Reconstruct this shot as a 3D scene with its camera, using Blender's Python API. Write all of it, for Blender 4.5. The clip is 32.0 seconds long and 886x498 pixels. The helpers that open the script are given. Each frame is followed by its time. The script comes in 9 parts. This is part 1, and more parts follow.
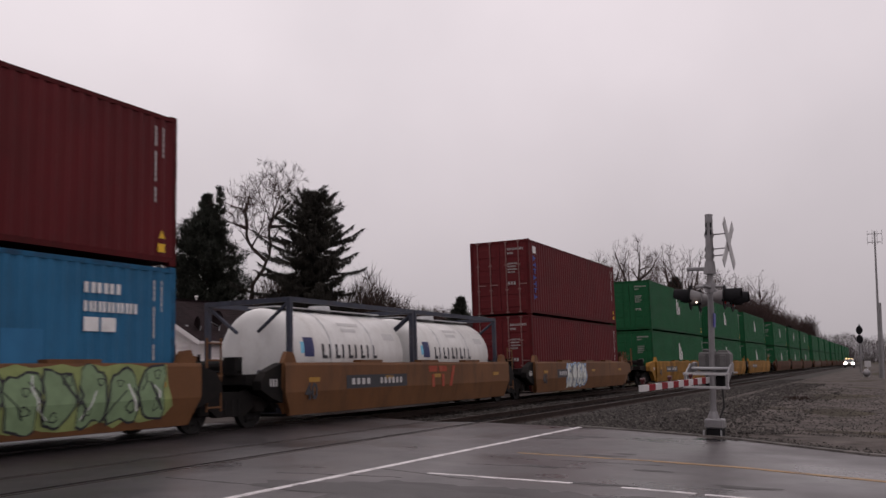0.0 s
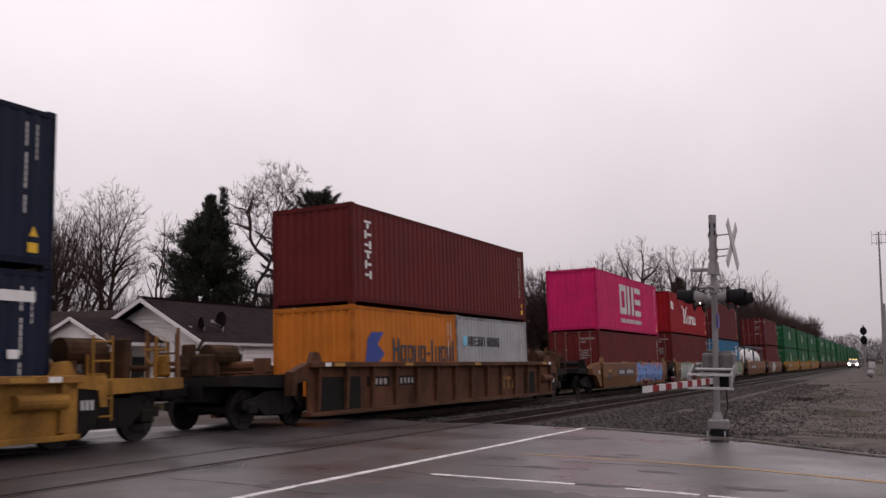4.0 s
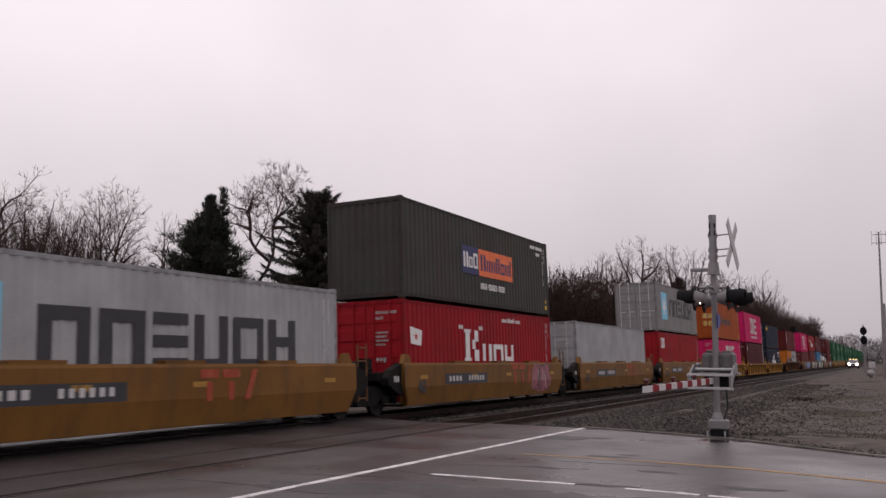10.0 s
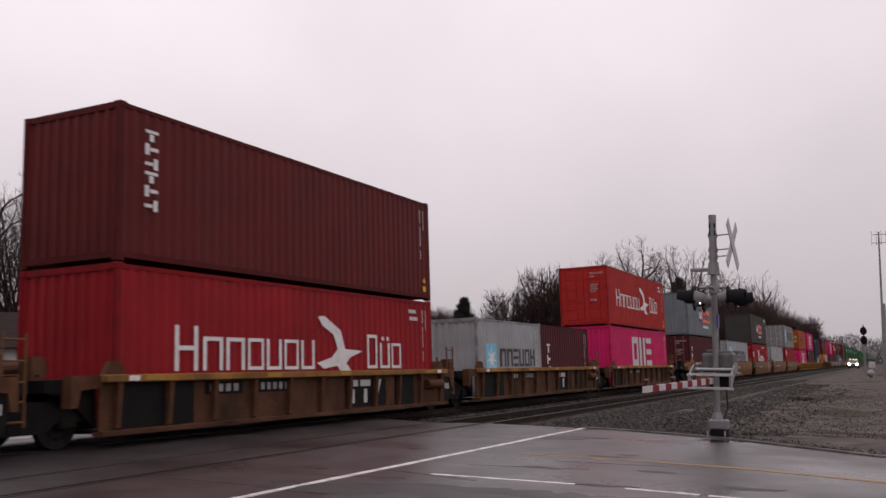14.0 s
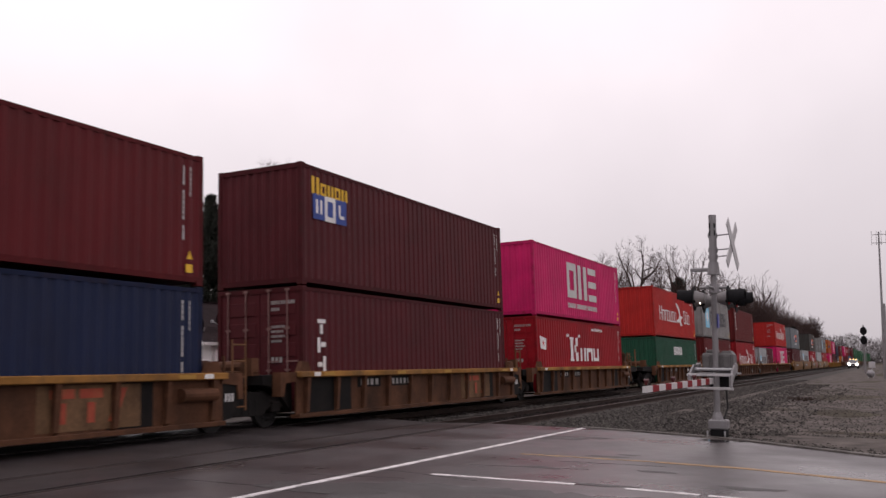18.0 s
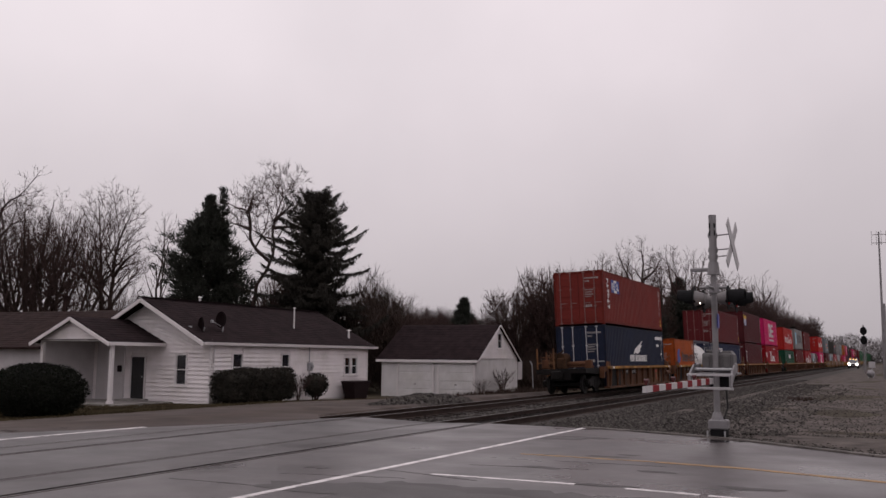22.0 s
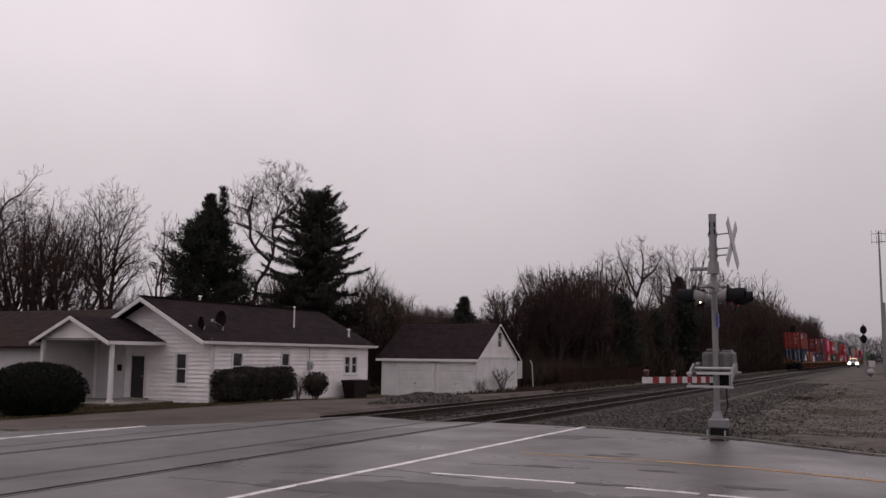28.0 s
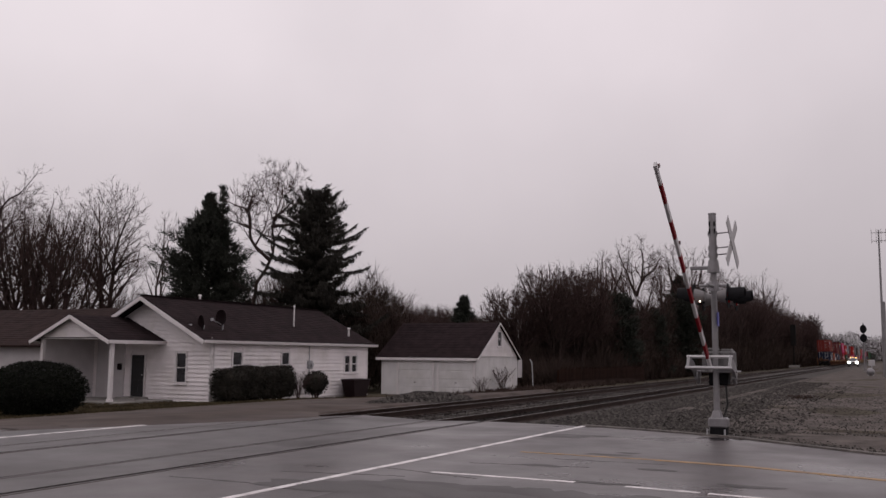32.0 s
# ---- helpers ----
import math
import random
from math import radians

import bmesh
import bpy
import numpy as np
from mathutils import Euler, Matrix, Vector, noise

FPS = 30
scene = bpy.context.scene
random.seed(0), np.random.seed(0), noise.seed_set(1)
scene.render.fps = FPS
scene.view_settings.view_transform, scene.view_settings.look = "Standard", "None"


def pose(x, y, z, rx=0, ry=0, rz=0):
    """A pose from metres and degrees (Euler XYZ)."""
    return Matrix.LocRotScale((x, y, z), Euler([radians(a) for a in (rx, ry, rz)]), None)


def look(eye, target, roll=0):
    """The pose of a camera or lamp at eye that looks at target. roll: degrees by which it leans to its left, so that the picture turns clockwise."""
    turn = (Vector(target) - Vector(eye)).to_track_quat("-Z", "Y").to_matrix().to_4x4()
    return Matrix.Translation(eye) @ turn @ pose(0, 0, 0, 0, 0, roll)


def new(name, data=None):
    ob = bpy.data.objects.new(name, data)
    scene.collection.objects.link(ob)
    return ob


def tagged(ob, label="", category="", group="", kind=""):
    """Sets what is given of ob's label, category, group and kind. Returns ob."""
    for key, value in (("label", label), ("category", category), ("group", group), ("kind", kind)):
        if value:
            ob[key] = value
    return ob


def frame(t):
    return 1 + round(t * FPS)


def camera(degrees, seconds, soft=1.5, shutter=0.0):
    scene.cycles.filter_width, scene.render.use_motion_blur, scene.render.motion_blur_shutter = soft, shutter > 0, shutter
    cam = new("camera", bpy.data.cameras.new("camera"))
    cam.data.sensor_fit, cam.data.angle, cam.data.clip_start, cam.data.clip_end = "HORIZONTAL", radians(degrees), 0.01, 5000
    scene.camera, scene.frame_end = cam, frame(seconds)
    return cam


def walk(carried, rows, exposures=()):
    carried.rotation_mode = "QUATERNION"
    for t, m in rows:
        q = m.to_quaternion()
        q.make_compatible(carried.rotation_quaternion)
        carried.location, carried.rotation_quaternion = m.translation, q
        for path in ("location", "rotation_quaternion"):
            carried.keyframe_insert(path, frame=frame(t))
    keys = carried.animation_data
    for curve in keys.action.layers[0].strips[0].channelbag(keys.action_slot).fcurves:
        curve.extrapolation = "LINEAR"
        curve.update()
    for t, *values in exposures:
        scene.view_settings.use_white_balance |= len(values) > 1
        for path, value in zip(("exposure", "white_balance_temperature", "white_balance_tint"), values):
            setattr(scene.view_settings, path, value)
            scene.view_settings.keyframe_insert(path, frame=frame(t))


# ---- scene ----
# ---- camera ----
FOV = 51.59
cam = camera(FOV, 32.0, soft=1.5, shutter=0.12)
EYE = (0.0, 0.0, 1.556)


def aim(yaw, pitch, roll):
    """Camera pose: yaw to the left of +Y, pitch up, roll, in degrees."""
    return Matrix.Translation(EYE) @ Euler((0, 0, radians(yaw))).to_matrix().to_4x4() \
        @ Euler((radians(90 + pitch), 0, 0)).to_matrix().to_4x4() @ Euler((0, 0, radians(roll))).to_matrix().to_4x4()


YAW, PITCH, ROLL = 25.93, 6.74, 0.52
TURN = 0.0353   # degrees of turn for a thousandth of the picture's width or so
rows = []
for t, dx, dy in ((0, -6, -1.5), (0.5, -3.6, -2.2), (1, -2, -1), (1.5, -3, -1), (2, -0.2, 0), (2.5, 0.8, 0), (3, 0, 0),
                  (5.5, 0, 0), (12, 0, 0), (20, 0, 0), (25.5, 0, 0), (27.5, 0, -1.6), (28.5, 0, -1.7), (29, 0, -2.6),
                  (29.5, -0.2, -4.6), (31, -0.2, -4.4), (31.5, -0.2, -4.2), (32, -0.2, -3.4)):
    rows.append((t, aim(YAW + dx * TURN, PITCH + dy * TURN, ROLL)))
TINT = 16
walk(cam, rows, exposures=[(t, e, 6500, TINT) for t, e in ((0, -0.08), (1.5, 0.13), (4, 0.18), (6, 0.26), (8, 0.22), (9, -0.02), (10, 0.12), (11, 0.03), (12, 0.19), (13, 0.2), (14, 0.1), (16, 0.2), (18, 0.33), (19, 0.26), (20, 0.1), (20.9, 0.22), (22, -0.05), (25, -0.08), (32, -0.11))])

# ---- light: an overcast winter day ----
world = bpy.data.worlds.new("overcast_sky")
scene.world = world
world.use_nodes = True
wn, wl = world.node_tree.nodes, world.node_tree.links
back = wn["Background"]
sky = wn.new("ShaderNodeTexSky")
sky.sky_type = "NISHITA"
sky.sun_disc = False
sky.sun_elevation = radians(38)
sky.sun_rotation = radians(-55)
sky.dust_density = 6.0
pale = wn.new("ShaderNodeHueSaturation")
pale.inputs["Saturation"].default_value = 0.12
wl.new(sky.outputs["Color"], pale.inputs["Color"])
wcoord = wn.new("ShaderNodeTexCoord")
cloud = wn.new("ShaderNodeTexNoise")
cloud.inputs["Scale"].default_value = 2.2
cloud.inputs["Detail"].default_value = 5
wl.new(wcoord.outputs["Generated"], cloud.inputs["Vector"])
cramp = wn.new("ShaderNodeValToRGB")
cramp.color_ramp.elements[0].position, cramp.color_ramp.elements[0].color = 0.3, (7.2, 6.75, 6.9, 1)
cramp.color_ramp.elements[1].position, cramp.color_ramp.elements[1].color = 0.7, (8.6, 8.0, 8.17, 1)
wl.new(cloud.outputs["Fac"], cramp.inputs["Fac"])
wmix = wn.new("ShaderNodeMix")
wmix.data_type = "RGBA"
wmix.inputs["Factor"].default_value = 0.96
wl.new(pale.outputs["Color"], wmix.inputs["A"])
wl.new(cramp.outputs["Color"], wmix.inputs["B"])
# an overcast sky is darker towards the horizon
axis = wn.new("ShaderNodeSeparateXYZ")
wl.new(wcoord.outputs["Generated"], axis.inputs["Vector"])
lift = wn.new("ShaderNodeValToRGB")
lift.color_ramp.elements[0].position, lift.color_ramp.elements[0].color = 0.0, (0.6, 0.6, 0.6, 1)
lift.color_ramp.elements[1].position, lift.color_ramp.elements[1].color = 1.0, (1.15, 1.15, 1.15, 1)
for at, v in ((0.1, 0.74), (0.3, 0.97), (0.5, 1.07)):
    e = lift.color_ramp.elements.new(at)
    e.color = (v, v, v, 1)
wl.new(axis.outputs["Z"], lift.inputs["Fac"])
shade = wn.new("ShaderNodeMix")
shade.data_type, shade.blend_type = "RGBA", "MULTIPLY"
shade.inputs["Factor"].default_value = 1.0
wl.new(wmix.outputs["Result"], shade.inputs["A"])
wl.new(lift.outputs["Color"], shade.inputs["B"])
wl.new(shade.outputs["Result"], back.inputs["Color"])
back.inputs["Strength"].default_value = 0.10

sun = new("sun", bpy.data.lights.new("sun", "SUN"))
sun.data.energy, sun.data.angle, sun.data.color = 0.5, radians(35), (1.0, 0.97, 0.95)
sun.matrix_world = look((-6, -9, 50), (0, 0, 0))
# ---- materials ----
MATS = {}


def mat(name, color, rough=0.7, metal=0.0, var=0.25, scale=3.0, fine=60.0, bump=0.15, dist=0.01, spec=0.4, dirt=None, dirt_amt=0.0,
        dirt_scale=1.5, streak=0.0, glow=0.0, rand=0.0):
    """A surface with variation at two scales, dirt patches, rain streaks and fine relief."""
    if name in MATS:
        return MATS[name]
    m = bpy.data.materials.new(name)
    m.use_nodes = True
    n, l = m.node_tree.nodes, m.node_tree.links
    b = n["Principled BSDF"]
    co = n.new("ShaderNodeTexCoord")
    big = n.new("ShaderNodeTexNoise")
    big.inputs["Scale"].default_value, big.inputs["Detail"].default_value = scale, 6
    l.new(co.outputs["Object"], big.inputs["Vector"])
    small = n.new("ShaderNodeTexNoise")
    small.inputs["Scale"].default_value, small.inputs["Detail"].default_value = fine, 3
    l.new(co.outputs["Object"], small.inputs["Vector"])
    mixv = n.new("ShaderNodeMath")
    mixv.operation = "MULTIPLY_ADD"
    mixv.inputs[1].default_value = 0.35
    l.new(small.outputs["Fac"], mixv.inputs[0])
    l.new(big.outputs["Fac"], mixv.inputs[2])
    ramp = n.new("ShaderNodeValToRGB")
    c = Vector(color)
    lo, hi = c * (1 - var), c * (1 + var)
    ramp.color_ramp.elements[0].position, ramp.color_ramp.elements[0].color = 0.45, (*lo, 1)
    ramp.color_ramp.elements[1].position, ramp.color_ramp.elements[1].color = 0.9, (*[min(1, v) for v in hi], 1)
    l.new(mixv.outputs[0], ramp.inputs["Fac"])
    out = ramp.outputs["Color"]
    if dirt_amt:
        dn = n.new("ShaderNodeTexNoise")
        dn.inputs["Scale"].default_value, dn.inputs["Detail"].default_value, dn.inputs["Roughness"].default_value = dirt_scale, 8, 0.7
        mp = n.new("ShaderNodeMapping")
        mp.inputs["Scale"].default_value = (1, 1, 1 - 0.85 * streak)
        l.new(co.outputs["Object"], mp.inputs["Vector"])
        l.new(mp.outputs["Vector"], dn.inputs["Vector"])
        dr = n.new("ShaderNodeValToRGB")
        dr.color_ramp.elements[0].position, dr.color_ramp.elements[1].position = 0.48, 0.72
        dr.color_ramp.elements[1].color = (dirt_amt, dirt_amt, dirt_amt, 1)
        l.new(dn.outputs["Fac"], dr.inputs["Fac"])
        mx = n.new("ShaderNodeMix")
        mx.data_type = "RGBA"
        l.new(dr.outputs["Color"], mx.inputs["Factor"])
        l.new(out, mx.inputs["A"])
        mx.inputs["B"].default_value = (*(dirt or (0.08, 0.06, 0.05)), 1)
        out = mx.outputs["Result"]
    if rand:
        oi = n.new("ShaderNodeObjectInfo")
        hs = n.new("ShaderNodeHueSaturation")
        mr = n.new("ShaderNodeMapRange")
        mr.inputs["To Min"].default_value, mr.inputs["To Max"].default_value = 1 - rand, 1 + rand
        l.new(oi.outputs["Random"], mr.inputs["Value"])
        l.new(mr.outputs["Result"], hs.inputs["Value"])
        l.new(out, hs.inputs["Color"])
        out = hs.outputs["Color"]
    l.new(out, b.inputs["Base Color"])
    b.inputs["Roughness"].default_value, b.inputs["Metallic"].default_value = rough, metal
    b.inputs["Specular IOR Level"].default_value = spec
    if bump:
        bp = n.new("ShaderNodeBump")
        bp.inputs["Strength"].default_value, bp.inputs["Distance"].default_value = bump, dist
        l.new(mixv.outputs[0], bp.inputs["Height"])
        l.new(bp.outputs["Normal"], b.inputs["Normal"])
    if glow:
        b.inputs["Emission Color"].default_value, b.inputs["Emission Strength"].default_value = (*color, 1), glow
    MATS[name] = m
    return m


def paint(name, color, wear=0.35, rough=0.6, rust=None):
    """Weathered container or car paint with dirt streaks running down."""
    return mat(name, color, rough=rough, var=0.16, scale=0.9, fine=25, bump=0.06, spec=0.16, dirt=rust or (color[0] * 0.35 + 0.02, color[1] * 0.35 + 0.015, color[2] * 0.35 + 0.012),
               dirt_amt=wear, dirt_scale=1.3, streak=0.8)


def wet_asphalt(name, color, rough_lo=0.1, rough_hi=0.55):
    m = mat(name, color, rough=0.5, var=0.4, scale=0.9, fine=55, bump=0.4, dist=0.006, spec=0.5, dirt=(0.038, 0.033, 0.033), dirt_amt=0.45, dirt_scale=0.35)
    n, l = m.node_tree.nodes, m.node_tree.links
    b = n["Principled BSDF"]
    co = n.new("ShaderNodeTexCoord")
    w = n.new("ShaderNodeTexNoise")
    w.inputs["Scale"].default_value, w.inputs["Detail"].default_value = 0.4, 7
    l.new(co.outputs["Object"], w.inputs["Vector"])
    mr = n.new("ShaderNodeMapRange")
    mr.inputs["From Min"].default_value, mr.inputs["From Max"].default_value = 0.35, 0.65
    mr.inputs["To Min"].default_value, mr.inputs["To Max"].default_value = rough_lo, rough_hi
    l.new(w.outputs["Fac"], mr.inputs["Value"])
    l.new(mr.outputs["Result"], b.inputs["Roughness"])
    return m


ASPHALT = wet_asphalt("wet_asphalt", (0.046, 0.037, 0.038), 0.24, 0.5)
STREET = wet_asphalt("side_street", (0.058, 0.044, 0.038), 0.7, 0.95)
STREET.node_tree.nodes["Principled BSDF"].inputs["Specular IOR Level"].default_value = 0.15
GROUND = mat("soil_and_grass", spec=0.1, color=(0.05, 0.041, 0.029), rough=0.95, var=0.45, scale=0.35, fine=25, bump=0.5, dist=0.03, dirt=(0.045, 0.045, 0.024), dirt_amt=0.6, dirt_scale=0.25)
GRAVEL = mat("gravel_ground", spec=0.12, color=(0.082, 0.07, 0.063), rough=0.95, var=0.55, scale=1.4, fine=22, bump=0.7, dist=0.03, dirt=(0.028, 0.021, 0.017), dirt_amt=0.8, dirt_scale=0.5)
BALLAST = mat("ballast_stone", spec=0.12, color=(0.048, 0.043, 0.04), rough=0.9, var=0.5, scale=7, fine=30, bump=0.9, dist=0.03, dirt=(0.05, 0.045, 0.04), dirt_amt=0.6, dirt_scale=1.2)
DARKBALLAST = mat("oily_ballast", spec=0.05, color=(0.014, 0.0115, 0.0105), rough=0.85, var=0.5, scale=6, fine=30, bump=0.9, dist=0.03)
RAIL = mat("rail_steel", (0.035, 0.023, 0.019), rough=0.8, metal=0.2, spec=0.2, var=0.3, scale=4, dirt=(0.03, 0.017, 0.012), dirt_amt=0.6)
RAILTOP = mat("polished_rail_head", (0.11, 0.1, 0.1), rough=0.4, metal=1.0, var=0.1)
TIE = mat("creosoted_tie", spec=0.06, color=(0.018, 0.0135, 0.012), rough=0.9, var=0.4, scale=3, fine=40, bump=0.6, rand=0.3)
LINE = mat("white_road_paint", (0.62, 0.59, 0.59), rough=0.55, var=0.1, scale=4, fine=60, dirt=(0.1, 0.088, 0.088), dirt_amt=0.85, dirt_scale=3.0)
YELLOWLINE = mat("worn_yellow_road_paint", (0.29, 0.185, 0.085), rough=0.6, var=0.2, scale=3, fine=60, dirt=(0.075, 0.062, 0.06), dirt_amt=1.0, dirt_scale=3.5)
YELLOWPAINT = mat("yellow_road_paint", (0.27, 0.165, 0.07), rough=0.6, var=0.3, scale=3, fine=60, dirt=(0.12, 0.09, 0.075), dirt_amt=0.8, dirt_scale=4)
KERBSTONE = mat("grimy_kerb", (0.12, 0.108, 0.1), rough=0.9, var=0.35, scale=2.5, fine=40, bump=0.4, dirt=(0.05, 0.045, 0.04), dirt_amt=0.8)
CONCRETE = mat("concrete", (0.26, 0.245, 0.23), rough=0.85, var=0.2, scale=2, fine=50, bump=0.3, dirt=(0.1, 0.09, 0.08), dirt_amt=0.6)
# darker asphalt by the tracks; some of the train's shade is in this tone
CROSSING = wet_asphalt("crossing_asphalt", (0.032, 0.0255, 0.026), 0.3, 0.55)
COARSE = wet_asphalt("coarse_asphalt", (0.03, 0.025, 0.025), 0.4, 0.7)
PATCH = mat("asphalt_patch", (0.03, 0.025, 0.025), rough=0.5, spec=0.35, var=0.3, scale=2, fine=70, bump=0.4)
# ---- mesh helpers ----


def part(name, bm, material, parent=None, label="", m=None):
    """Links a bmesh (or a mesh) as one mesh object under a thing or a part."""
    if isinstance(bm, bmesh.types.BMesh):
        me = bpy.data.meshes.new(name)
        bm.to_mesh(me)
        bm.free()
    else:
        me = bm
    if material is not None and not me.materials:
        me.materials.append(material)
    ob = new(name, me)
    if parent:
        ob.parent = parent
    if m is not None:
        ob.matrix_basis = m
    if label:
        tagged(ob, label)
    return ob


def thing(name, label, category, group="", m=None, kind=""):
    ob = new(name)
    ob.empty_display_size = 0.3
    tagged(ob, label, category, group, kind)
    if m is not None:
        ob.matrix_basis = m
    return ob


def box(bm, x0, y0, z0, x1, y1, z1, bevel=0.0, m=None):
    """A box between two corners, added to bm."""
    r = bmesh.ops.create_cube(bm, size=1.0)
    vs = r["verts"]
    bmesh.ops.scale(bm, vec=(abs(x1 - x0), abs(y1 - y0), abs(z1 - z0)), verts=vs)
    bmesh.ops.translate(bm, vec=((x0 + x1) / 2, (y0 + y1) / 2, (z0 + z1) / 2), verts=vs)
    if bevel:
        es = list({e for v in vs for e in v.link_edges})
        r2 = bmesh.ops.bevel(bm, geom=es, offset=bevel, segments=1, affect="EDGES", profile=0.7)
        vs = list({v for f in r2["faces"] for v in f.verts} | {v for v in vs if v.is_valid})
    if m is not None:
        bmesh.ops.transform(bm, matrix=m, verts=[v for v in vs if v.is_valid])
    return vs


def rod(bm, a, b, r0, r1=None, seg=8):
    """A capped round bar from a to b, tapered if r1 is given."""
    a, b = Vector(a), Vector(b)
    d = b - a
    m = Matrix.Translation((a + b) / 2) @ d.to_track_quat("Z", "Y").to_matrix().to_4x4()
    bmesh.ops.create_cone(bm, cap_ends=True, segments=seg, radius1=r0, radius2=r0 if r1 is None else r1, depth=d.length, matrix=m)


def prism(bm, pts, depth, axis="x", at=0.0):
    """A flat outline pushed out by depth; pts are (u, v): for axis x (y, z), for y (x, z), for z (x, y)."""
    def lay(u, v, w):
        return {"x": (w, u, v), "y": (u, w, v), "z": (u, v, w)}[axis]
    lo = [bm.verts.new(lay(u, v, at)) for u, v in pts]
    hi = [bm.verts.new(lay(u, v, at + depth)) for u, v in pts]
    n = len(pts)
    fs = [bm.faces.new(lo[::-1]), bm.faces.new(hi)]
    for i in range(n):
        fs.append(bm.faces.new((lo[i], lo[(i + 1) % n], hi[(i + 1) % n], hi[i])))
    bmesh.ops.recalc_face_normals(bm, faces=fs)


def mesh_of(name, verts, faces, material=None):
    me = bpy.data.meshes.new(name)
    me.from_pydata(verts, [], faces)
    me.update()
    if material is not None:
        me.materials.append(material)
    return me


def newbm():
    return bmesh.new()
# ---- ground, road and tracks ----
RAILS = {"near": (-10.27, -8.77), "far": (-13.9, -12.4)}
ROAD_Y = 20.7


def smooth(a, b, x):
    t = min(1, max(0, (x - a) / (b - a)))
    return t * t * (3 - 2 * t)


def base_z(x, y):
    """Height of the land: level by the tracks, falling away towards the houses."""
    z = -0.02
    if x < -14:
        z -= 0.05 + 0.42 * smooth(-16, -27, x) + 0.45 * smooth(28, 52, y) * smooth(-15, -20, x)
    return z


def land_z(x, y):
    z = base_z(x, y)
    if y > ROAD_Y - 1 and -17.2 < x < -5.5:      # under the ballast
        z -= 0.35 * min(1, (y - ROAD_Y + 1) / 1.0)
    elif y < -40 and -17.2 < x < -5.5:
        z -= 0.3
    d = math.hypot(x, y)
    return z - (0.06 if (-60 < x < 60 and y < 21.5) else 0.0) + (0.05 * noise.noise((x * 0.3, y * 0.3, 1)) if d < 160 and y > 21.5 else 0)


def spaced(near, step, far, grow=1.25):
    out, v, s = [], 0.0, step
    while v < far:
        out.append(v)
        if v > near:
            s *= grow
        v += s
    return out + [far]


gx = sorted({-v for v in spaced(34, 1.0, 2500)} | set(spaced(14, 1.0, 2500)))
gy = sorted({-v for v in spaced(10, 2.0, 2500)} | set(spaced(70, 1.0, 2500)))
gv = [(x, y, land_z(x, y)) for y in gy for x in gx]
w = len(gx)
gf = [(j * w + i, j * w + i + 1, (j + 1) * w + i + 1, (j + 1) * w + i) for j in range(len(gy) - 1) for i in range(w - 1)]
ground = new("ground", mesh_of("ground", gv, gf, GROUND))
tagged(ground, "damp brown soil with thin winter grass", "ground", kind="structure")


def road_profile(x):
    pts = ((-400, -0.5), (-27, -0.42), (-17, -0.08), (-13.9, -0.065), (-12.4, 0.0), (-10.27, -0.05), (-8.77, 0.0), (400, 0.0))
    for (a, za), (b, zb) in zip(pts, pts[1:]):
        if x <= b:
            return za + (zb - za) * (x - a) / (b - a)
    return 0.0


def edge_north(x):
    """The road's edge on its far side, curving at the corners."""
    if x < -13.2:
        t = (-13.2 - x)
        return max(9.0, 20.9 - 2.0 * t)
    pts = ((-13.2, 20.9), (-6.15, 20.25), (-4.3, 19.6), (-2.75, 18.85), (-1.65, 17.95), (-0.7, 17.1), (-0.14, 16.8), (3, 15.7), (8, 15.3), (400, 15.3))
    for (a, ya), (b, yb) in zip(pts, pts[1:]):
        if x <= b:
            return ya + (yb - ya) * (x - a) / (b - a)
    return 15.3


def strip(x0, x1, y0=None, lift=0.0, thick=0.25, step=1.0):
    """A slab of paving between x0 and x1, following the profile across the tracks."""
    n = max(1, int((x1 - x0) / step))
    vs, fs = [], []
    for i in range(n + 1):
        x = x0 + (x1 - x0) * i / n
        z = road_profile(x) + lift
        ya, yb = (-60 if y0 is None else y0), edge_north(x)
        ys = [ya, -10, 0, 5, 10, 13, 16, yb] if yb > 16.5 else [ya, -10, -5, 0, 3, 5, 7, yb]
        vs += [(x, y, z) for y in ys] + [(x, yb, z - thick), (x, ya, z - thick)]
    m = 10
    for i in range(n):
        a, b = i * m, (i + 1) * m
        for k in range(9):
            fs.append((a + k, b + k, b + k + 1, a + k + 1))
    fs.append(tuple(range(m)))
    fs.append(tuple(n * m + k for k in reversed(range(m))))
    return vs, fs


road = thing("road", "wet worn asphalt road crossing the tracks", "road", kind="structure")
road["kind"] = "structure"
FL = 0.115    # flangeway
FN = 0.03     # the outer rail of each track is nearly filled
panels = ((-60, -13.9 - 0.065), (-13.9 + 0.05 + FN, -12.4 - 0.05 - FL), (-12.4 + 0.07, -10.27 - 0.07),
          (-10.27 + 0.05 + FN, -8.77 - 0.05 - FL), (-8.77 + 0.07, 60))
for x0, x1 in panels:
    vs, fs = strip(x0, x1)
    me = mesh_of("paving", vs, fs, ASPHALT if x1 > 0 else CROSSING)
    part("paving", me, None, road)


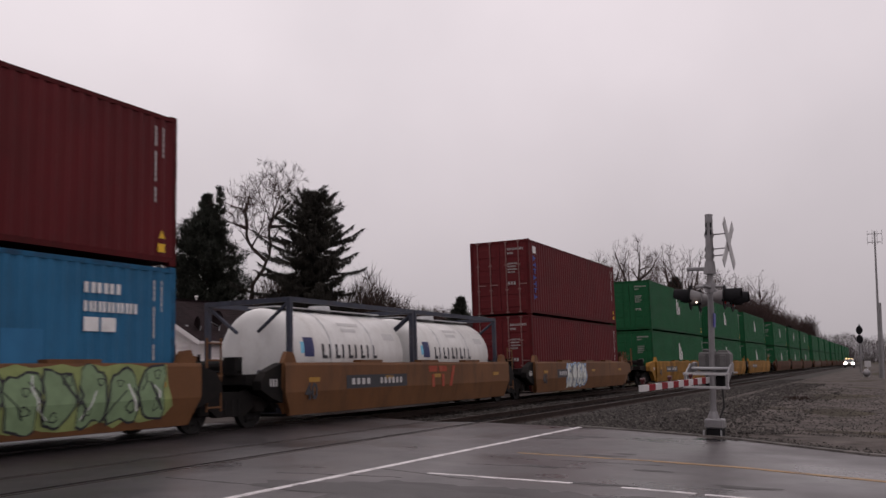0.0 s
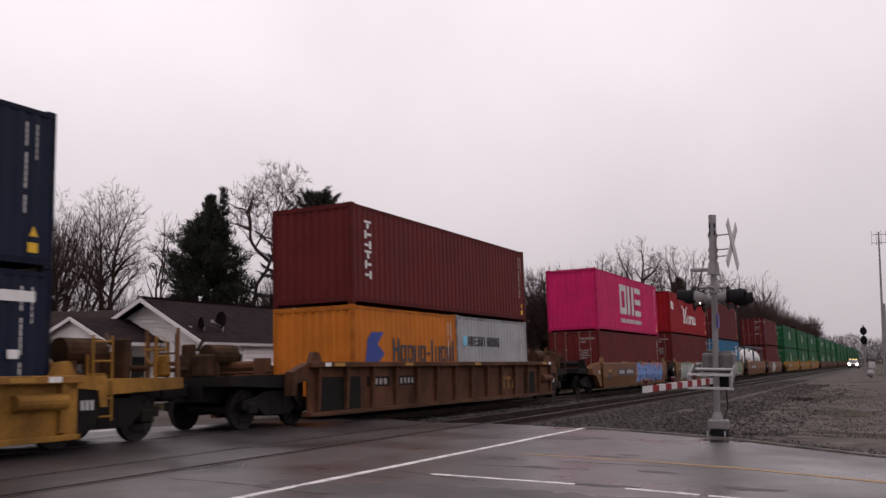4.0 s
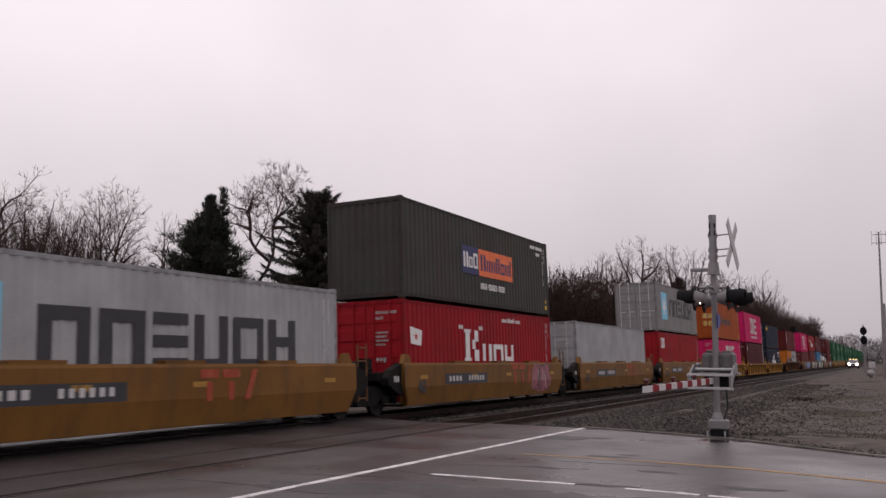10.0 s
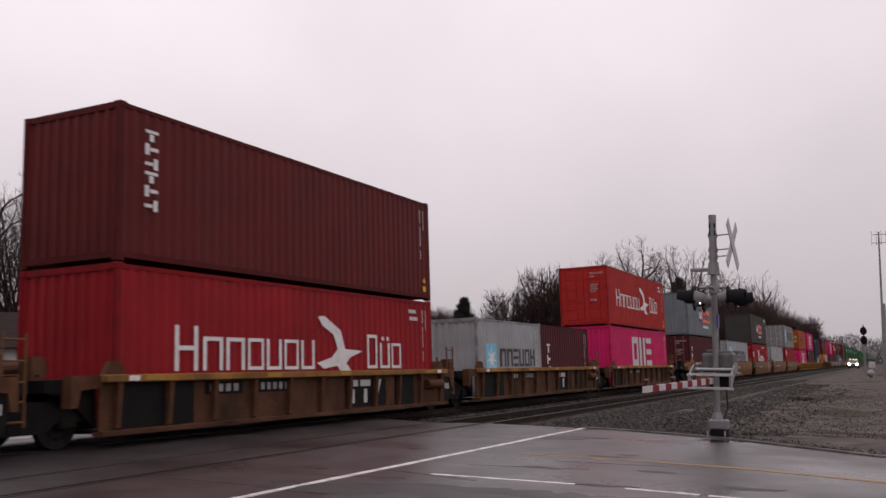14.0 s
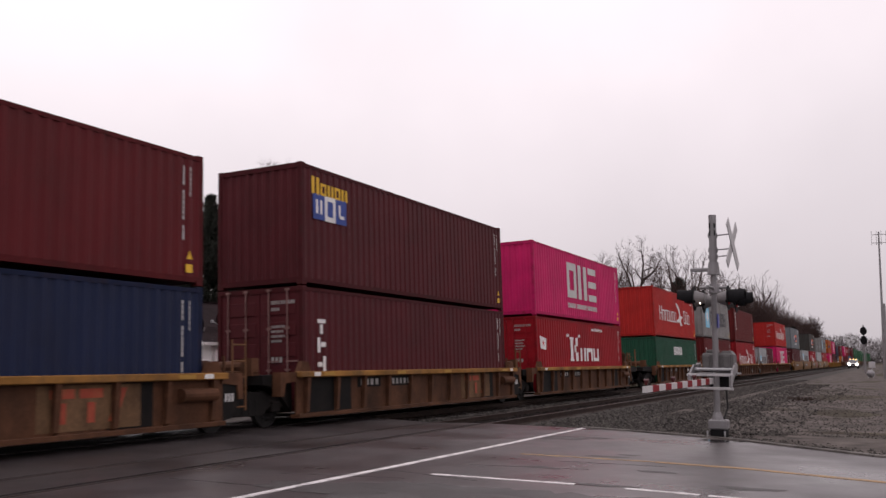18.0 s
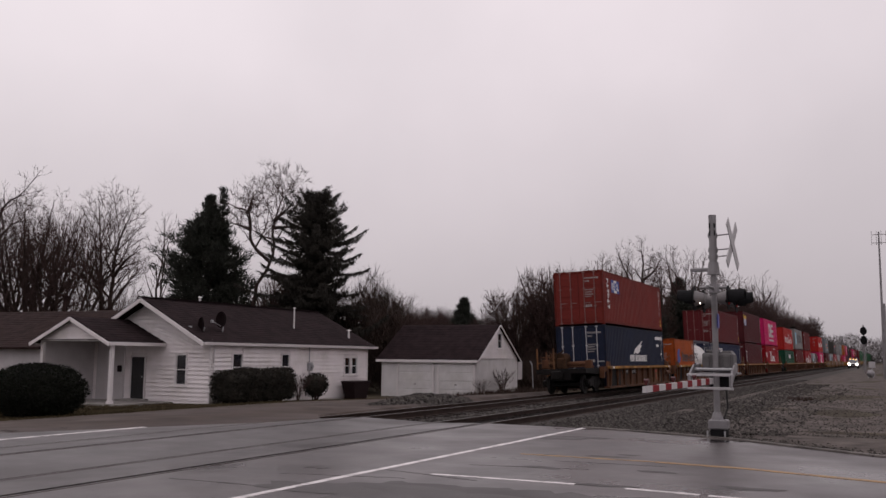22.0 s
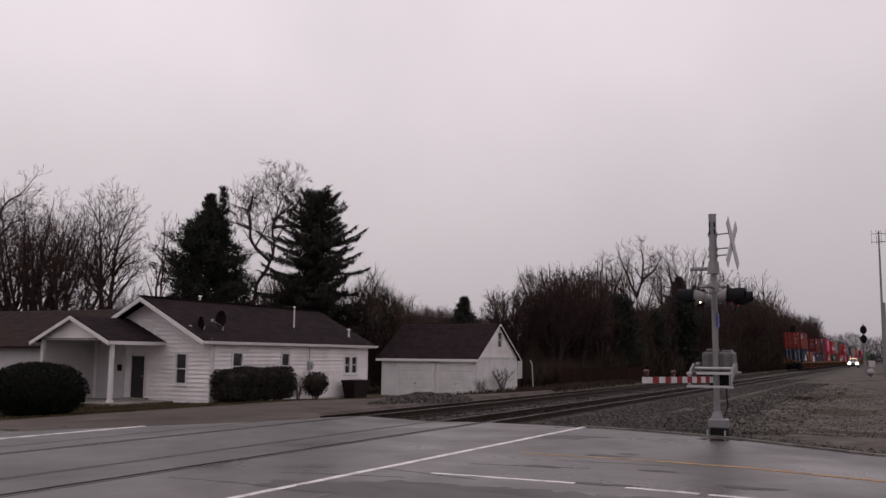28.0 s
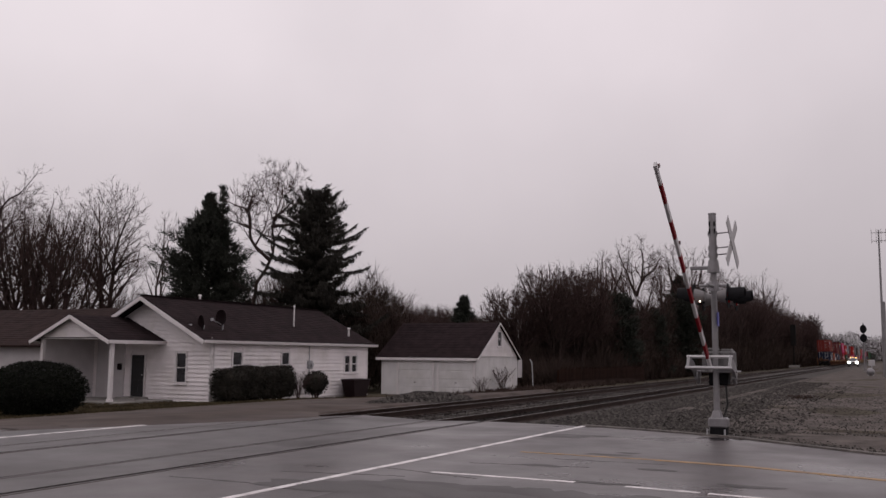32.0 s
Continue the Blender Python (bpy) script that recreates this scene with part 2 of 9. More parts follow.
def on_road(name, x0, y0, x1, y1, material, label, lift=0.006, thick=0.006, kind="structure", steps=6, wob=0.0, skew=0.0):
    """A thin painted or patched layer lying on the road."""
    vs, fs = [], []
    for i in range(steps + 1):
        f = i / steps
        if abs(x1 - x0) > abs(y1 - y0):
            x = x0 + (x1 - x0) * f
            a, b = y0 + skew * f, y1 + skew * f
            a += random.uniform(-wob, wob)
            b += random.uniform(-wob, wob)
            z = road_profile(x)
            vs += [(x, a, z - 0.01), (x, a, z + lift), (x, b, z + lift), (x, b, z - 0.01)]
        else:
            y = y0 + (y1 - y0) * f
            a, b = x0 + random.uniform(-wob, wob) + skew * f, x1 + random.uniform(-wob, wob) + skew * f
            za, zb = road_profile(a), road_profile(b)
            vs += [(a, y, za - 0.01), (a, y, za + lift), (b, y, zb + lift), (b, y, zb - 0.01)]
    for i in range(steps):
        for k in range(3):
            a, b = i * 4 + k, (i + 1) * 4 + k
            fs.append((a, a + 1, b + 1, b))
    ob = part(name, mesh_of(name, vs, fs, material), None, road, label)
    return ob


on_road("stop_line", -6.62, 6.0, -6.5, 20.5, LINE, "long white stop line", steps=20, wob=0.008, skew=0.28)
on_road("yellow_line", -5.5, 14.25, -3.3, 14.35, YELLOWLINE, "faded yellow centre line", steps=10, wob=0.02, skew=-0.06)
on_road("yellow_line", -3.28, 14.15, -1.9, 14.31, YELLOWPAINT, "yellow centre line", steps=8, wob=0.01, skew=-0.2)
on_road("yellow_line", -1.9, 13.95, 8, 14.11, YELLOWPAINT, "yellow centre line", steps=16, wob=0.01, skew=-3.5)
on_road("edge_line", -5.6, 11.18, -3.6, 11.28, LINE, "worn white edge line", steps=8, wob=0.01)
on_road("edge_line", -2.95, 11.13, -2.05, 11.22, LINE, "worn white edge line", steps=5, wob=0.012, skew=-0.1)
on_road("edge_line", -1.95, 11.0, 8, 11.09, LINE, "worn white edge line", steps=8, wob=0.012, skew=-0.9)
on_road("far_stop_line", -15.32, 9, -15.16, 16.0, LINE, "white stop line beyond the tracks", steps=8, wob=0.01)

# tracks
def track(name, xl, xr, zl, zr, label):
    tr = thing(name, label, "railway track", kind="structure")
    Y0, Y1 = -60.0, 460.0
    prof = [(-0.075, -0.17), (0.075, -0.17), (0.075, -0.155), (0.012, -0.135), (0.012, -0.045), (0.036, -0.035), (0.036, -0.004),
            (0.028, 0), (-0.028, 0), (-0.036, -0.004), (-0.036, -0.035), (-0.012, -0.045), (-0.012, -0.135), (-0.075, -0.155)]
    for x, z in ((xl, zl), (xr, zr)):
        bm = newbm()
        prism(bm, [(x + u, z + v) for u, v in prof], Y1 - Y0, "y", Y0)
        r = part("rail", bm, RAIL, tr)
        bm = newbm()
        box(bm, x - 0.022, Y0, z - 0.001, x + 0.022, Y1, z + 0.002)
        part("rail_head", bm, RAILTOP, tr, "polished steel running surface")
    return tr


tracks = [track("far_track", -13.9, -12.4, -0.065, 0.0, "rusty steel rails on dark ties, banked slightly"),
          track("near_track", -10.27, -8.77, -0.05, 0.0, "rusty steel rails on wooden ties in ballast")]

# ballast beds
def bed(name, prof, y0, y1, material, label, step=2.0):
    ys = []
    y = y0
    while y < y1:
        ys.append(y)
        y += step if y < 90 else step * 6
    ys.append(y1)
    vs, fs = [], []
    for j, y in enumerate(ys):
        for x, z in prof:
            k = 0.03 if y < 120 else 0
            vs.append((x + k * noise.noise((x, y * 1.7, 3)), y, z + k * noise.noise((x * 2, y * 1.3, 8))))
    m = len(prof)
    for j in range(len(ys) - 1):
        for i in range(m - 1):
            fs.append((j * m + i, j * m + i + 1, (j + 1) * m + i + 1, (j + 1) * m + i))
    fs.append(tuple(range(m))[::-1])
    ob = part(name, mesh_of(name, vs, fs, material), None)
    tagged(ob, label, "ballast", kind="structure")
    return ob


bed_prof = [(-17.4, -0.75), (-16.3, -0.5), (-15.0, -0.22), (-14.2, -0.2), (-13.7, -0.23), (-13.2, -0.22), (-12.6, -0.2), (-12.1, -0.16), (-11.5, -0.2),
            (-11.0, -0.22), (-10.5, -0.19), (-10.0, -0.21), (-9.5, -0.2), (-9.0, -0.18), (-8.4, -0.14), (-7.9, -0.13), (-7.2, -0.1), (-6.4, -0.05), (-5.4, -0.02), (-4.6, -0.06)]
bed("ballast_bed", bed_prof, ROAD_Y - 0.2, 460, BALLAST, "grey crushed stone ballast under both tracks", step=0.5)
# ---- houses and garage beyond the tracks ----
SIDING = mat("white_vinyl_siding", (0.76, 0.715, 0.715), rough=0.55, var=0.06, scale=1.2, fine=30, bump=0.05, dirt=(0.4, 0.37, 0.3), dirt_amt=0.4, dirt_scale=0.8, rand=0.05)
TRIM = mat("white_trim_paint", (0.66, 0.625, 0.625), rough=0.5, var=0.06, scale=3, dirt=(0.35, 0.33, 0.3), dirt_amt=0.35)
SHINGLE = mat("dark_asphalt_shingle", (0.018, 0.0115, 0.0125), rough=1.0, spec=0.1, var=0.35, scale=2.0, fine=35, bump=0.5, dist=0.02)
OLDSHINGLE = mat("brown_asphalt_shingle", (0.026, 0.016, 0.015), rough=1.0, spec=0.1, var=0.35, scale=2.0, fine=35, bump=0.5, dist=0.02)
GLASS = mat("dark_window_glass", (0.02, 0.02, 0.024), rough=0.08, var=0.2, scale=2, bump=0, spec=0.6)
BLINDS = mat("pale_blinds", (0.28, 0.27, 0.27), rough=0.7, var=0.1, scale=4)
DARKDOOR = mat("dark_door_paint", (0.012, 0.011, 0.012), rough=0.4, var=0.2, scale=3)
# White porch walls with their shade put into the grey; other walls share it
PORCHSHADE = mat("grey_wall_and_porch_shade", (0.5, 0.475, 0.48), rough=0.7, var=0.08, scale=2)
BLOCKWALL = mat("whitewashed_wall", (0.6, 0.585, 0.58), rough=0.8, var=0.1, scale=1.2, fine=25, bump=0.2, dirt=(0.3, 0.29, 0.23), dirt_amt=0.3, dirt_scale=0.9, streak=0.4)
BLACKPLASTIC = mat("dark_plastic", (0.017, 0.009, 0.01), rough=0.65, spec=0.15, var=0.15, scale=4)
METALGREY = mat("grey_metal", (0.35, 0.35, 0.36), rough=0.45, metal=0.5, var=0.15, scale=4)


def boards(parent, x_of, y_of, z0, z1, a0, a1, axis, lap=0.115, cut=None, holes=()):
    """Lapped siding boards on a wall: axis x runs along x at y_of, axis y along y at x_of. cut(z) gives the span at a height (for gables)."""
    z = z0
    while z < z1 - 0.02:
        h = min(lap, z1 - z)
        s0, s1 = (a0, a1) if cut is None else cut(z + h)
        spans = [(s0, s1)]
        for h0, h1, k0, k1 in holes:
            if z + h > k0 and z < k1:
                out = []
                for p, q in spans:
                    if h1 <= p or h0 >= q:
                        out.append((p, q))
                        continue
                    if h0 > p:
                        out.append((p, h0))
                    if h1 < q:
                        out.append((h1, q))
                spans = [sp for sp in out if sp[1] - sp[0] > 0.03]
        for p, q in spans:
            if q - p < 0.05:
                continue
            if axis == "x":
                y = y_of
                vs = [(p, y - 0.065, z), (q, y - 0.065, z), (q, y - 0.012, z + h), (p, y - 0.012, z + h), (p, y, z), (q, y, z), (q, y, z + h), (p, y, z + h)]
            else:
                x = x_of
                vs = [(x + 0.065, p, z), (x + 0.065, q, z), (x + 0.012, q, z + h), (x + 0.012, p, z + h), (x, p, z), (x, q, z), (x, q, z + h), (x, p, z + h)]
            fs = [(0, 1, 2, 3), (4, 5, 1, 0), (5, 6, 2, 1), (3, 2, 6, 7), (4, 0, 3, 7)]
            part("siding_board", mesh_of("siding_board", vs, fs, SIDING), None, parent)
        z += lap


def window(parent, axis, at, a0, a1, z0, z1, split=1):
    """A sash window set into a wall, proud white casing, sill and dark panes. axis x: in a wall that faces -y; y: in a wall that faces +x."""
    def bx(bm, p0, q0, d0, p1, q1, d1):
        if axis == "x":
            box(bm, p0, at - d1, q0, p1, at - d0, q1)
        else:
            box(bm, at + d0, p0, q0, at + d1, p1, q1)
    bm = newbm()
    w = 0.09
    for p0, q0, p1, q1 in ((a0 - w, z0 - w, a0, z1 + w), (a1, z0 - w, a1 + w, z1 + w), (a0, z1, a1, z1 + w), (a0, z0 - w, a1, z0)):
        bx(bm, p0, q0, -0.03, p1, q1, 0.06)
    fr = part("window_frame", bm, TRIM, parent)
    bm = newbm()
    bx(bm, a0 - w - 0.04, z0 - w - 0.04, 0.0, a1 + w + 0.04, z0 - w, 0.1)
    part("window_sill", bm, TRIM, parent)
    for k in range(split):
        b0 = a0 + (a1 - a0) * k / split
        b1 = a0 + (a1 - a0) * (k + 1) / split
        if k:
            bm = newbm()
            bx(bm, b0 - 0.03, z0, -0.02, b0 + 0.03, z1, 0.045)
            part("mullion", bm, TRIM, parent)
        zm = (z0 + z1) / 2
        bm = newbm()
        bx(bm, b0, zm - 0.02, -0.02, b1, zm + 0.02, 0.03)
        part("meeting_rail", bm, TRIM, parent)
        for q0, q1, mt in ((z0, zm, GLASS), (zm, z1, GLASS)):
            bm = newbm()
            bx(bm, b0, q0, -0.012, b1, q1, 0.0)
            part("pane", bm, mt, parent)
    bm = newbm()
    bx(bm, a0, (z0 + z1) / 2, -0.06, a1, z1, -0.05)
    part("blind", bm, BLINDS, parent)


def shingle_slope(parent, a, b, c, d, material, courses=14, name="shingle_course"):
    """A roof slope laid in overlapping courses. a, b: eave ends; c, d: ridge ends (above b and a)."""
    a, b, c, d = map(Vector, (a, b, c, d))
    nrm = (b - a).cross(d - a).normalized()
    if nrm.z < 0:
        nrm = -nrm
    for i in range(courses):
        f0, f1 = i / courses, min(1, (i + 1.25) / courses)
        p0, p1 = a.lerp(d, f0), b.lerp(c, f0)
        q0, q1 = a.lerp(d, f1), b.lerp(c, f1)
        vs = [p0 + nrm * 0.018, p1 + nrm * 0.018, q1 + nrm * 0.006, q0 + nrm * 0.006, p0, p1, q1, q0]
        part(name, mesh_of(name, [tuple(v) for v in vs], [(0, 1, 2, 3), (4, 5, 1, 0), (5, 6, 2, 1), (4, 0, 3, 7)], material), None, parent)


def slab(parent, name, pts, thick, material, label=""):
    """A flat plate with thickness under its outline."""
    bm = newbm()
    hi = [bm.verts.new(p) for p in pts]
    lo = [bm.verts.new((p[0], p[1], p[2] - thick)) for p in pts]
    n = len(pts)
    fs = [bm.faces.new(hi), bm.faces.new(lo[::-1])] + [bm.faces.new((hi[i], lo[i], lo[(i + 1) % n], hi[(i + 1) % n])) for i in range(n)]
    bmesh.ops.recalc_face_normals(bm, faces=fs)
    return part(name, bm, material, parent, label)


def beam(parent, name, a, b, w, h, material, label=""):
    """A straight board from a to b, w wide and h high."""
    a, b = Vector(a), Vector(b)
    d = b - a
    bm = newbm()
    q = d.to_track_quat("Y", "Z").to_matrix().to_4x4()
    box(bm, -w / 2, 0, -h / 2, w / 2, d.length, h / 2, m=Matrix.Translation(a) @ q)
    return part(name, bm, material, parent, label)


# -- the white house: its gable faces the road, its long side the tracks
HX, HY, HG = -25.5, 30.4, -0.7
HYE = 43.15
EAVE, RIDGE, RX = 2.2, 3.97, -28.85
HXL = 2 * RX - HX
house = thing("house", "white single-storey house with lapped siding and dark roof", "house")
bm = newbm()
prism(bm, [(HXL, HG), (HX, HG), (HX, EAVE), (RX, RIDGE - 0.08), (HXL, EAVE)], 11.6, "y", HY)
box(bm, HXL, HY + 11.6, HG, HX, HYE, EAVE)
part("wall", bm, SIDING, house)


def gable_cut(z):
    if z <= EAVE:
        return (HXL, HX)
    f = (z - EAVE) / (RIDGE - 0.08 - EAVE)
    return (HXL + (RX - HXL) * f, HX + (RX - HX) * f)


DOORX = (-29.8, -29.07)
boards(house, 0, HY, -0.52, RIDGE - 0.15, 0, 0, "x", lap=0.18, cut=gable_cut, holes=((-27.36, -26.68, 0.25, 1.63), (DOORX[0] - 0.1, DOORX[1] + 0.1, -0.54, 1.52)))
boards(house, HX, 0, -0.5, EAVE - 0.02, HY, HYE, "y", lap=0.18, holes=((31.7, 32.5, 0.4, 1.7), (35.25, 36.0, 0.4, 1.7), (40.76, 41.39, 0.58, 1.56), (41.45, 42.08, 0.58, 1.56)))
window(house, "x", HY - 0.01, -27.27, -26.77, 0.34, 1.54)
window(house, "y", HX + 0.01, 31.8, 32.4, 0.5, 1.6)
window(house, "y", HX + 0.01, 35.35, 35.9, 0.5, 1.6)
window(house, "y", HX + 0.01, 40.85, 41.3, 0.67, 1.47)
window(house, "y", HX + 0.01, 41.54, 41.99, 0.67, 1.47)
bm = newbm()
box(bm, DOORX[0], HY - 0.05, -0.41, DOORX[1], HY + 0.02, 1.45)
dr = part("door", bm, DARKDOOR, house, "dark front door")
bm = newbm()
for x in (DOORX[0] + 0.1, DOORX[0] + 0.4):
    for z in (-0.25, 0.6):
        box(bm, x, HY - 0.065, z, x + 0.23, HY - 0.045, z + 0.65, bevel=0.01)
part("door_panels", bm, DARKDOOR, dr)
bm = newbm()
bmesh.ops.create_icosphere(bm, subdivisions=2, radius=0.035, matrix=Matrix.Translation((DOORX[1] - 0.08, HY - 0.09, 0.6)))
part("door_knob", bm, METALGREY, dr)
for x in (DOORX[0] - 0.07, DOORX[1] + 0.0):
    bm = newbm()
    box(bm, x, HY - 0.07, -0.41, x + 0.07, HY, 1.52)
    part("door_casing", bm, TRIM, house)
bm = newbm()
box(bm, HX - 0.06, HY - 0.05, -0.5, HX + 0.05, HY + 0.06, EAVE, bevel=0.008)
part("corner_board", bm, TRIM, house)
bm = newbm()
box(bm, HX - 0.05, HYE - 0.08, -0.6, HX + 0.05, HYE + 0.03, EAVE, bevel=0.008)
part("corner_board", bm, TRIM, house)
OV, OG = 0.2, 0.7
k = (RIDGE - EAVE) / (RX - HX)
ez = EAVE + k * OV
for s, xe in ((1, HX + OV), (-1, HXL - OV)):
    hipy = HYE + 0.6
    slab(house, "roof_deck", [(xe, HY - OG, ez), (xe, hipy, ez), (RX, 43.35, RIDGE + 0.02), (RX, HY - OG, RIDGE + 0.02)], 0.06, SHINGLE)
    shingle_slope(house, (xe, HY - OG, ez + 0.004), (xe, hipy, ez + 0.004), (RX, 43.35, RIDGE + 0.03), (RX, HY - OG, RIDGE + 0.03), SHINGLE, courses=20)
slab(house, "roof_deck", [(HX + OV, HYE + 0.6, ez), (HXL - OV, HYE + 0.6, ez), (RX, 43.35, RIDGE + 0.02)], 0.06, SHINGLE)
beam(house, "ridge_cap", (RX, HY - OG, RIDGE + 0.06), (RX, 43.35, RIDGE + 0.06), 0.25, 0.04, SHINGLE)
beam(house, "rake_board", (HX + OV, HY - OG - 0.02, ez - 0.1), (RX, HY - OG - 0.02, RIDGE - 0.09), 0.05, 0.16, TRIM, "white rake board")
beam(house, "rake_board", (HXL - OV, HY - OG - 0.02, ez - 0.1), (RX, HY - OG - 0.02, RIDGE - 0.09), 0.05, 0.16, TRIM, "white rake board")
beam(house, "fascia", (HX + OV + 0.02, HY - OG, ez - 0.07), (HX + OV + 0.02, HYE + 0.6, ez - 0.07), 0.04, 0.11, TRIM)
bm = newbm()
prism(bm, [(HX + OV + 0.04, ez - 0.12), (HX + OV + 0.15, ez - 0.12), (HX + OV + 0.17, ez), (HX + OV + 0.15, ez), (HX + OV + 0.13, ez - 0.1), (HX + OV + 0.06, ez - 0.1), (HX + OV + 0.06, ez), (HX + OV + 0.04, ez)], HYE + 0.6 - HY + OG, "y", HY - OG)
part("gutter", bm, TRIM, house, "white gutter")
slab(house, "soffit", [(HX, HY, ez - 0.12), (HX + OV, HY, ez - 0.12), (HX + OV, HYE + 0.55, ez - 0.12), (HX, HYE + 0.55, ez - 0.12)], 0.02, TRIM)
slab(house, "soffit", [(HXL, HYE, ez - 0.12), (HX, HYE, ez - 0.12), (HX, HYE + 0.55, ez - 0.12), (HXL, HYE + 0.55, ez - 0.12)], 0.02, TRIM)
for y in (HY + 0.12, 37.55):
    bm = newbm()
    rod(bm, (HX + 0.08, y, -0.4), (HX + 0.08, y, EAVE - 0.1), 0.035 if y < 35 else 0.025, seg=8)
    rod(bm, (HX + 0.08, y, EAVE - 0.1), (HX + OV + 0.05, y, ez - 0.1), 0.035 if y < 35 else 0.02, seg=8)
    part("downpipe", bm, TRIM if y < 35 else METALGREY, house)
bm = newbm()
box(bm, HX + 0.03, 37.4, 0.85, HX + 0.2, 37.7, 1.25, bevel=0.02)
bmesh.ops.create_cone(bm, cap_ends=True, segments=14, radius1=0.09, radius2=0.09, depth=0.1, matrix=Matrix.Translation((HX + 0.24, 37.55, 1.05)) @ Euler((0, radians(90), 0)).to_matrix().to_4x4())
part("electric_meter", bm, METALGREY, house, "grey electric meter box")
for x, y, z0, z1, r in ((-29.3, 34.0, 3.6, 4.28, 0.05), (-26.84, 38.2, 2.85, 3.95, 0.035), (-26.09, 42.2, 2.4, 2.95, 0.05)):
    bm = newbm()
    rod(bm, (x, y, z0), (x, y, z1), r, seg=10)
    bmesh.ops.create_cone(bm, cap_ends=True, segments=12, radius1=r * 2.2, radius2=r * 1.2, depth=0.06, matrix=Matrix.Translation((x, y, z1)))
    part("roof_vent", bm, TRIM, house, "pale roof vent pipe")


def dish(y, x, z, turn, h=0.35):
    ob = thing("satellite_dish", "dark oval satellite dish on the roof edge", "satellite dish", "dishes", m=pose(x, y, z, 0, 0, turn))
    bm = newbm()
    rings = []
    for i in range(6):
        r = i / 5 * 0.36
        rings.append([bm.verts.new((r * 1.1 * math.cos(a), 0.55 * r * r, h + r * math.sin(a))) for a in [2 * math.pi * q / 20 for q in range(20)]] if i else [bm.verts.new((0, 0, h))])
    for a, b in zip(rings, rings[1:]):
        for q in range(20):
            if len(a) == 1:
                bm.faces.new((a[0], b[q], b[(q + 1) % 20]))
            else:
                bm.faces.new((a[q], b[q], b[(q + 1) % 20], a[(q + 1) % 20]))
    ex = bmesh.ops.solidify(bm, geom=bm.faces[:], thickness=0.02)
    part("reflector", bm, BLACKPLASTIC, ob)
    bm = newbm()
    rod(bm, (0, 0.0, -0.15), (0, -0.1, h - 0.05), 0.03)
    part("mount", bm, METALGREY, ob)
    bm = newbm()
    rod(bm, (0, 0.02, h - 0.3), (0, 0.5, h - 0.1), 0.018)
    box(bm, -0.05, 0.46, h - 0.15, 0.05, 0.58, h - 0.03, bevel=0.01)
    part("feed_arm", bm, METALGREY, ob)


dish(30.62, -26.2, 2.5, 150, 0.3)
dish(31.9, -26.2, 2.55, 165, 0.55)

# -- porch in front of the door
PX0, PX1, PY = -32.1, -28.2, 27.44
PZ, PR, PRX = 2.18, 3.08, -30.15
porch = thing("porch", "white gabled front porch with a square post", "porch")
slab(porch, "porch_floor", [(PX0, PY - 0.1, -0.41), (-27.4, PY - 0.1, -0.41), (-27.4, HY, -0.41), (PX0, HY, -0.41)], 0.3, CONCRETE, "concrete porch floor")
slab(porch, "step", [(-29.9, PY - 0.1 + 2.2, -0.33), (-28.8, PY + 2.1, -0.33), (-28.8, HY - 0.02, -0.33), (-29.9, HY - 0.02, -0.33)], 0.09, CONCRETE)
for x in (PX1 + 0.02, PX0 + 0.02):
    bm = newbm()
    box(bm, x, PY, -0.41, x + 0.15, PY + 0.15, PZ - 0.1, bevel=0.008)
    part("post", bm, TRIM, porch, "square white post")
    bm = newbm()
    box(bm, x - 0.03, PY - 0.03, -0.41, x + 0.18, PY + 0.18, -0.3, bevel=0.008)
    part("post_base", bm, TRIM, porch)
bm = newbm()
prism(bm, [(PX0, PZ - 0.02), (PX1, PZ - 0.02), (PRX, PR - 0.05)], 0.12, "y", PY)
part("gable", bm, TRIM, porch)
boards(porch, 0, PY, PZ + 0.0, PR - 0.12, 0, 0, "x", lap=0.13, cut=lambda z: (PX0 + (PRX - PX0) * (z - PZ) / (PR - PZ), PX1 + (PRX - PX1) * (z - PZ) / (PR - PZ)))
pk = (PR - PZ) / (PRX - PX0)
for xe, s in ((PX0 - 0.3, 1), (PX1 + 0.3, -1)):
    pe = PZ - 0.3 * pk
    slab(porch, "roof_deck", [(xe, PY - 0.28, pe), (xe, HY + 0.02, pe), (PRX, HY + 0.02, PR), (PRX, PY - 0.28, PR)], 0.05, SHINGLE)
    shingle_slope(porch, (xe, PY - 0.28, pe + 0.004), (xe, HY, pe + 0.004), (PRX, HY, PR + 0.004), (PRX, PY - 0.28, PR + 0.004), SHINGLE, courses=10)
    beam(porch, "rake_board", (xe, PY - 0.3, pe - 0.1), (PRX, PY - 0.3, PR - 0.09), 0.05, 0.14, TRIM)
    beam(porch, "fascia", (xe, PY - 0.28, pe - 0.06), (xe, HY, pe - 0.06), 0.05, 0.14, TRIM)
slab(porch, "ceiling_board", [(PX0, PY, PZ - 0.04), (PX1, PY, PZ - 0.04), (PX1, HY, PZ - 0.04), (PX0, HY, PZ - 0.04)], 0.04, PORCHSHADE)
bm = newbm()
box(bm, PX0 - 0.06, PY + 0.2, -0.41, PX0 + 0.02, HY, PZ - 0.05)
part("side_wall", bm, PORCHSHADE, porch)
bm = newbm()
box(bm, PX0 + 0.3, HY - 0.12, -0.41, PX0 + 1.9, HY - 0.04, PZ - 0.1)
part("back_panel", bm, PORCHSHADE, porch)
bm = newbm()
box(bm, -30.52, HY - 0.2, 0.8, -30.3, HY - 0.06, 1.08, bevel=0.02)
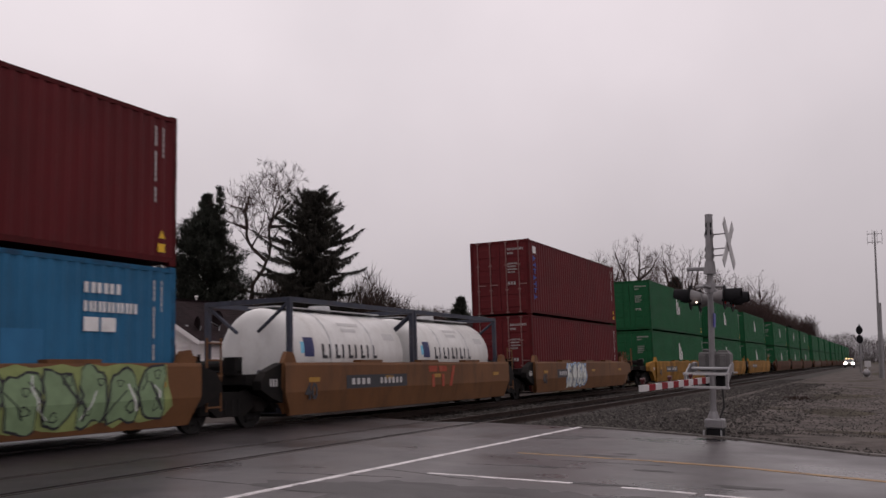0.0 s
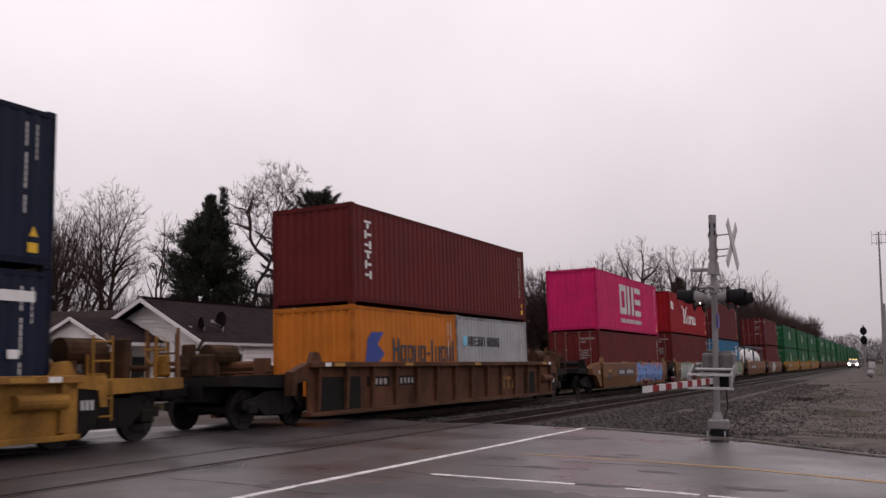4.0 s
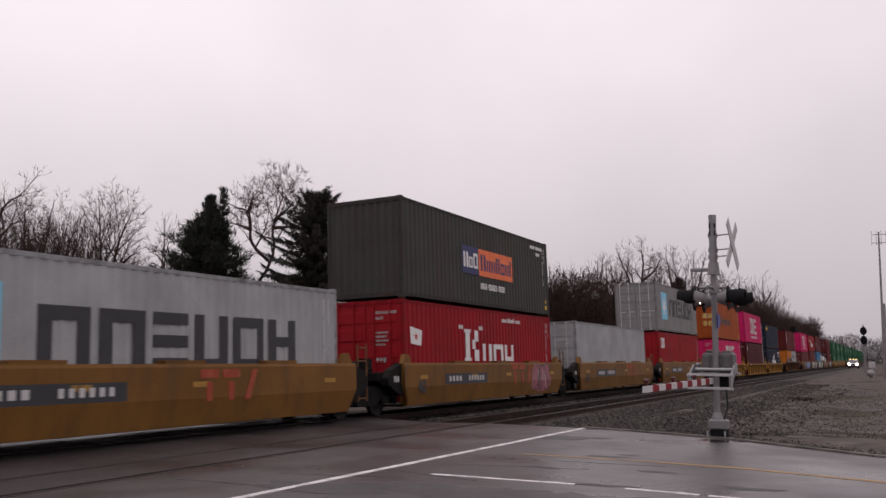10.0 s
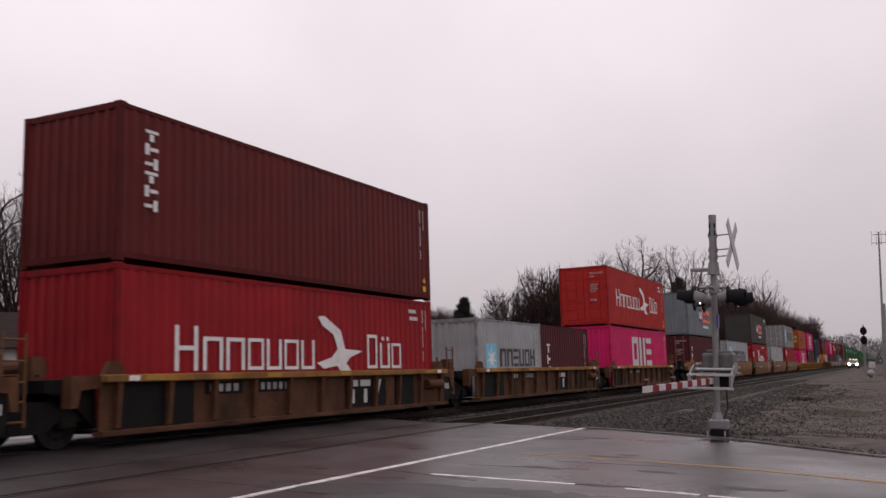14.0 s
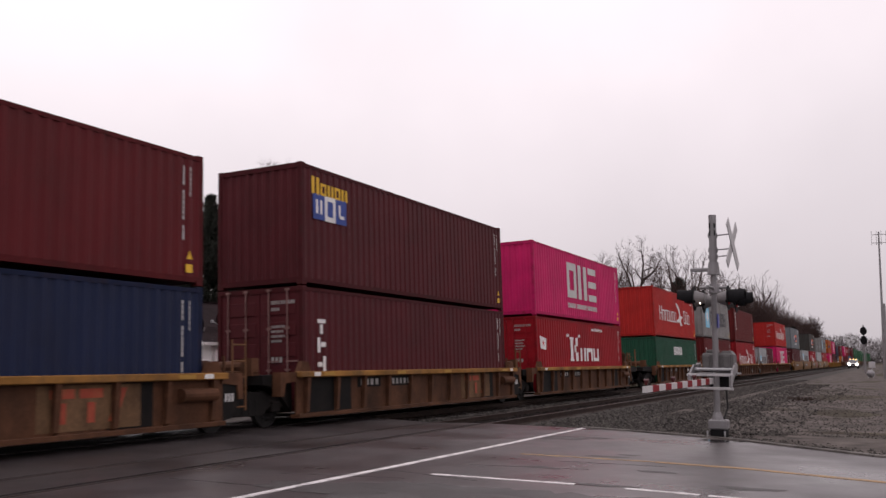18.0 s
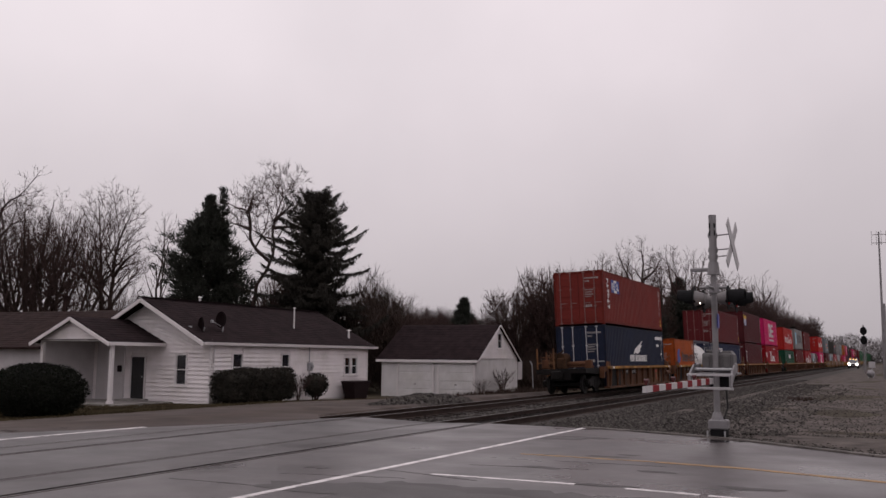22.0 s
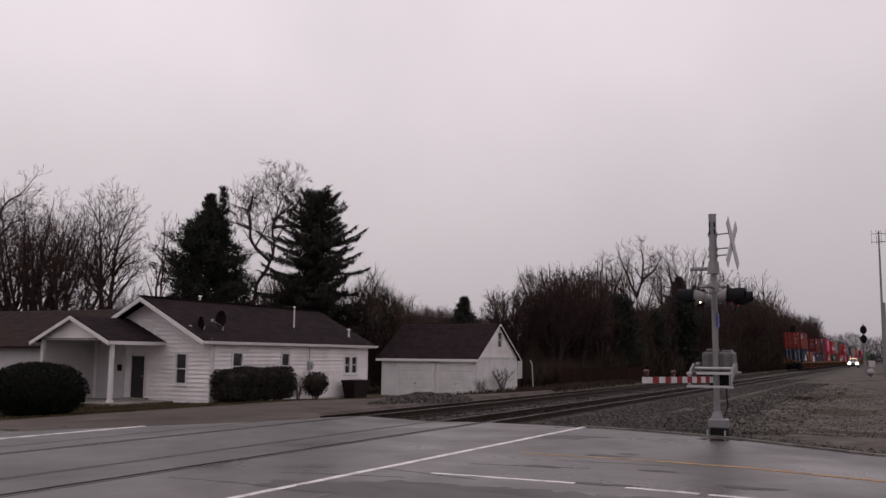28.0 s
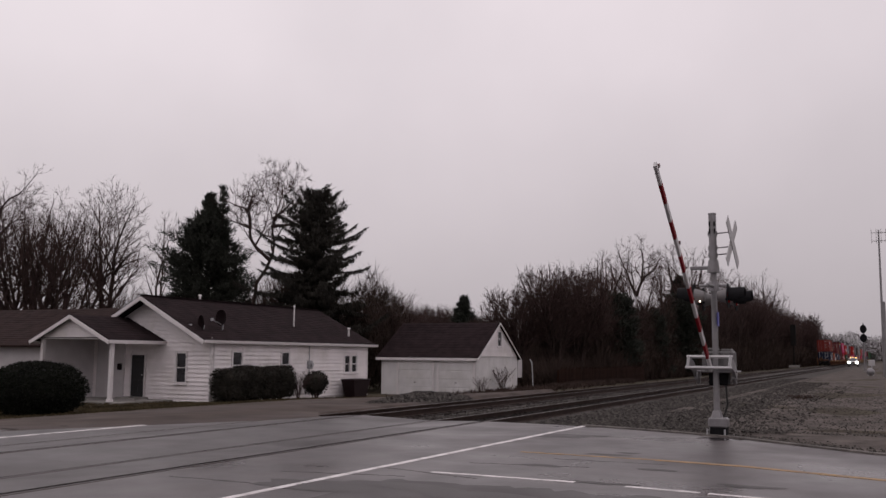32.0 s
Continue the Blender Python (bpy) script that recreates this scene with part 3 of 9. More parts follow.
part("mailbox", bm, BLACKPLASTIC, porch, "small black mailbox")

# -- a brown-roofed neighbour
nb = thing("house", "low neighbouring house with brown shingle roof", "house")
bm = newbm()
box(bm, -52, 33.0, -0.8, -34.4, 42, 1.9)
part("wall", bm, PORCHSHADE, nb)
slab(nb, "roof_deck", [(-53, 32.4, 1.85), (-33.9, 32.4, 1.85), (-33.9, 37.5, 3.95), (-53, 37.5, 3.95)], 0.08, OLDSHINGLE)
slab(nb, "roof_deck", [(-53, 42.6, 1.85), (-33.9, 42.6, 1.85), (-33.9, 37.5, 3.95), (-53, 37.5, 3.95)], 0.08, OLDSHINGLE)
shingle_slope(nb, (-53, 32.4, 1.86), (-33.9, 32.4, 1.86), (-33.9, 37.5, 3.96), (-53, 37.5, 3.96), OLDSHINGLE, courses=18)
bm = newbm()
prism(bm, [(33.0, 1.9), (42, 1.9), (37.5, 3.85)], 0.2, "x", -34.6)
part("gable", bm, PORCHSHADE, nb)
bm = newbm()
box(bm, -42.12, 37.4, 3.6, -41.94, 37.58, 4.75, bevel=0.01)
box(bm, -42.18, 37.34, 4.75, -41.88, 37.64, 4.85, bevel=0.01)
part("chimney", bm, OLDSHINGLE, nb, "dark chimney pipe")
bm = newbm()
box(bm, -36.2, 32.94, -0.1, -35.1, 33.0, 1.6)
part("door", bm, TRIM, nb)

# -- the garage
GX, GY, GG = -22.85, 51.8, -1.2
GXL, GYE = -29.5, 58.7
GE, GR, GRY = 1.52, 3.7, 55.2
gar = thing("garage", "white two-door garage with dark gabled roof", "garage")
bm = newbm()
prism(bm, [(GY, GG), (GYE, GG), (GYE, GE), (GRY, GR - 0.08), (GY, GE)], GX - GXL, "x", GXL)
part("wall", bm, BLOCKWALL, gar)
boards(gar, GX, 0, GE, GR - 0.15, 0, 0, "y", lap=0.14, cut=lambda z: (GY + (GRY - GY) * (z - GE) / (GR - GE), GYE + (GRY - GYE) * (z - GE) / (GR - GE)), holes=((55.06, 55.84, 2.11, 3.19),))
window(gar, "y", GX + 0.01, 55.15, 55.75, 2.2, 3.1)
for x0, x1 in ((-28.23, -25.83), (-25.38, -23.02)):
    bm = newbm()
    box(bm, x0, GY - 0.05, GG, x1, GY + 0.03, 1.12)
    d = part("garage_door", bm, BLOCKWALL, gar, "white panelled garage door")
    for i in range(4):
        bm = newbm()
        z = -0.92 + i * 0.52
        box(bm, x0 + 0.08, GY - 0.075, z, x1 - 0.08, GY - 0.045, z + 0.46, bevel=0.012)
        part("door_panel", bm, BLOCKWALL, d)
    bm = newbm()
    box(bm, (x0 + x1) / 2 - 0.07, GY - 0.1, -0.15, (x0 + x1) / 2 + 0.07, GY - 0.07, -0.1)
    part("door_handle", bm, BLACKPLASTIC, d)
    for x in (x0 - 0.12, x1):
        bm = newbm()
        box(bm, x, GY - 0.09, GG, x + 0.12, GY, 1.22)
        part("door_casing", bm, TRIM, gar)
    bm = newbm()
    box(bm, x0 - 0.12, GY - 0.09, 1.12, x1 + 0.12, GY, 1.24)
    part("lintel", bm, TRIM, gar)
go = 0.22
gk = (GR - GE) / (GRY - GY)
for ye, s in ((GY - go, 1), (GYE + go, -1)):
    e = GE - gk * go
    slab(gar, "roof_deck", [(GXL - 0.3, ye, e), (GX + 0.2, ye, e), (GX + 0.2, GRY, GR), (GXL - 0.3, GRY, GR)], 0.06, SHINGLE)
    shingle_slope(gar, (GXL - 0.3, ye, e + 0.004), (GX + 0.2, ye, e + 0.004), (GX + 0.2, GRY, GR + 0.004), (GXL - 0.3, GRY, GR + 0.004), SHINGLE, courses=14)
    beam(gar, "rake_board", (GX + 0.22, ye, e - 0.07), (GX + 0.22, GRY, GR - 0.06), 0.04, 0.07, TRIM)
beam(gar, "fascia", (GXL - 0.3, GY - go - 0.02, GE - gk * go - 0.06), (GX + 0.2, GY - go - 0.02, GE - gk * go - 0.06), 0.04, 0.16, TRIM)
bm = newbm()
box(bm, GX - 0.6, 58.7, 0.1, GX + 0.05, 59.5, 1.3, bevel=0.01)
part("lean_to", bm, PORCHSHADE, gar)
# ---- the freight train ----
SPEED = 17.85
CANT = -2.46
TRACK_X, TRACK_Z = -13.15, -0.032
FLOOR = 0.26      # underside of a container in its well
MOVING = []       # things of the train and their places along it at the start


def ride(ob, u, z=0.0):
    """Puts a thing at u metres along the track at the clip's start and lets it roll with the train."""
    MOVING.append((ob, u, z))


def train_pose(u, z, t):
    return pose(TRACK_X, u + SPEED * t, TRACK_Z, 0, CANT, 0) @ pose(0, 0, z)


BLACKSTEEL = mat("grimy_black_steel", (0.007, 0.006, 0.0058), rough=0.75, var=0.4, scale=3, fine=40, bump=0.3, dirt=(0.016, 0.01, 0.007), dirt_amt=0.5, spec=0.15)
WHEEL = mat("wheel_steel", (0.009, 0.0075, 0.007), rough=0.75, metal=0.1, var=0.3, scale=5)
OCHRE = paint("ochre_car_paint", (0.165, 0.076, 0.017), wear=0.8)
paint("tan_car_paint", (0.145, 0.066, 0.028), wear=0.8)


def grimy(name, color, rust, scale):
    """Car paint broken up by rust and soot patches."""
    return mat(name, color, rough=0.75, var=0.4, scale=1.1, fine=18, bump=0.12, spec=0.12, dirt=rust, dirt_amt=0.95, dirt_scale=scale, streak=0.35)


mat("rusty_gear", (0.05, 0.026, 0.014), rough=0.85, var=0.45, scale=4, fine=40, bump=0.3, spec=0.12, dirt=(0.012, 0.009, 0.008), dirt_amt=0.7, dirt_scale=2.5)
TANPANEL = grimy("tan_panel_paint", (0.13, 0.075, 0.04), (0.05, 0.028, 0.016), 1.5)
grimy("rusty_brown_car_paint", (0.088, 0.039, 0.021), (0.026, 0.015, 0.01), 0.8)
grimy("yellow_car_paint", (0.27, 0.138, 0.03), (0.085, 0.042, 0.017), 0.6)
EDGEYELLOW = grimy("yellow_sill_paint", (0.27, 0.13, 0.035), (0.1, 0.06, 0.033), 0.9)
GALV = mat("galvanised_steel", (0.5, 0.5, 0.51), rough=0.45, metal=0.5, var=0.15, scale=5, dirt=(0.2, 0.18, 0.17), dirt_amt=0.4)
FADEDBLUE = mat("faded_blue_paint", (0.034, 0.15, 0.29), rough=0.65, var=0.12, scale=2, spec=0.14)
WHITEMARK = mat("white_marking", (0.72, 0.71, 0.7), rough=0.6, var=0.08, scale=5, dirt=(0.3, 0.27, 0.25), dirt_amt=0.35, dirt_scale=3)
GREYMARK = mat("pale_grey_marking", (0.5, 0.49, 0.48), rough=0.6, var=0.08, scale=3)
DARKMARK = mat("charcoal_marking", (0.03, 0.03, 0.036), rough=0.6, var=0.15, scale=3)
BLUEMARK = mat("blue_marking", (0.02, 0.05, 0.25), rough=0.6, var=0.15, scale=3)
NAVYMARK = mat("navy_marking", (0.02, 0.025, 0.1), rough=0.6, var=0.15, scale=3)
SKYMARK = mat("sky_blue_marking", (0.18, 0.5, 0.68), rough=0.6, var=0.08, scale=3)
ORANGEMARK = mat("orange_marking", (0.75, 0.15, 0.04), rough=0.6, var=0.12, scale=3)
YELLOWMARK = mat("yellow_marking", (0.7, 0.42, 0.02), rough=0.6, var=0.1, scale=5)
DULLYELLOW = mat("dull_reflective_yellow", (0.36, 0.19, 0.025), rough=0.6, var=0.2, scale=6, dirt=(0.12, 0.07, 0.02), dirt_amt=0.7, dirt_scale=6)
LABELGREY = mat("washed_label_panel", (0.36, 0.37, 0.42), rough=0.6, var=0.15, scale=3, dirt=(0.2, 0.2, 0.26), dirt_amt=0.5, dirt_scale=4)
PALEBLUE = mat("washed_blue_marking", (0.2, 0.24, 0.4), rough=0.6, var=0.2, scale=4)
REDMARK = mat("red_marking", (0.5, 0.03, 0.03), rough=0.6, var=0.1, scale=4)
FADEDRED = mat("faded_red_marking", (0.3, 0.045, 0.02), rough=0.7, var=0.2, scale=4, dirt=(0.25, 0.12, 0.05), dirt_amt=0.5, dirt_scale=4)
BLACKRUBBER = mat("black_hose", (0.015, 0.015, 0.015), rough=0.6)

mat("faint_marking", (0.3, 0.285, 0.275), rough=0.7, var=0.2, scale=6, dirt=(0.12, 0.09, 0.08), dirt_amt=0.6, dirt_scale=4)
PAINTS = {
    "maroon": (0.125, 0.013, 0.016), "wine": (0.09, 0.013, 0.017), "brown": (0.138, 0.016, 0.016), "red": (0.34, 0.012, 0.018), "pink": (0.66, 0.018, 0.145),
    "blue": (0.03, 0.16, 0.31), "navy": (0.012, 0.018, 0.042), "indigo": (0.013, 0.021, 0.06), "orange": (0.42, 0.085, 0.015), "grey": (0.285, 0.28, 0.275),
    "palegrey": (0.42, 0.43, 0.44), "olive": (0.062, 0.06, 0.056), "slate": (0.2, 0.225, 0.24), "green": (0.012, 0.11, 0.042), "darkgreen": (0.015, 0.08, 0.045),
    "vermilion": (0.47, 0.024, 0.02), "crimson": (0.33, 0.006, 0.014), "rust": (0.2, 0.027, 0.02), "magenta": (0.68, 0.016, 0.138),
    "brightorange": (0.62, 0.19, 0.02),
}
WEAR = {"olive": 0.6, "orange": 0.6, "slate": 0.4, "palegrey": 0.3, "grey": 0.45}
RUSTY = {"olive": (0.06, 0.04, 0.028), "orange": (0.14, 0.045, 0.018), "slate": (0.1, 0.08, 0.07), "grey": (0.13, 0.1, 0.08), "palegrey": (0.2, 0.18, 0.16)}
for k, c in PAINTS.items():
    paint("paint_" + k, tuple(0.78 * v for v in c), wear=WEAR.get(k, 0.3), rust=RUSTY.get(k))
    mat("frame_" + k, tuple(0.6 * v for v in c), rough=0.7, var=0.25, scale=2.5, fine=30, bump=0.1, spec=0.12, dirt=(0.05, 0.026, 0.016) if k in RUSTY else (0.02 + 0.2 * c[0], 0.012 + 0.1 * c[1], 0.01 + 0.1 * c[2]),
        dirt_amt=0.85, dirt_scale=2.2)

MESH = {}
SIDE = 2.438 / 2


def wave(L, pitch, depth, flat=0.34):
    """Outline of a corrugated sheet of length L: (along, inset)."""
    n = max(1, round(L / pitch))
    p = L / n
    out = [(0.0, 0.0)]
    for i in range(n):
        a = i * p
        out += [(a + p * 0.16, 0.0), (a + p * 0.34, depth), (a + p * 0.66, depth), (a + p * 0.84, 0.0)]
    return out + [(L, 0.0)]


def sheet(pts3a, pts3b):
    n = len(pts3a)
    return pts3a + pts3b, [(i, i + 1, n + i + 1, n + i) for i in range(n - 1)]


def box_meshes(L, H):
    """Meshes of a shipping container of length L and height H: x is the width, y the length from the rear end, z up."""
    key = (L, H)
    if key in MESH:
        return MESH[key]
    W = 2.438
    P = 0.1
    h0, h1 = 0.16, H - 0.1
    d = {}
    w = wave(L - 2 * P, 0.278, 0.027)
    for nm, s in (("side_near", 1), ("side_far", -1)):
        x = s * (W / 2 - 0.006)
        a = [(x - s * b, P + u, h0) for u, b in w]
        c = [(x - s * b, P + u, h1) for u, b in w]
        vs, fs = sheet(a, c)
        d[nm] = mesh_of("side_wall", vs, fs if s > 0 else [f[::-1] for f in fs])
    w2 = wave(W - 2 * P, 0.25, 0.04)
    for nm, y, s in (("front", L - 0.02, -1), ("rear_plain", 0.02, 1)):
        a = [(-W / 2 + P + u, y + s * b, h0) for u, b in w2]
        c = [(-W / 2 + P + u, y + s * b, h1) for u, b in w2]
        vs, fs = sheet(a, c)
        d[nm] = mesh_of("end_wall", vs, fs)
    bm = newbm()
    rw = wave(L - 2 * P, 0.21, 0.02)
    a = [bm.verts.new((-W / 2 + 0.05, P + u, H - 0.03 - b)) for u, b in rw]
    c = [bm.verts.new((W / 2 - 0.05, P + u, H - 0.03 - b)) for u, b in rw]
    for i in range(len(a) - 1):
        bm.faces.new((a[i], a[i + 1], c[i + 1], c[i]))
    me = bpy.data.meshes.new("roof")
    bm.to_mesh(me)
    bm.free()
    d["roof"] = me
    # posts, rails and floor
    bm = newbm()
    for sx in (-1, 1):
        for y in (0, L - P):
            box(bm, sx * W / 2, y, 0.1, sx * (W / 2 - P), y + P, H - 0.1)
        box(bm, sx * (W / 2 - 0.012), P, 0.065, sx * (W / 2 - 0.06), L - P, h0 + 0.01)
        box(bm, sx * (W / 2 - 0.004), P, H - 0.11, sx * (W / 2 - 0.06), L - P, H - 0.028)
    for y in (0.01, L - P - 0.01):
        box(bm, -W / 2 + P, y, 0.06, W / 2 - P, y + P, h0 + 0.02)
        box(bm, -W / 2 + P, y, H - 0.13, W / 2 - P, y + P, H - 0.01)
    box(bm, -W / 2 + 0.05, P, 0.08, W / 2 - 0.05, L - P, 0.14)
    me = bpy.data.meshes.new("frame")
    bm.to_mesh(me)
    bm.free()
    d["frame"] = me
    bm = newbm()
    for sx in (-1, 1):
        for y in (-0.004, L - 0.174):
            for z in (0, H - 0.118):
                box(bm, sx * (W / 2 + 0.004), y, z, sx * (W / 2 - 0.16), y + 0.178, z + 0.118, bevel=0.01)
    me = bpy.data.meshes.new("corner_casting")
    bm.to_mesh(me)
    bm.free()
    d["castings"] = me
    bm = newbm()
    box(bm, -0.082, -0.089, -0.059, 0.082, 0.089, 0.059, bevel=0.01)
    me = bpy.data.meshes.new("casting")
    bm.to_mesh(me)
    bm.free()
    d["casting"] = me
    # one door leaf with pressed panels, hinged at the outside
    for nm, s in (("door_near", 1), ("door_far", -1)):
        bm = newbm()
        x0, x1 = s * 0.012, s * (W / 2 - P)
        hh = (h1 - h0)
        box(bm, x0, 0.03, h0 + 0.02, x1, 0.06, h1 - 0.02)
        me = bpy.data.meshes.new("door")
        bm.to_mesh(me)
        bm.free()
        d[nm] = me
        n = 5 if H > 2.7 else 4
        d["panel_heights"] = [h0 + 0.14 + i * (hh - 0.2) / n for i in range(n)]
        bm = newbm()
        box(bm, x0 + s * 0.1, 0.008, 0, x1 - s * 0.1, 0.035, (hh - 0.2) / n - 0.16, bevel=0.012)
        me = bpy.data.meshes.new("door_panel")
        bm.to_mesh(me)
        bm.free()
        d[nm + "_panel"] = me
    bm = newbm()
    rod(bm, (0, -0.012, 0.07), (0, -0.012, H - 0.05), 0.019, seg=6)
    for z in (0.08, H * 0.33, H * 0.66, H - 0.09):
        box(bm, -0.06, -0.03, z, 0.06, 0.012, z + 0.05)
    box(bm, -0.02, -0.045, H * 0.4, 0.3, -0.02, H * 0.4 + 0.035)
    me = bpy.data.meshes.new("lock_bar")
    bm.to_mesh(me)
    bm.free()
    d["bar"] = me
    # short rows of small plates of lettering on a door, and the standing row at the side's end
    bm = newbm()
    for z, n, s in ((H - 0.4, 10, 0.055), (H - 0.55, 4, 0.05), (H - 0.95, 8, 0.04), (H - 1.06, 7, 0.04), (H - 1.17, 8, 0.04), (H - 1.28, 6, 0.04), (H - 1.75, 3, 0.09)):
        for k in range(n):
            box(bm, 0.4 + k * s * 1.25, 0.0, z, 0.4 + k * s * 1.25 + s * 0.8, 0.006, z + s * 1.5)
    me = bpy.data.meshes.new("door_markings")
    bm.to_mesh(me)
    bm.free()
    d["door_marks"] = me
    bm = newbm()
    for i in range(15):
        z = H - 0.36 - i * 0.098
        if i not in (4, 11):
            box(bm, W / 2 - 0.004, L - 0.58, z, W / 2 + 0.003, L - 0.545, z + 0.084)
        if i < 6:
            box(bm, W / 2 - 0.004, L - 0.38, z, W / 2 + 0.003, L - 0.355, z + 0.08)
    me = bpy.data.meshes.new("side_markings")
    bm.to_mesh(me)
    bm.free()
    d["side_marks"] = me
    bm = newbm()
    prism(bm, [(L - 0.46, 0.5), (L - 0.3, 0.5), (L - 0.38, 0.66)], 0.006, "x", W / 2 - 0.003)
    me = bpy.data.meshes.new("warning_triangle")
    bm.to_mesh(me)
    bm.free()
    d["triangle"] = me
    bm = newbm()
    box(bm, W / 2 - 0.003, L - 0.48, 0.24, W / 2 + 0.003, L - 0.3, 0.4)
    me = bpy.data.meshes.new("warning_sticker")
    bm.to_mesh(me)
    bm.free()
    d["stickers"] = me
    MESH[key] = d
    return d


WORDS = {"maroon": "maroon", "wine": "dark wine-red", "brown": "brown-red", "red": "red", "pink": "bright pink", "blue": "mid-blue", "navy": "dark navy", "indigo": "deep blue",
         "orange": "weathered orange", "grey": "grey", "palegrey": "pale grey", "olive": "dark grey-green stained", "slate": "blue-grey", "green": "green", "darkgreen": "dark green",
         "vermilion": "orange-red", "crimson": "crimson", "rust": "rust-red", "magenta": "magenta pink", "brightorange": "bright orange"}


def with_mat(me, key, material):
    """The same mesh with another paint."""
    k = (me.name, key)
    if k not in MESH:
        c = me.copy()
        c.materials.clear()
        c.materials.append(material)
        MESH[k] = c
    return MESH[k]


def container(color, L, H, u, z, rear="door", extra="", near=True):
    """A shipping container whose rear end stands at u."""
    d = box_meshes(L, H)
    m = MATS["paint_" + color]
    size = {12.192: "forty-foot", 6.058: "twenty-foot", 16.154: "fifty-three-foot"}[L]
    ob = thing("shipping_container", f"{WORDS[color]} corrugated steel {size} shipping container{extra}", "shipping container", "containers on the train")
    def add(nm, me, mm=m, key=color, mx=None):
        return part(nm, with_mat(me, key, mm), None, ob, m=mx)
    add("side_wall", d["side_near"])
    add("side_wall", d["side_far"])
    add("end_wall", d["front"])
    add("roof", d["roof"])
    add("frame", d["frame"], MATS["frame_" + color], "f" + color)
    if near:
        for sx in (-1, 1):
            for yy in (0.085, L - 0.085):
                for zz in (0.059, H - 0.059):
                    part("corner_casting", with_mat(d["casting"], "f" + color, MATS["frame_" + color]), None, ob, m=pose(sx * (SIDE - 0.078), yy, zz))
    else:
        add("corner_castings", d["castings"])
    if rear == "door":
        for nm in ("door_near", "door_far"):
            leaf = add("door", d[nm])
            for h in d["panel_heights"]:
                part("door_panel", with_mat(d[nm + "_panel"], color, m), None, leaf, m=pose(0, 0, h))
        if near:
            for x in (-0.9, -0.38, 0.28, 0.8):
                part("lock_bar", with_mat(d["bar"], "galv" if color in ("grey", "palegrey", "slate", "blue", "navy", "indigo") else color + "b", GALV if color in ("grey", "palegrey", "slate", "blue", "navy", "indigo") else MATS["dull_bar"] if color in ("maroon", "wine", "brown", "rust") else m), None, ob, m=pose(x, 0, 0))
            tagged(part("door_markings", with_mat(d["door_marks"], "w", MATS["faint_marking"]), None, ob, m=pose(-0.06, 0.002, 0)), kind="stuff")
    else:
        add("end_wall", d["rear_plain"])
    if near:
        tagged(part("side_markings", with_mat(d["side_marks"], "w", GREYMARK), None, ob), kind="stuff")
        part("warning_sticker", with_mat(d["stickers"], "y", YELLOWMARK), None, ob)
        part("warning_triangle", with_mat(d["triangle"], "y", YELLOWMARK), None, ob)
    ride(ob, u, z)
    return ob


mat("dull_bar", (0.2, 0.11, 0.1), rough=0.5, metal=0.3, var=0.2, scale=5)

# --- plain markings that stand for lettering and logos


def marks(ob, material, rects, name="side_lettering", label="", x=SIDE - 0.002, t=0.008):
    """Plain flat shapes on the near side, a part each; long rows of tiny ones stay one part. rects: (y0, z0, y1, z1)."""
    if len(rects) > 14:
        bm = newbm()
        for y0, z0, y1, z1 in rects:
            box(bm, x, y0, z0, x + t, y1, z1)
        return tagged(part(name, bm, material, ob, label), kind="stuff")
    for y0, z0, y1, z1 in rects:
        me = mesh_of(name, [(x, y0, z0), (x + t, y0, z0), (x + t, y1, z0), (x, y1, z0), (x, y0, z1), (x + t, y0, z1), (x + t, y1, z1), (x, y1, z1)],
                     [(0, 1, 5, 4), (1, 2, 6, 5), (2, 3, 7, 6), (3, 0, 4, 7), (4, 5, 6, 7), (3, 2, 1, 0)], material)
        last = part(name, me, None, ob, label)
    return last


def polys(ob, material, outlines, name="side_logo", label="", x=SIDE - 0.002, t=0.008, wide=1.0):
    bm = newbm()
    for o in outlines:
        y_ = o[0][0]
        o = [(y_ + (u - y_) * wide, v) for u, v in o]
        prism(bm, o, t, "x", x)
    return part(name, bm, material, ob, label)


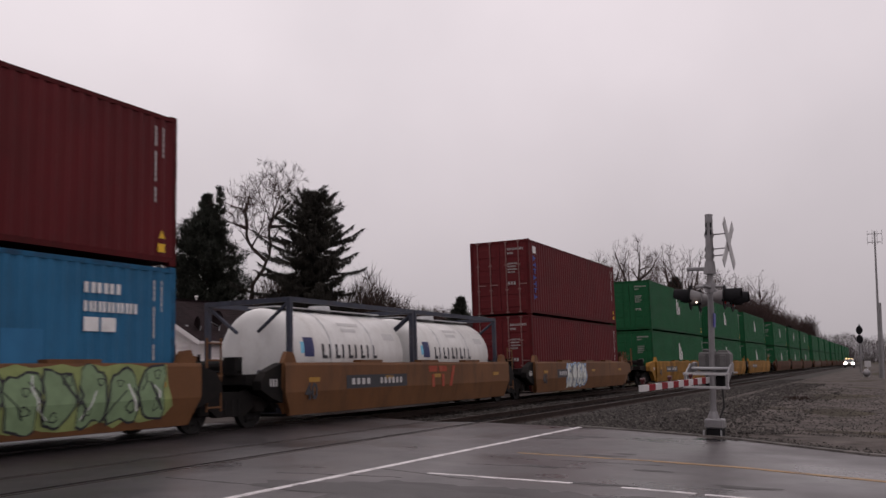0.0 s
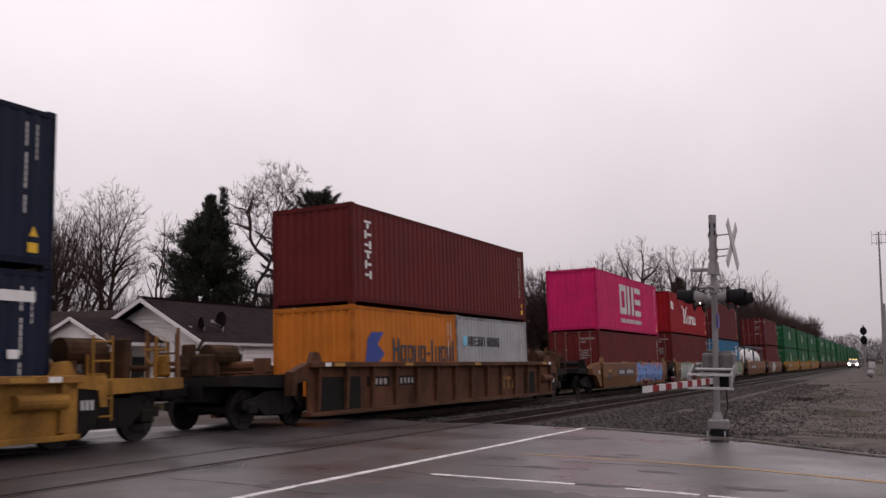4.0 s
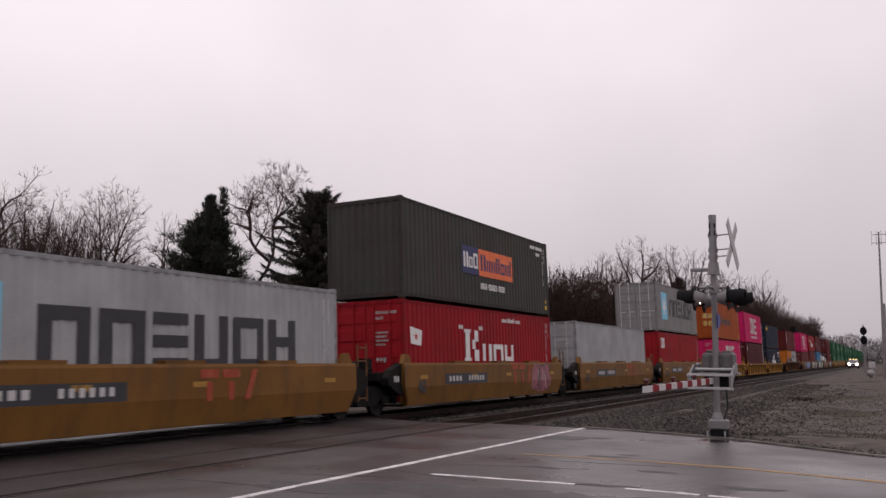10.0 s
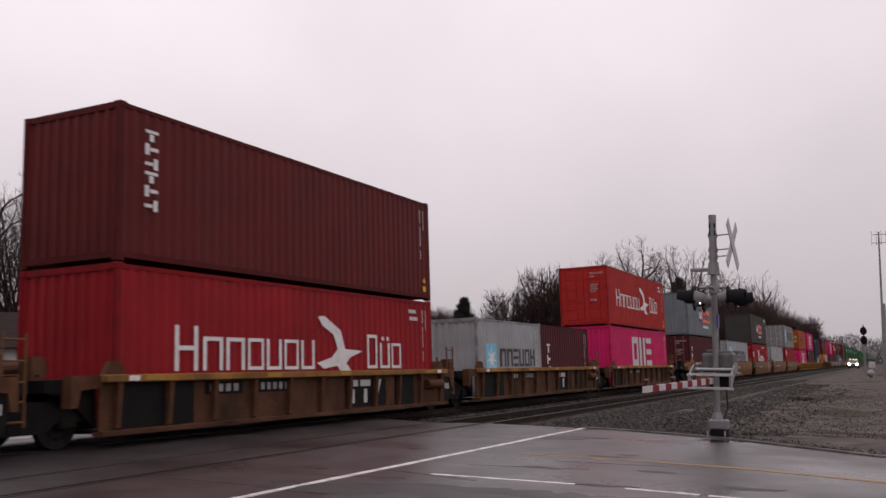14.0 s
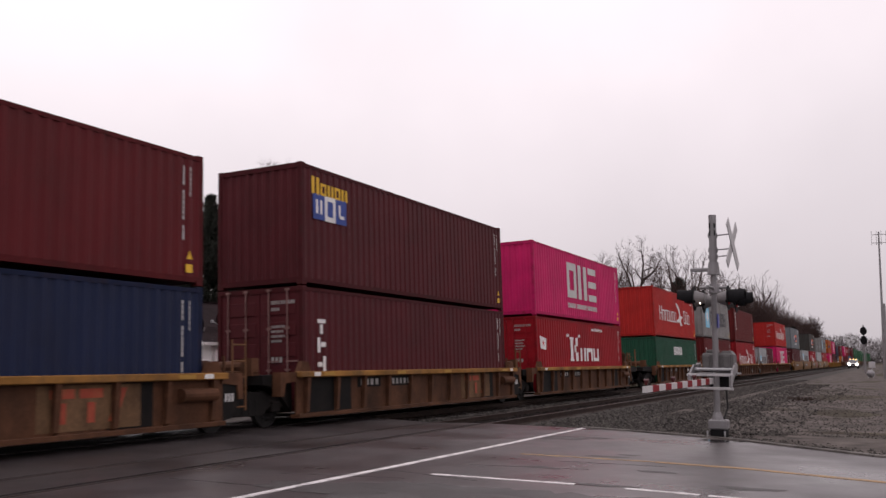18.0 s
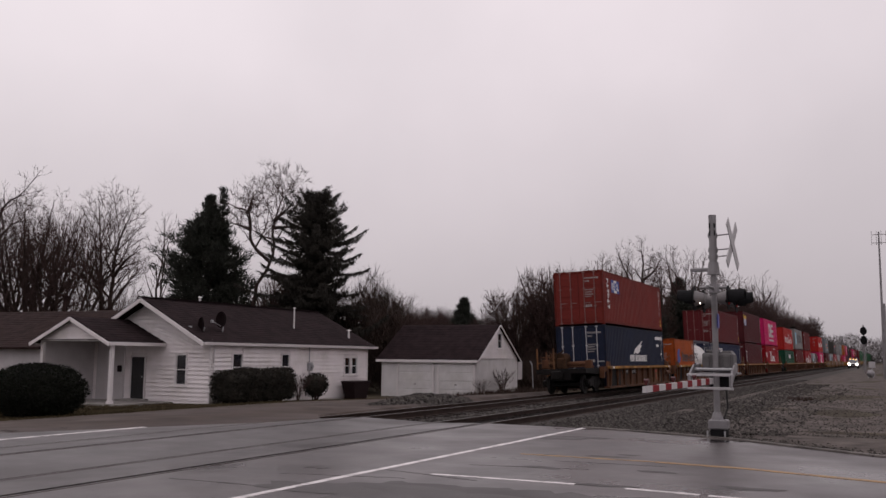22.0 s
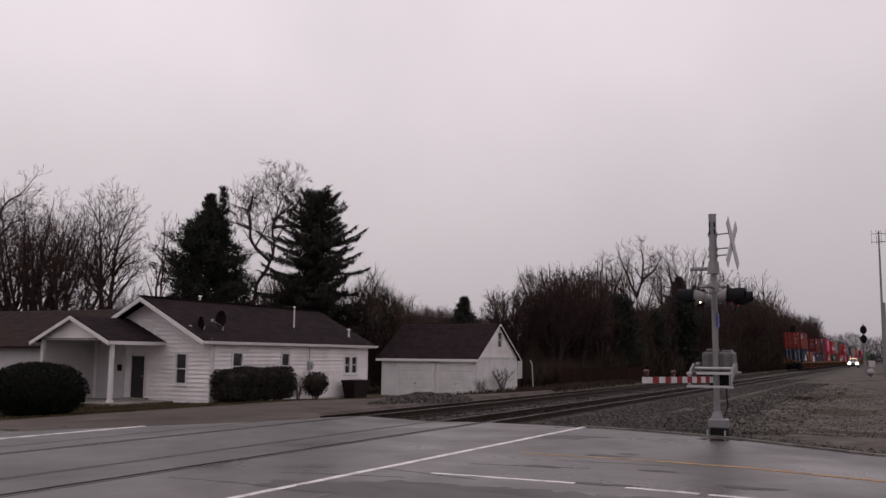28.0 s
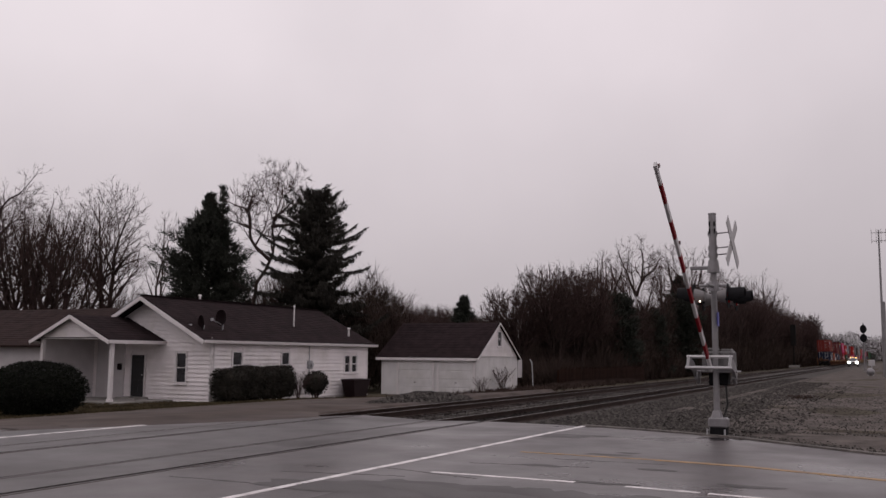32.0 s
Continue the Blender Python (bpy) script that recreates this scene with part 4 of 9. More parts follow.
def row_of(word, y0, z, y1, h, weight=0.36):
    """Plain bars that take the room of a word from y0 to y1, h high: o a square ring, n two posts, e three bars, i one post, x and v the same at low height, - a dash."""
    width = {"o": 1.0, "n": 1.0, "e": 0.95, "l": 0.45, "i": 0.3, "b": 1.0, "x": 0.8, "v": 0.8, "-": 0.5, " ": 0.5, "m": 1.1, "u": 1.0, "h": 1.0}
    gap = 0.2
    k = (y1 - y0) / (sum(width[c] for c in word) + gap * (len(word) - 1))
    out, y = [], y0
    for ch in word:
        w = width[ch] * k
        s = min(0.24 * w, 0.22 * h) if ch in "oe" else weight * w
        hh = h * 0.72 if ch in "xv" else h
        if ch in "ox":
            s = min(0.26 * w, 0.24 * hh, weight * w * 0.8)
            out += [(y, z, y + s, z + hh), (y + w - s, z, y + w, z + hh), (y + s, z, y + w - s, z + s), (y + s, z + hh - s, y + w - s, z + hh)]
        elif ch in "nv":
            out += [(y, z, y + s, z + hh), (y + w - s, z, y + w, z + hh)]
        elif ch in "muh":
            bar = {"m": z + hh - s * 0.8, "u": z, "h": z + hh * 0.45}[ch]
            out += [(y, z, y + s, z + hh), (y + w - s, z, y + w, z + hh), (y + s, bar, y + w - s, bar + s * 0.8)]
        elif ch == "e":
            out += [(y, z, y + w, z + s), (y, z + h / 2 - s / 2, y + w, z + h / 2 + s / 2), (y, z + h - s, y + w, z + h)]
        elif ch in "lib":
            out += [(y, z, y + w * (0.6 if ch == "l" else 1), z + h)]
        elif ch == "-":
            out += [(y, z + h * 0.3, y + w, z + h * 0.42)]
        y += w + gap * k
    return out


def stand(y, z, w, height, n):
    """A standing column of n pairs of bars, w wide, from z downwards."""
    p = height / n
    h = p * 0.8
    out = []
    for i in range(n):
        zz = z - i * p
        k = (i * 7 + n) % 3
        out += [(y, zz - h * 0.28, y + w, zz)] if k == 0 else [(y, zz - h, y + w * 0.32, zz)] if k == 1 else [(y + w * 0.68, zz - h, y + w, zz)]
        out += [(y + w * 0.34, zz - h, y + w * 0.66, zz - h * 0.36)] if k == 0 else [(y + w * 0.4, zz - h * 0.62, y + w, zz - h * 0.3)] if k == 1 else [(y, zz - h * 0.7, y + w * 0.6, zz - h * 0.4)]
    return out


def star(y, z, r, n=7):
    pts = []
    for i in range(2 * n):
        a = math.pi / 2 + math.pi * i / n
        q = r if i % 2 == 0 else r * 0.32
        pts.append((y + q * math.cos(a), z + q * math.sin(a)))
    return pts


def bird(y, z, s):
    """A swooping plain shape."""
    a = [(0, 1.0), (0.12, 1.02), (0.42, 0.78), (0.5, 0.45), (0.85, 0.42), (0.6, 0.3), (0.52, 0.2), (0.62, 0.05), (0.75, 0.0), (0.45, -0.02), (0.35, 0.15), (0.1, 0.1), (-0.02, 0.2),
         (0.25, 0.3), (0.36, 0.45), (0.28, 0.7), (0.08, 0.85)]
    return [(y + u * s, z + v * s) for u, v in a]


PALEYELLOW = mat("pale_yellow_plate", (0.55, 0.4, 0.1), rough=0.6, var=0.2, scale=6, dirt=(0.2, 0.12, 0.05), dirt_amt=0.5, dirt_scale=9)


def door_plates(ob, material, rects, label):
    """Flat painted plates on the end doors, a part each. rects: (x0, z0, x1, z1)."""
    for x0, z0, x1, z1 in rects:
        bm = newbm()
        box(bm, x0, -0.003, z0, x1, 0.012, z1)
        part("door_plate", bm, material, ob, label)


def dress(ob, style, H):
    """Puts the plain painted shapes of one livery on a container's near side."""
    if style in ("one", "one_low"):
        marks(ob, GREYMARK, row_of("one", 4.05, 0.93, 8.27, 1.5), label="large pale grey block shapes")
        if style == "one":
            marks(ob, GREYMARK, row_of("onnnn nnnnnnn nnnnnnn", 4.05, 0.5, 8.25, 0.2), label="row of small pale grey bars")
    elif style == "kline":
        d = 0.0 if H < 2.7 else 0.45
        marks(ob, WHITEMARK, [(4.1, 0.74 + d, 4.42, 1.72 + d), (4.02, 0.72 + d, 4.52, 0.82 + d), (4.02, 1.62 + d, 4.52, 1.72 + d), (4.8, 1.35 + d, 5.08, 1.7 + d), (4.62, 1.1 + d, 4.85, 1.4 + d), (4.78, 0.72 + d, 5.12, 1.08 + d),
                              (3.62, 1.72 + d, 3.74, 1.84 + d), (3.8, 1.72 + d, 3.92, 1.84 + d), (5.2, 1.72 + d, 5.3, 1.84 + d), (5.36, 1.72 + d, 5.46, 1.84 + d)], label="white block shapes")
        marks(ob, WHITEMARK, row_of("limu", 5.45, 0.72 + d, 8.15, 0.56, 0.24), label="white block shapes")
        polys(ob, WHITEMARK, [[(0.42, 1.52 + d * 0.3), (1.02, 1.46 + d * 0.3), (1.1, 1.9 + d * 0.3), (0.36, 2.0 + d * 0.3)]], label="small white flag shape")
        polys(ob, REDMARK, [star(0.72, 1.72 + d * 0.3, 0.13, 5)], x=SIDE + 0.004)
        if H > 2.7:
            marks(ob, WHITEMARK, row_of("vvv-nlvve-xxv", 7.2, 2.5, 8.9, 0.15), label="row of small white bars")
    elif style == "maersk":
        marks(ob, SKYMARK, [(1.3, 0.73, 2.82, 2.36)], name="side_logo", label="sky blue square")
        polys(ob, WHITEMARK, [star(2.06, 1.54, 0.68)], x=SIDE + 0.004, label="white star shape")
        marks(ob, DARKMARK, row_of("mmeuoh", 3.48, 1.0, 10.45, 1.06, 0.27), label="charcoal block shapes")
    elif style == "maersk20":
        marks(ob, SKYMARK, [(0.7, 0.75, 1.6, 1.75)], name="side_logo", label="sky blue square")
        polys(ob, WHITEMARK, [star(1.15, 1.25, 0.42)], x=SIDE + 0.004, label="white star shape")
        marks(ob, DARKMARK, row_of("mmeuoh", 1.95, 0.98, 5.3, 0.62, 0.27), label="charcoal block shapes")
    elif style == "line20":
        marks(ob, SKYMARK, [(0.45, 1.65, 0.75, 1.95)], name="side_logo", label="sky blue square")
        marks(ob, DARKMARK, row_of("nnenn nonn", 0.85, 1.65, 3.4, 0.3), label="row of small dark bars")
    elif style in ("hapag", "hapag20"):
        y, z, y1, h = (1.6, 1.1, 7.0, 0.62) if style == "hapag" else (0.56, 1.06, 5.86, 0.62)
        polys(ob, NAVYMARK if style == "hapag" else BLUEMARK, [[(y, z), (y + 0.12, z + 0.65), (y + 0.35, z + 0.86), (y + 0.98, z + 0.86), (y + 0.62, z + 0.55), (y + 1.0, z + 0.3), (y + 0.55, z)]], label="dark blue angular shape")
        marks(ob, DARKMARK, row_of("hxxvx-lvxvi", y + 1.45, z + 0.1, y1, h, 0.3), label="charcoal block shapes")
        if style == "hapag":
            door_plates(ob, PALEYELLOW, [(0.22, H - 1.28, 0.54, H - 0.91), (0.67, H - 1.28, 1.02, H - 0.91), (0.22, H - 1.87, 0.54, H - 1.5), (0.67, H - 1.87, 1.02, H - 1.5)], "pale yellow plate")
            door_plates(ob, PALEYELLOW, [(-1.0, H - 0.5, -0.22, H - 0.42)], "narrow pale yellow plate")
    elif style == "pando":
        marks(ob, NAVYMARK, [(4.03, 1.05, 5.36, 1.95)], name="side_logo", label="navy rectangle")
        marks(ob, ORANGEMARK, [(5.36, 1.05, 8.34, 1.95)], name="side_logo", label="orange rectangle")
        marks(ob, WHITEMARK, row_of("nxo", 4.14, 1.26, 5.26, 0.5), x=SIDE + 0.004, label="white block shapes")
        marks(ob, NAVYMARK, row_of("nvviixvi", 5.5, 1.24, 8.2, 0.54), x=SIDE + 0.004, label="dark block shapes")
        marks(ob, WHITEMARK, row_of("vvv-xvxx-xvv", 5.46, 0.62, 7.55, 0.28), label="row of small white bars")
        marks(ob, WHITEMARK, row_of("nnnn nnnnnn", 10.3, H - 0.38, 11.6, 0.12) + row_of("nnn", 10.9, H - 0.62, 11.3, 0.12), label="row of small white bars")
    elif style == "hamburg":
        marks(ob, WHITEMARK, row_of("h", 1.46, 0.98, 2.1, 0.86, 0.17) + row_of("mmouou", 2.25, 0.98, 6.1, 0.66, 0.17), label="white block shapes")
        marks(ob, WHITEMARK, row_of("o", 8.5, 0.98, 9.0, 0.86, 0.2) + row_of("uo", 9.15, 0.98, 10.28, 0.66, 0.18) + [(9.25, 1.7, 9.37, 1.8), (9.5, 1.7, 9.62, 1.8)], label="white block shapes")
        polys(ob, WHITEMARK, [bird(6.25, 0.85, 1.35)], label="white swooping shape", wide=1.75)
        marks(ob, WHITEMARK, row_of("nnn", 10.8, 2.5, 11.2, 0.1) + row_of("nnn", 10.85, 2.3, 11.3, 0.1), label="row of small white bars")
    elif style == "triton":
        marks(ob, WHITEMARK, stand(0.63, H - 0.4, 0.33, 1.57, 6), label="standing column of white blocks")
    elif style == "tex":
        marks(ob, WHITEMARK, stand(0.6, H - 0.75, 0.34, 1.3, 3), label="standing column of white blocks")
    elif style == "cronos":
        marks(ob, BLUEMARK, stand(0.45, H - 0.62, 0.3, 1.75, 7), label="standing column of blue blocks")
        marks(ob, WHITEMARK, [(0.45, H - 0.52, 0.8, H - 0.25)], name="side_logo", label="white square")
    elif style == "nyk":
        d = H - 2.896
        y, z = 5.1, 1.5 + d * 0.6
        polys(ob, WHITEMARK, [[(y, z), (y + 0.35, z + 0.3), (y + 2.1, z + 0.78), (y + 1.5, z + 0.5), (y + 1.95, z + 0.52), (y + 1.3, z + 0.28), (y + 1.6, z + 0.26), (y + 0.9, z + 0.06), (y + 0.4, z + 0.1)]], label="white wing shape")
        marks(ob, WHITEMARK, row_of("nnn nonnnnno", 4.38, z - 0.34, 7.9, 0.33), label="white block shapes")
        marks(ob, WHITEMARK, [(10.2, 2.38 + d, 11.87, 2.55 + d), (10.4, 1.98 + d, 10.95, 2.12 + d), (11.4, 1.5 + d, 11.6, 1.64 + d)], label="small white bars")
    elif style == "seaco_top":
        marks(ob, YELLOWMARK, row_of("xvxxx", 0.5, H - 0.62, 1.9, 0.4), label="yellow block shapes")
    elif style == "seaco":
        polys(ob, REDMARK, [[(0.6, 1.98), (1.05, 1.9), (1.1, 2.0), (0.75, 2.06), (1.1, 2.14), (0.95, 2.2), (0.6, 2.12)]], label="red angular shape")
        marks(ob, WHITEMARK, row_of("xxxvx", 1.16, 1.88, 2.58, 0.44), label="white block shapes")
    elif style == "touax":
        marks(ob, YELLOWMARK, row_of("nxvxv", 0.42, 2.2, 2.0, 0.42), label="yellow block shapes")
        mol(ob, 0.47, 1.6)
    elif style == "mol":
        marks(ob, WHITEMARK, stand(0.69, 2.22, 0.34, 1.5, 6), label="standing column of white blocks")
        mol(ob, 1.44, 1.59)
    elif style == "textlabel":
        marks(ob, LABELGREY, [(0.5, H - 0.95, 1.9, H - 0.3)], name="side_logo", label="washed pale label panel")
        polys(ob, YELLOWMARK, [[(1.15, H - 0.62), (1.85, H - 0.6), (1.85, H - 0.4), (1.5, H - 0.44), (0.95, H - 0.4), (1.1, H - 0.52)]], x=SIDE + 0.004, label="yellow wavy shape")
        polys(ob, PALEBLUE, [[(0.6, H - 0.5), (0.72, H - 0.46), (1.1, H - 0.62), (1.85, H - 0.66), (1.85, H - 0.72), (1.0, H - 0.72), (0.66, H - 0.6)]], x=SIDE + 0.004, label="washed blue shape")
        marks(ob, WHITEMARK, row_of("loxvx", 0.62, H - 0.9, 1.75, 0.2), x=SIDE + 0.006, label="pale block shapes")
    elif style == "flabel":
        marks(ob, WHITEMARK, [(0.66, H - 0.74, 1.12, H - 0.28)], name="side_logo", label="pale framed label")
        marks(ob, NAVYMARK, [(0.7, H - 0.7, 1.08, H - 0.32)], x=SIDE + 0.003)
        polys(ob, YELLOWMARK, [[(0.73, H - 0.5), (1.05, H - 0.42), (1.05, H - 0.36), (0.73, H - 0.42)], [(0.73, H - 0.64), (1.05, H - 0.56), (1.05, H - 0.5), (0.73, H - 0.58)]], x=SIDE + 0.006)
    elif style == "capital":
        marks(ob, WHITEMARK, row_of("nnnnnnl", 4.8, 1.56, 7.27, 0.5), label="white block shapes")
    elif style == "cai":
        marks(ob, WHITEMARK, row_of("oni", 0.6, 1.95, 1.5, 0.58), label="white block shapes")
    elif style == "blue":
        marks(ob, FADEDBLUE, [(0.6, 0.5, 2.5, 1.8), (3.0, 0.5, 4.3, 1.75), (4.6, 0.55, 5.5, 1.72), (5.8, 0.55, 6.6, 1.7), (6.95, 0.6, 7.45, 1.7), (7.75, 0.6, 8.0, 1.65), (8.4, 0.6, 9.2, 1.65)], name="faded_square", label="faded paler blue rectangle", t=0.004)
        marks(ob, WHITEMARK, row_of("nnn", 10.0, H - 0.6, 10.8, 0.18) + row_of("nnnnnn", 10.0, H - 0.92, 11.2, 0.18) + row_of("bb", 10.0, H - 1.25, 10.7, 0.24), label="small white bars")
    elif style == "green":
        marks(ob, WHITEMARK, [(7.4, H * 0.42, 7.62, H * 0.78), (7.78, H * 0.42, 8.0, H * 0.7), (8.15, H * 0.42, 8.35, H * 0.6)], label="white block shapes")


def mol(ob, y, z):
    marks(ob, BLUEMARK, [(y, z, y + 0.5, z + 0.62), (y + 0.98, z, y + 1.48, z + 0.62)], name="side_logo", label="two blue squares")
    marks(ob, WHITEMARK, [(y + 0.5, z, y + 0.98, z + 0.62)], name="side_logo", label="white square")
    marks(ob, WHITEMARK, [(y + 0.12, z + 0.14, y + 0.2, z + 0.48), (y + 0.3, z + 0.14, y + 0.38, z + 0.48), (y + 1.12, z + 0.14, y + 1.2, z + 0.48), (y + 1.12, z + 0.14, y + 1.36, z + 0.22)], x=SIDE + 0.004)
    marks(ob, BLUEMARK, [(y + 0.62, z + 0.12, y + 0.86, z + 0.5)], x=SIDE + 0.004)


HC, STD = 2.896, 2.591
GAP = 0.022


def stack(front, low, high=None):
    """Containers of one well, the front end at `front`. low, high: (colour, height, style, rear)."""
    z = FLOOR
    u = front - 12.192
    for spec in (low, high):
        if spec is None:
            continue
        color, H, style, rear = spec
        ob = container(color, 12.192, H, u, z, rear)
        if style:
            dress(ob, style, H)
        z += H + GAP


def twenty(rear_u, color, H, style, rear="door"):
    ob = container(color, 6.058, H, rear_u, FLOOR, rear)
    if style:
        dress(ob, style, H)


def tank(rear_u, style):
    """A twenty-foot tank container: a white shell in an open steel frame."""
    L, H, W = 6.058, 2.591, 2.438
    ob = thing("tank_container", "white tank container in a dark steel frame", "tank container", "containers on the train")
    fr = MATS["tank_frame"]
    for sx in (-1, 1):
        for y in (0, L - 0.12):
            bm = newbm()
            box(bm, sx * W / 2, y, 0, sx * (W / 2 - 0.12), y + 0.12, H, bevel=0.01)
            part("corner_post", bm, fr, ob)
        for z in (0.0, H - 0.11):
            bm = newbm()
            box(bm, sx * W / 2, 0.12, z, sx * (W / 2 - 0.09), L - 0.12, z + 0.11)
            part("side_rail", bm, fr, ob)
    for y in (0, L - 0.1):
        for z in (0.0, H - 0.11):
            bm = newbm()
            box(bm, -W / 2 + 0.12, y, z, W / 2 - 0.12, y + 0.1, z + 0.11)
            part("end_rail", bm, fr, ob)
        for sx in (-1, 1):
            for za, zb in ((0.15, 0.95), (H - 0.15, H - 0.75)):
                bm = newbm()
                rod(bm, (sx * 1.1, y + 0.05, za), (sx * 0.3, y + 0.05, zb), 0.045, seg=6)
                part("end_brace", bm, fr, ob)
    bm = newbm()
    prof = [(0.12, 0.0), (0.14, 0.45), (0.22, 0.8), (0.34, 1.0), (0.5, 1.09), (L - 0.5, 1.09), (L - 0.34, 1.0), (L - 0.22, 0.8), (L - 0.14, 0.45), (L - 0.12, 0.0)]
    seg = 36
    rings = []
    for y, r in prof:
        rings.append([bm.verts.new((r * math.cos(2 * math.pi * i / seg), y, 1.33 + r * math.sin(2 * math.pi * i / seg))) for i in range(seg)] if r else [bm.verts.new((0, y, 1.33))])
    for a, b in zip(rings, rings[1:]):
        for i in range(seg):
            j = (i + 1) % seg
            if len(a) == 1:
                bm.faces.new((a[0], b[i], b[j]))
            elif len(b) == 1:
                bm.faces.new((a[i], b[0], a[j]))
            else:
                bm.faces.new((a[i], b[i], b[j], a[j]))
    bmesh.ops.recalc_face_normals(bm, faces=bm.faces)
    for f in bm.faces:
        f.smooth = True
    shell = part("shell", bm, MATS["tank_white"], ob, "white insulated tank shell")
    for y in (1.9, 3.9):
        bm = newbm()
        bmesh.ops.create_cone(bm, cap_ends=False, segments=36, radius1=1.1, radius2=1.1, depth=0.06, matrix=Matrix.Translation((0, y, 1.33)) @ Euler((radians(90), 0, 0)).to_matrix().to_4x4())
        part("band", bm, MATS["tank_band"], ob)
    bm = newbm()
    box(bm, -0.4, 0.6, 2.44, 0.4, L - 0.6, 2.47)
    part("walkway", bm, GALV, ob)
    bm = newbm()
    bmesh.ops.create_cone(bm, cap_ends=True, segments=16, radius1=0.3, radius2=0.28, depth=0.18, matrix=Matrix.Translation((0, L / 2, 2.5)))
    part("manhole", bm, GALV, ob)
    # markings bent round the shell
    def curved(y0, y1, a0, a1, material, label=""):
        n = 4
        vs, fs = [], []
        for i in range(n + 1):
            a = radians(a0 + (a1 - a0) * i / n)
            for y in (y0, y1):
                vs.append((1.096 * math.cos(a), y, 1.33 + 1.096 * math.sin(a)))
        for i in range(n):
            k = 2 * i
            fs.append((k, k + 1, k + 3, k + 2))
        part("marking", mesh_of("marking", vs, fs, material), None, ob, label)
    if style == "fpg":
        for k, y in enumerate((0.65, 1.2, 1.75)):
            curved(y, y + 0.12, -8, 22, DARKMARK)
            curved(y + 0.12, y + 0.4, 15, 22, DARKMARK)
            curved(y + 0.12, y + 0.36, 3 if k < 2 else -8, 9 if k < 2 else -2, DARKMARK)
        curved(0.65, 2.1, -22, -15, NAVYMARK)
        curved(2.3, 2.75, 42, 56, REDMARK)
        curved(2.3, 2.75, 30, 38, GREYMARK)
        curved(4.4, 5.3, 12, 14, DARKMARK)
        curved(4.4, 5.3, 17, 19, DARKMARK)
        curved(4.4, 5.3, 22, 24, DARKMARK)
        curved(4.5, 4.9, -8, 6, GREYMARK)
    else:
        curved(0.75, 1.15, -4, 20, NAVYMARK)
        curved(0.6, 0.75, 0, 14, SKYMARK)
        for k in range(9):
            curved(1.5 + k * 0.3, 1.5 + k * 0.3 + 0.09, -6, 12, DARKMARK)
            if k % 2 == 0:
                curved(1.59 + k * 0.3, 1.5 + k * 0.3 + 0.22, -6, -2, DARKMARK)
        curved(2.6, 3.3, 30, 36, GREYMARK)
        curved(2.6, 3.6, 40, 46, GREYMARK)
        curved(4.6, 5.2, 20, 30, GREYMARK)
    ride(ob, rear_u, FLOOR)


mat("tank_frame", (0.03, 0.035, 0.055), rough=0.6, var=0.3, scale=4, dirt=(0.05, 0.03, 0.02), dirt_amt=0.4)
mat("tank_white", (0.66, 0.65, 0.63), rough=0.4, var=0.06, scale=1.5, fine=20, bump=0.05, dirt=(0.3, 0.26, 0.22), dirt_amt=0.45, dirt_scale=1.0, streak=0.5)
mat("tank_band", (0.5, 0.5, 0.5), rough=0.4, metal=0.4, var=0.15, scale=5)
# --- well cars


def cached(key, make, material):
    if key not in MESH:
        bm = newbm()
        make(bm)
        me = bpy.data.meshes.new(key[0])
        bm.to_mesh(me)
        bm.free()
        me.materials.append(material)
        MESH[key] = me
    return MESH[key]


def frame_shape(bm):
    """A cast truck side frame with its arch and journal boxes."""
    pts = [(-1.2, 0.42), (-1.2, 0.6), (-0.85, 0.66), (-0.45, 0.78), (0.45, 0.78), (0.85, 0.66), (1.2, 0.6), (1.2, 0.42), (0.7, 0.45), (0.45, 0.28), (-0.45, 0.28), (-0.7, 0.45)]
    prism(bm, pts, 0.16, "x", -0.08)
    for y in (-0.9, 0.9):
        box(bm, -0.1, y - 0.16, 0.32, 0.13, y + 0.16, 0.56, bevel=0.03)
    for y in (-0.22, 0, 0.22):
        rod(bm, (0.02, y, 0.3), (0.02, y, 0.62), 0.08, seg=8)


def wheel_shape(bm):
    bmesh.ops.create_cone(bm, cap_ends=True, segments=28, radius1=0.42, radius2=0.42, depth=0.12, matrix=Euler((0, radians(90), 0)).to_matrix().to_4x4())
    bmesh.ops.create_cone(bm, cap_ends=True, segments=28, radius1=0.3, radius2=0.24, depth=0.05, matrix=Matrix.Translation((0.07, 0, 0)) @ Euler((0, radians(90), 0)).to_matrix().to_4x4())
    bmesh.ops.create_cone(bm, cap_ends=True, segments=14, radius1=0.11, radius2=0.09, depth=0.1, matrix=Matrix.Translation((0.12, 0, 0)) @ Euler((0, radians(90), 0)).to_matrix().to_4x4())
    for k in range(6):
        a = k * math.pi / 3
        rod(bm, (0.09, 0.2 * math.cos(a), 0.2 * math.sin(a)), (0.1, 0.36 * math.cos(a), 0.36 * math.sin(a)), 0.02, seg=4)


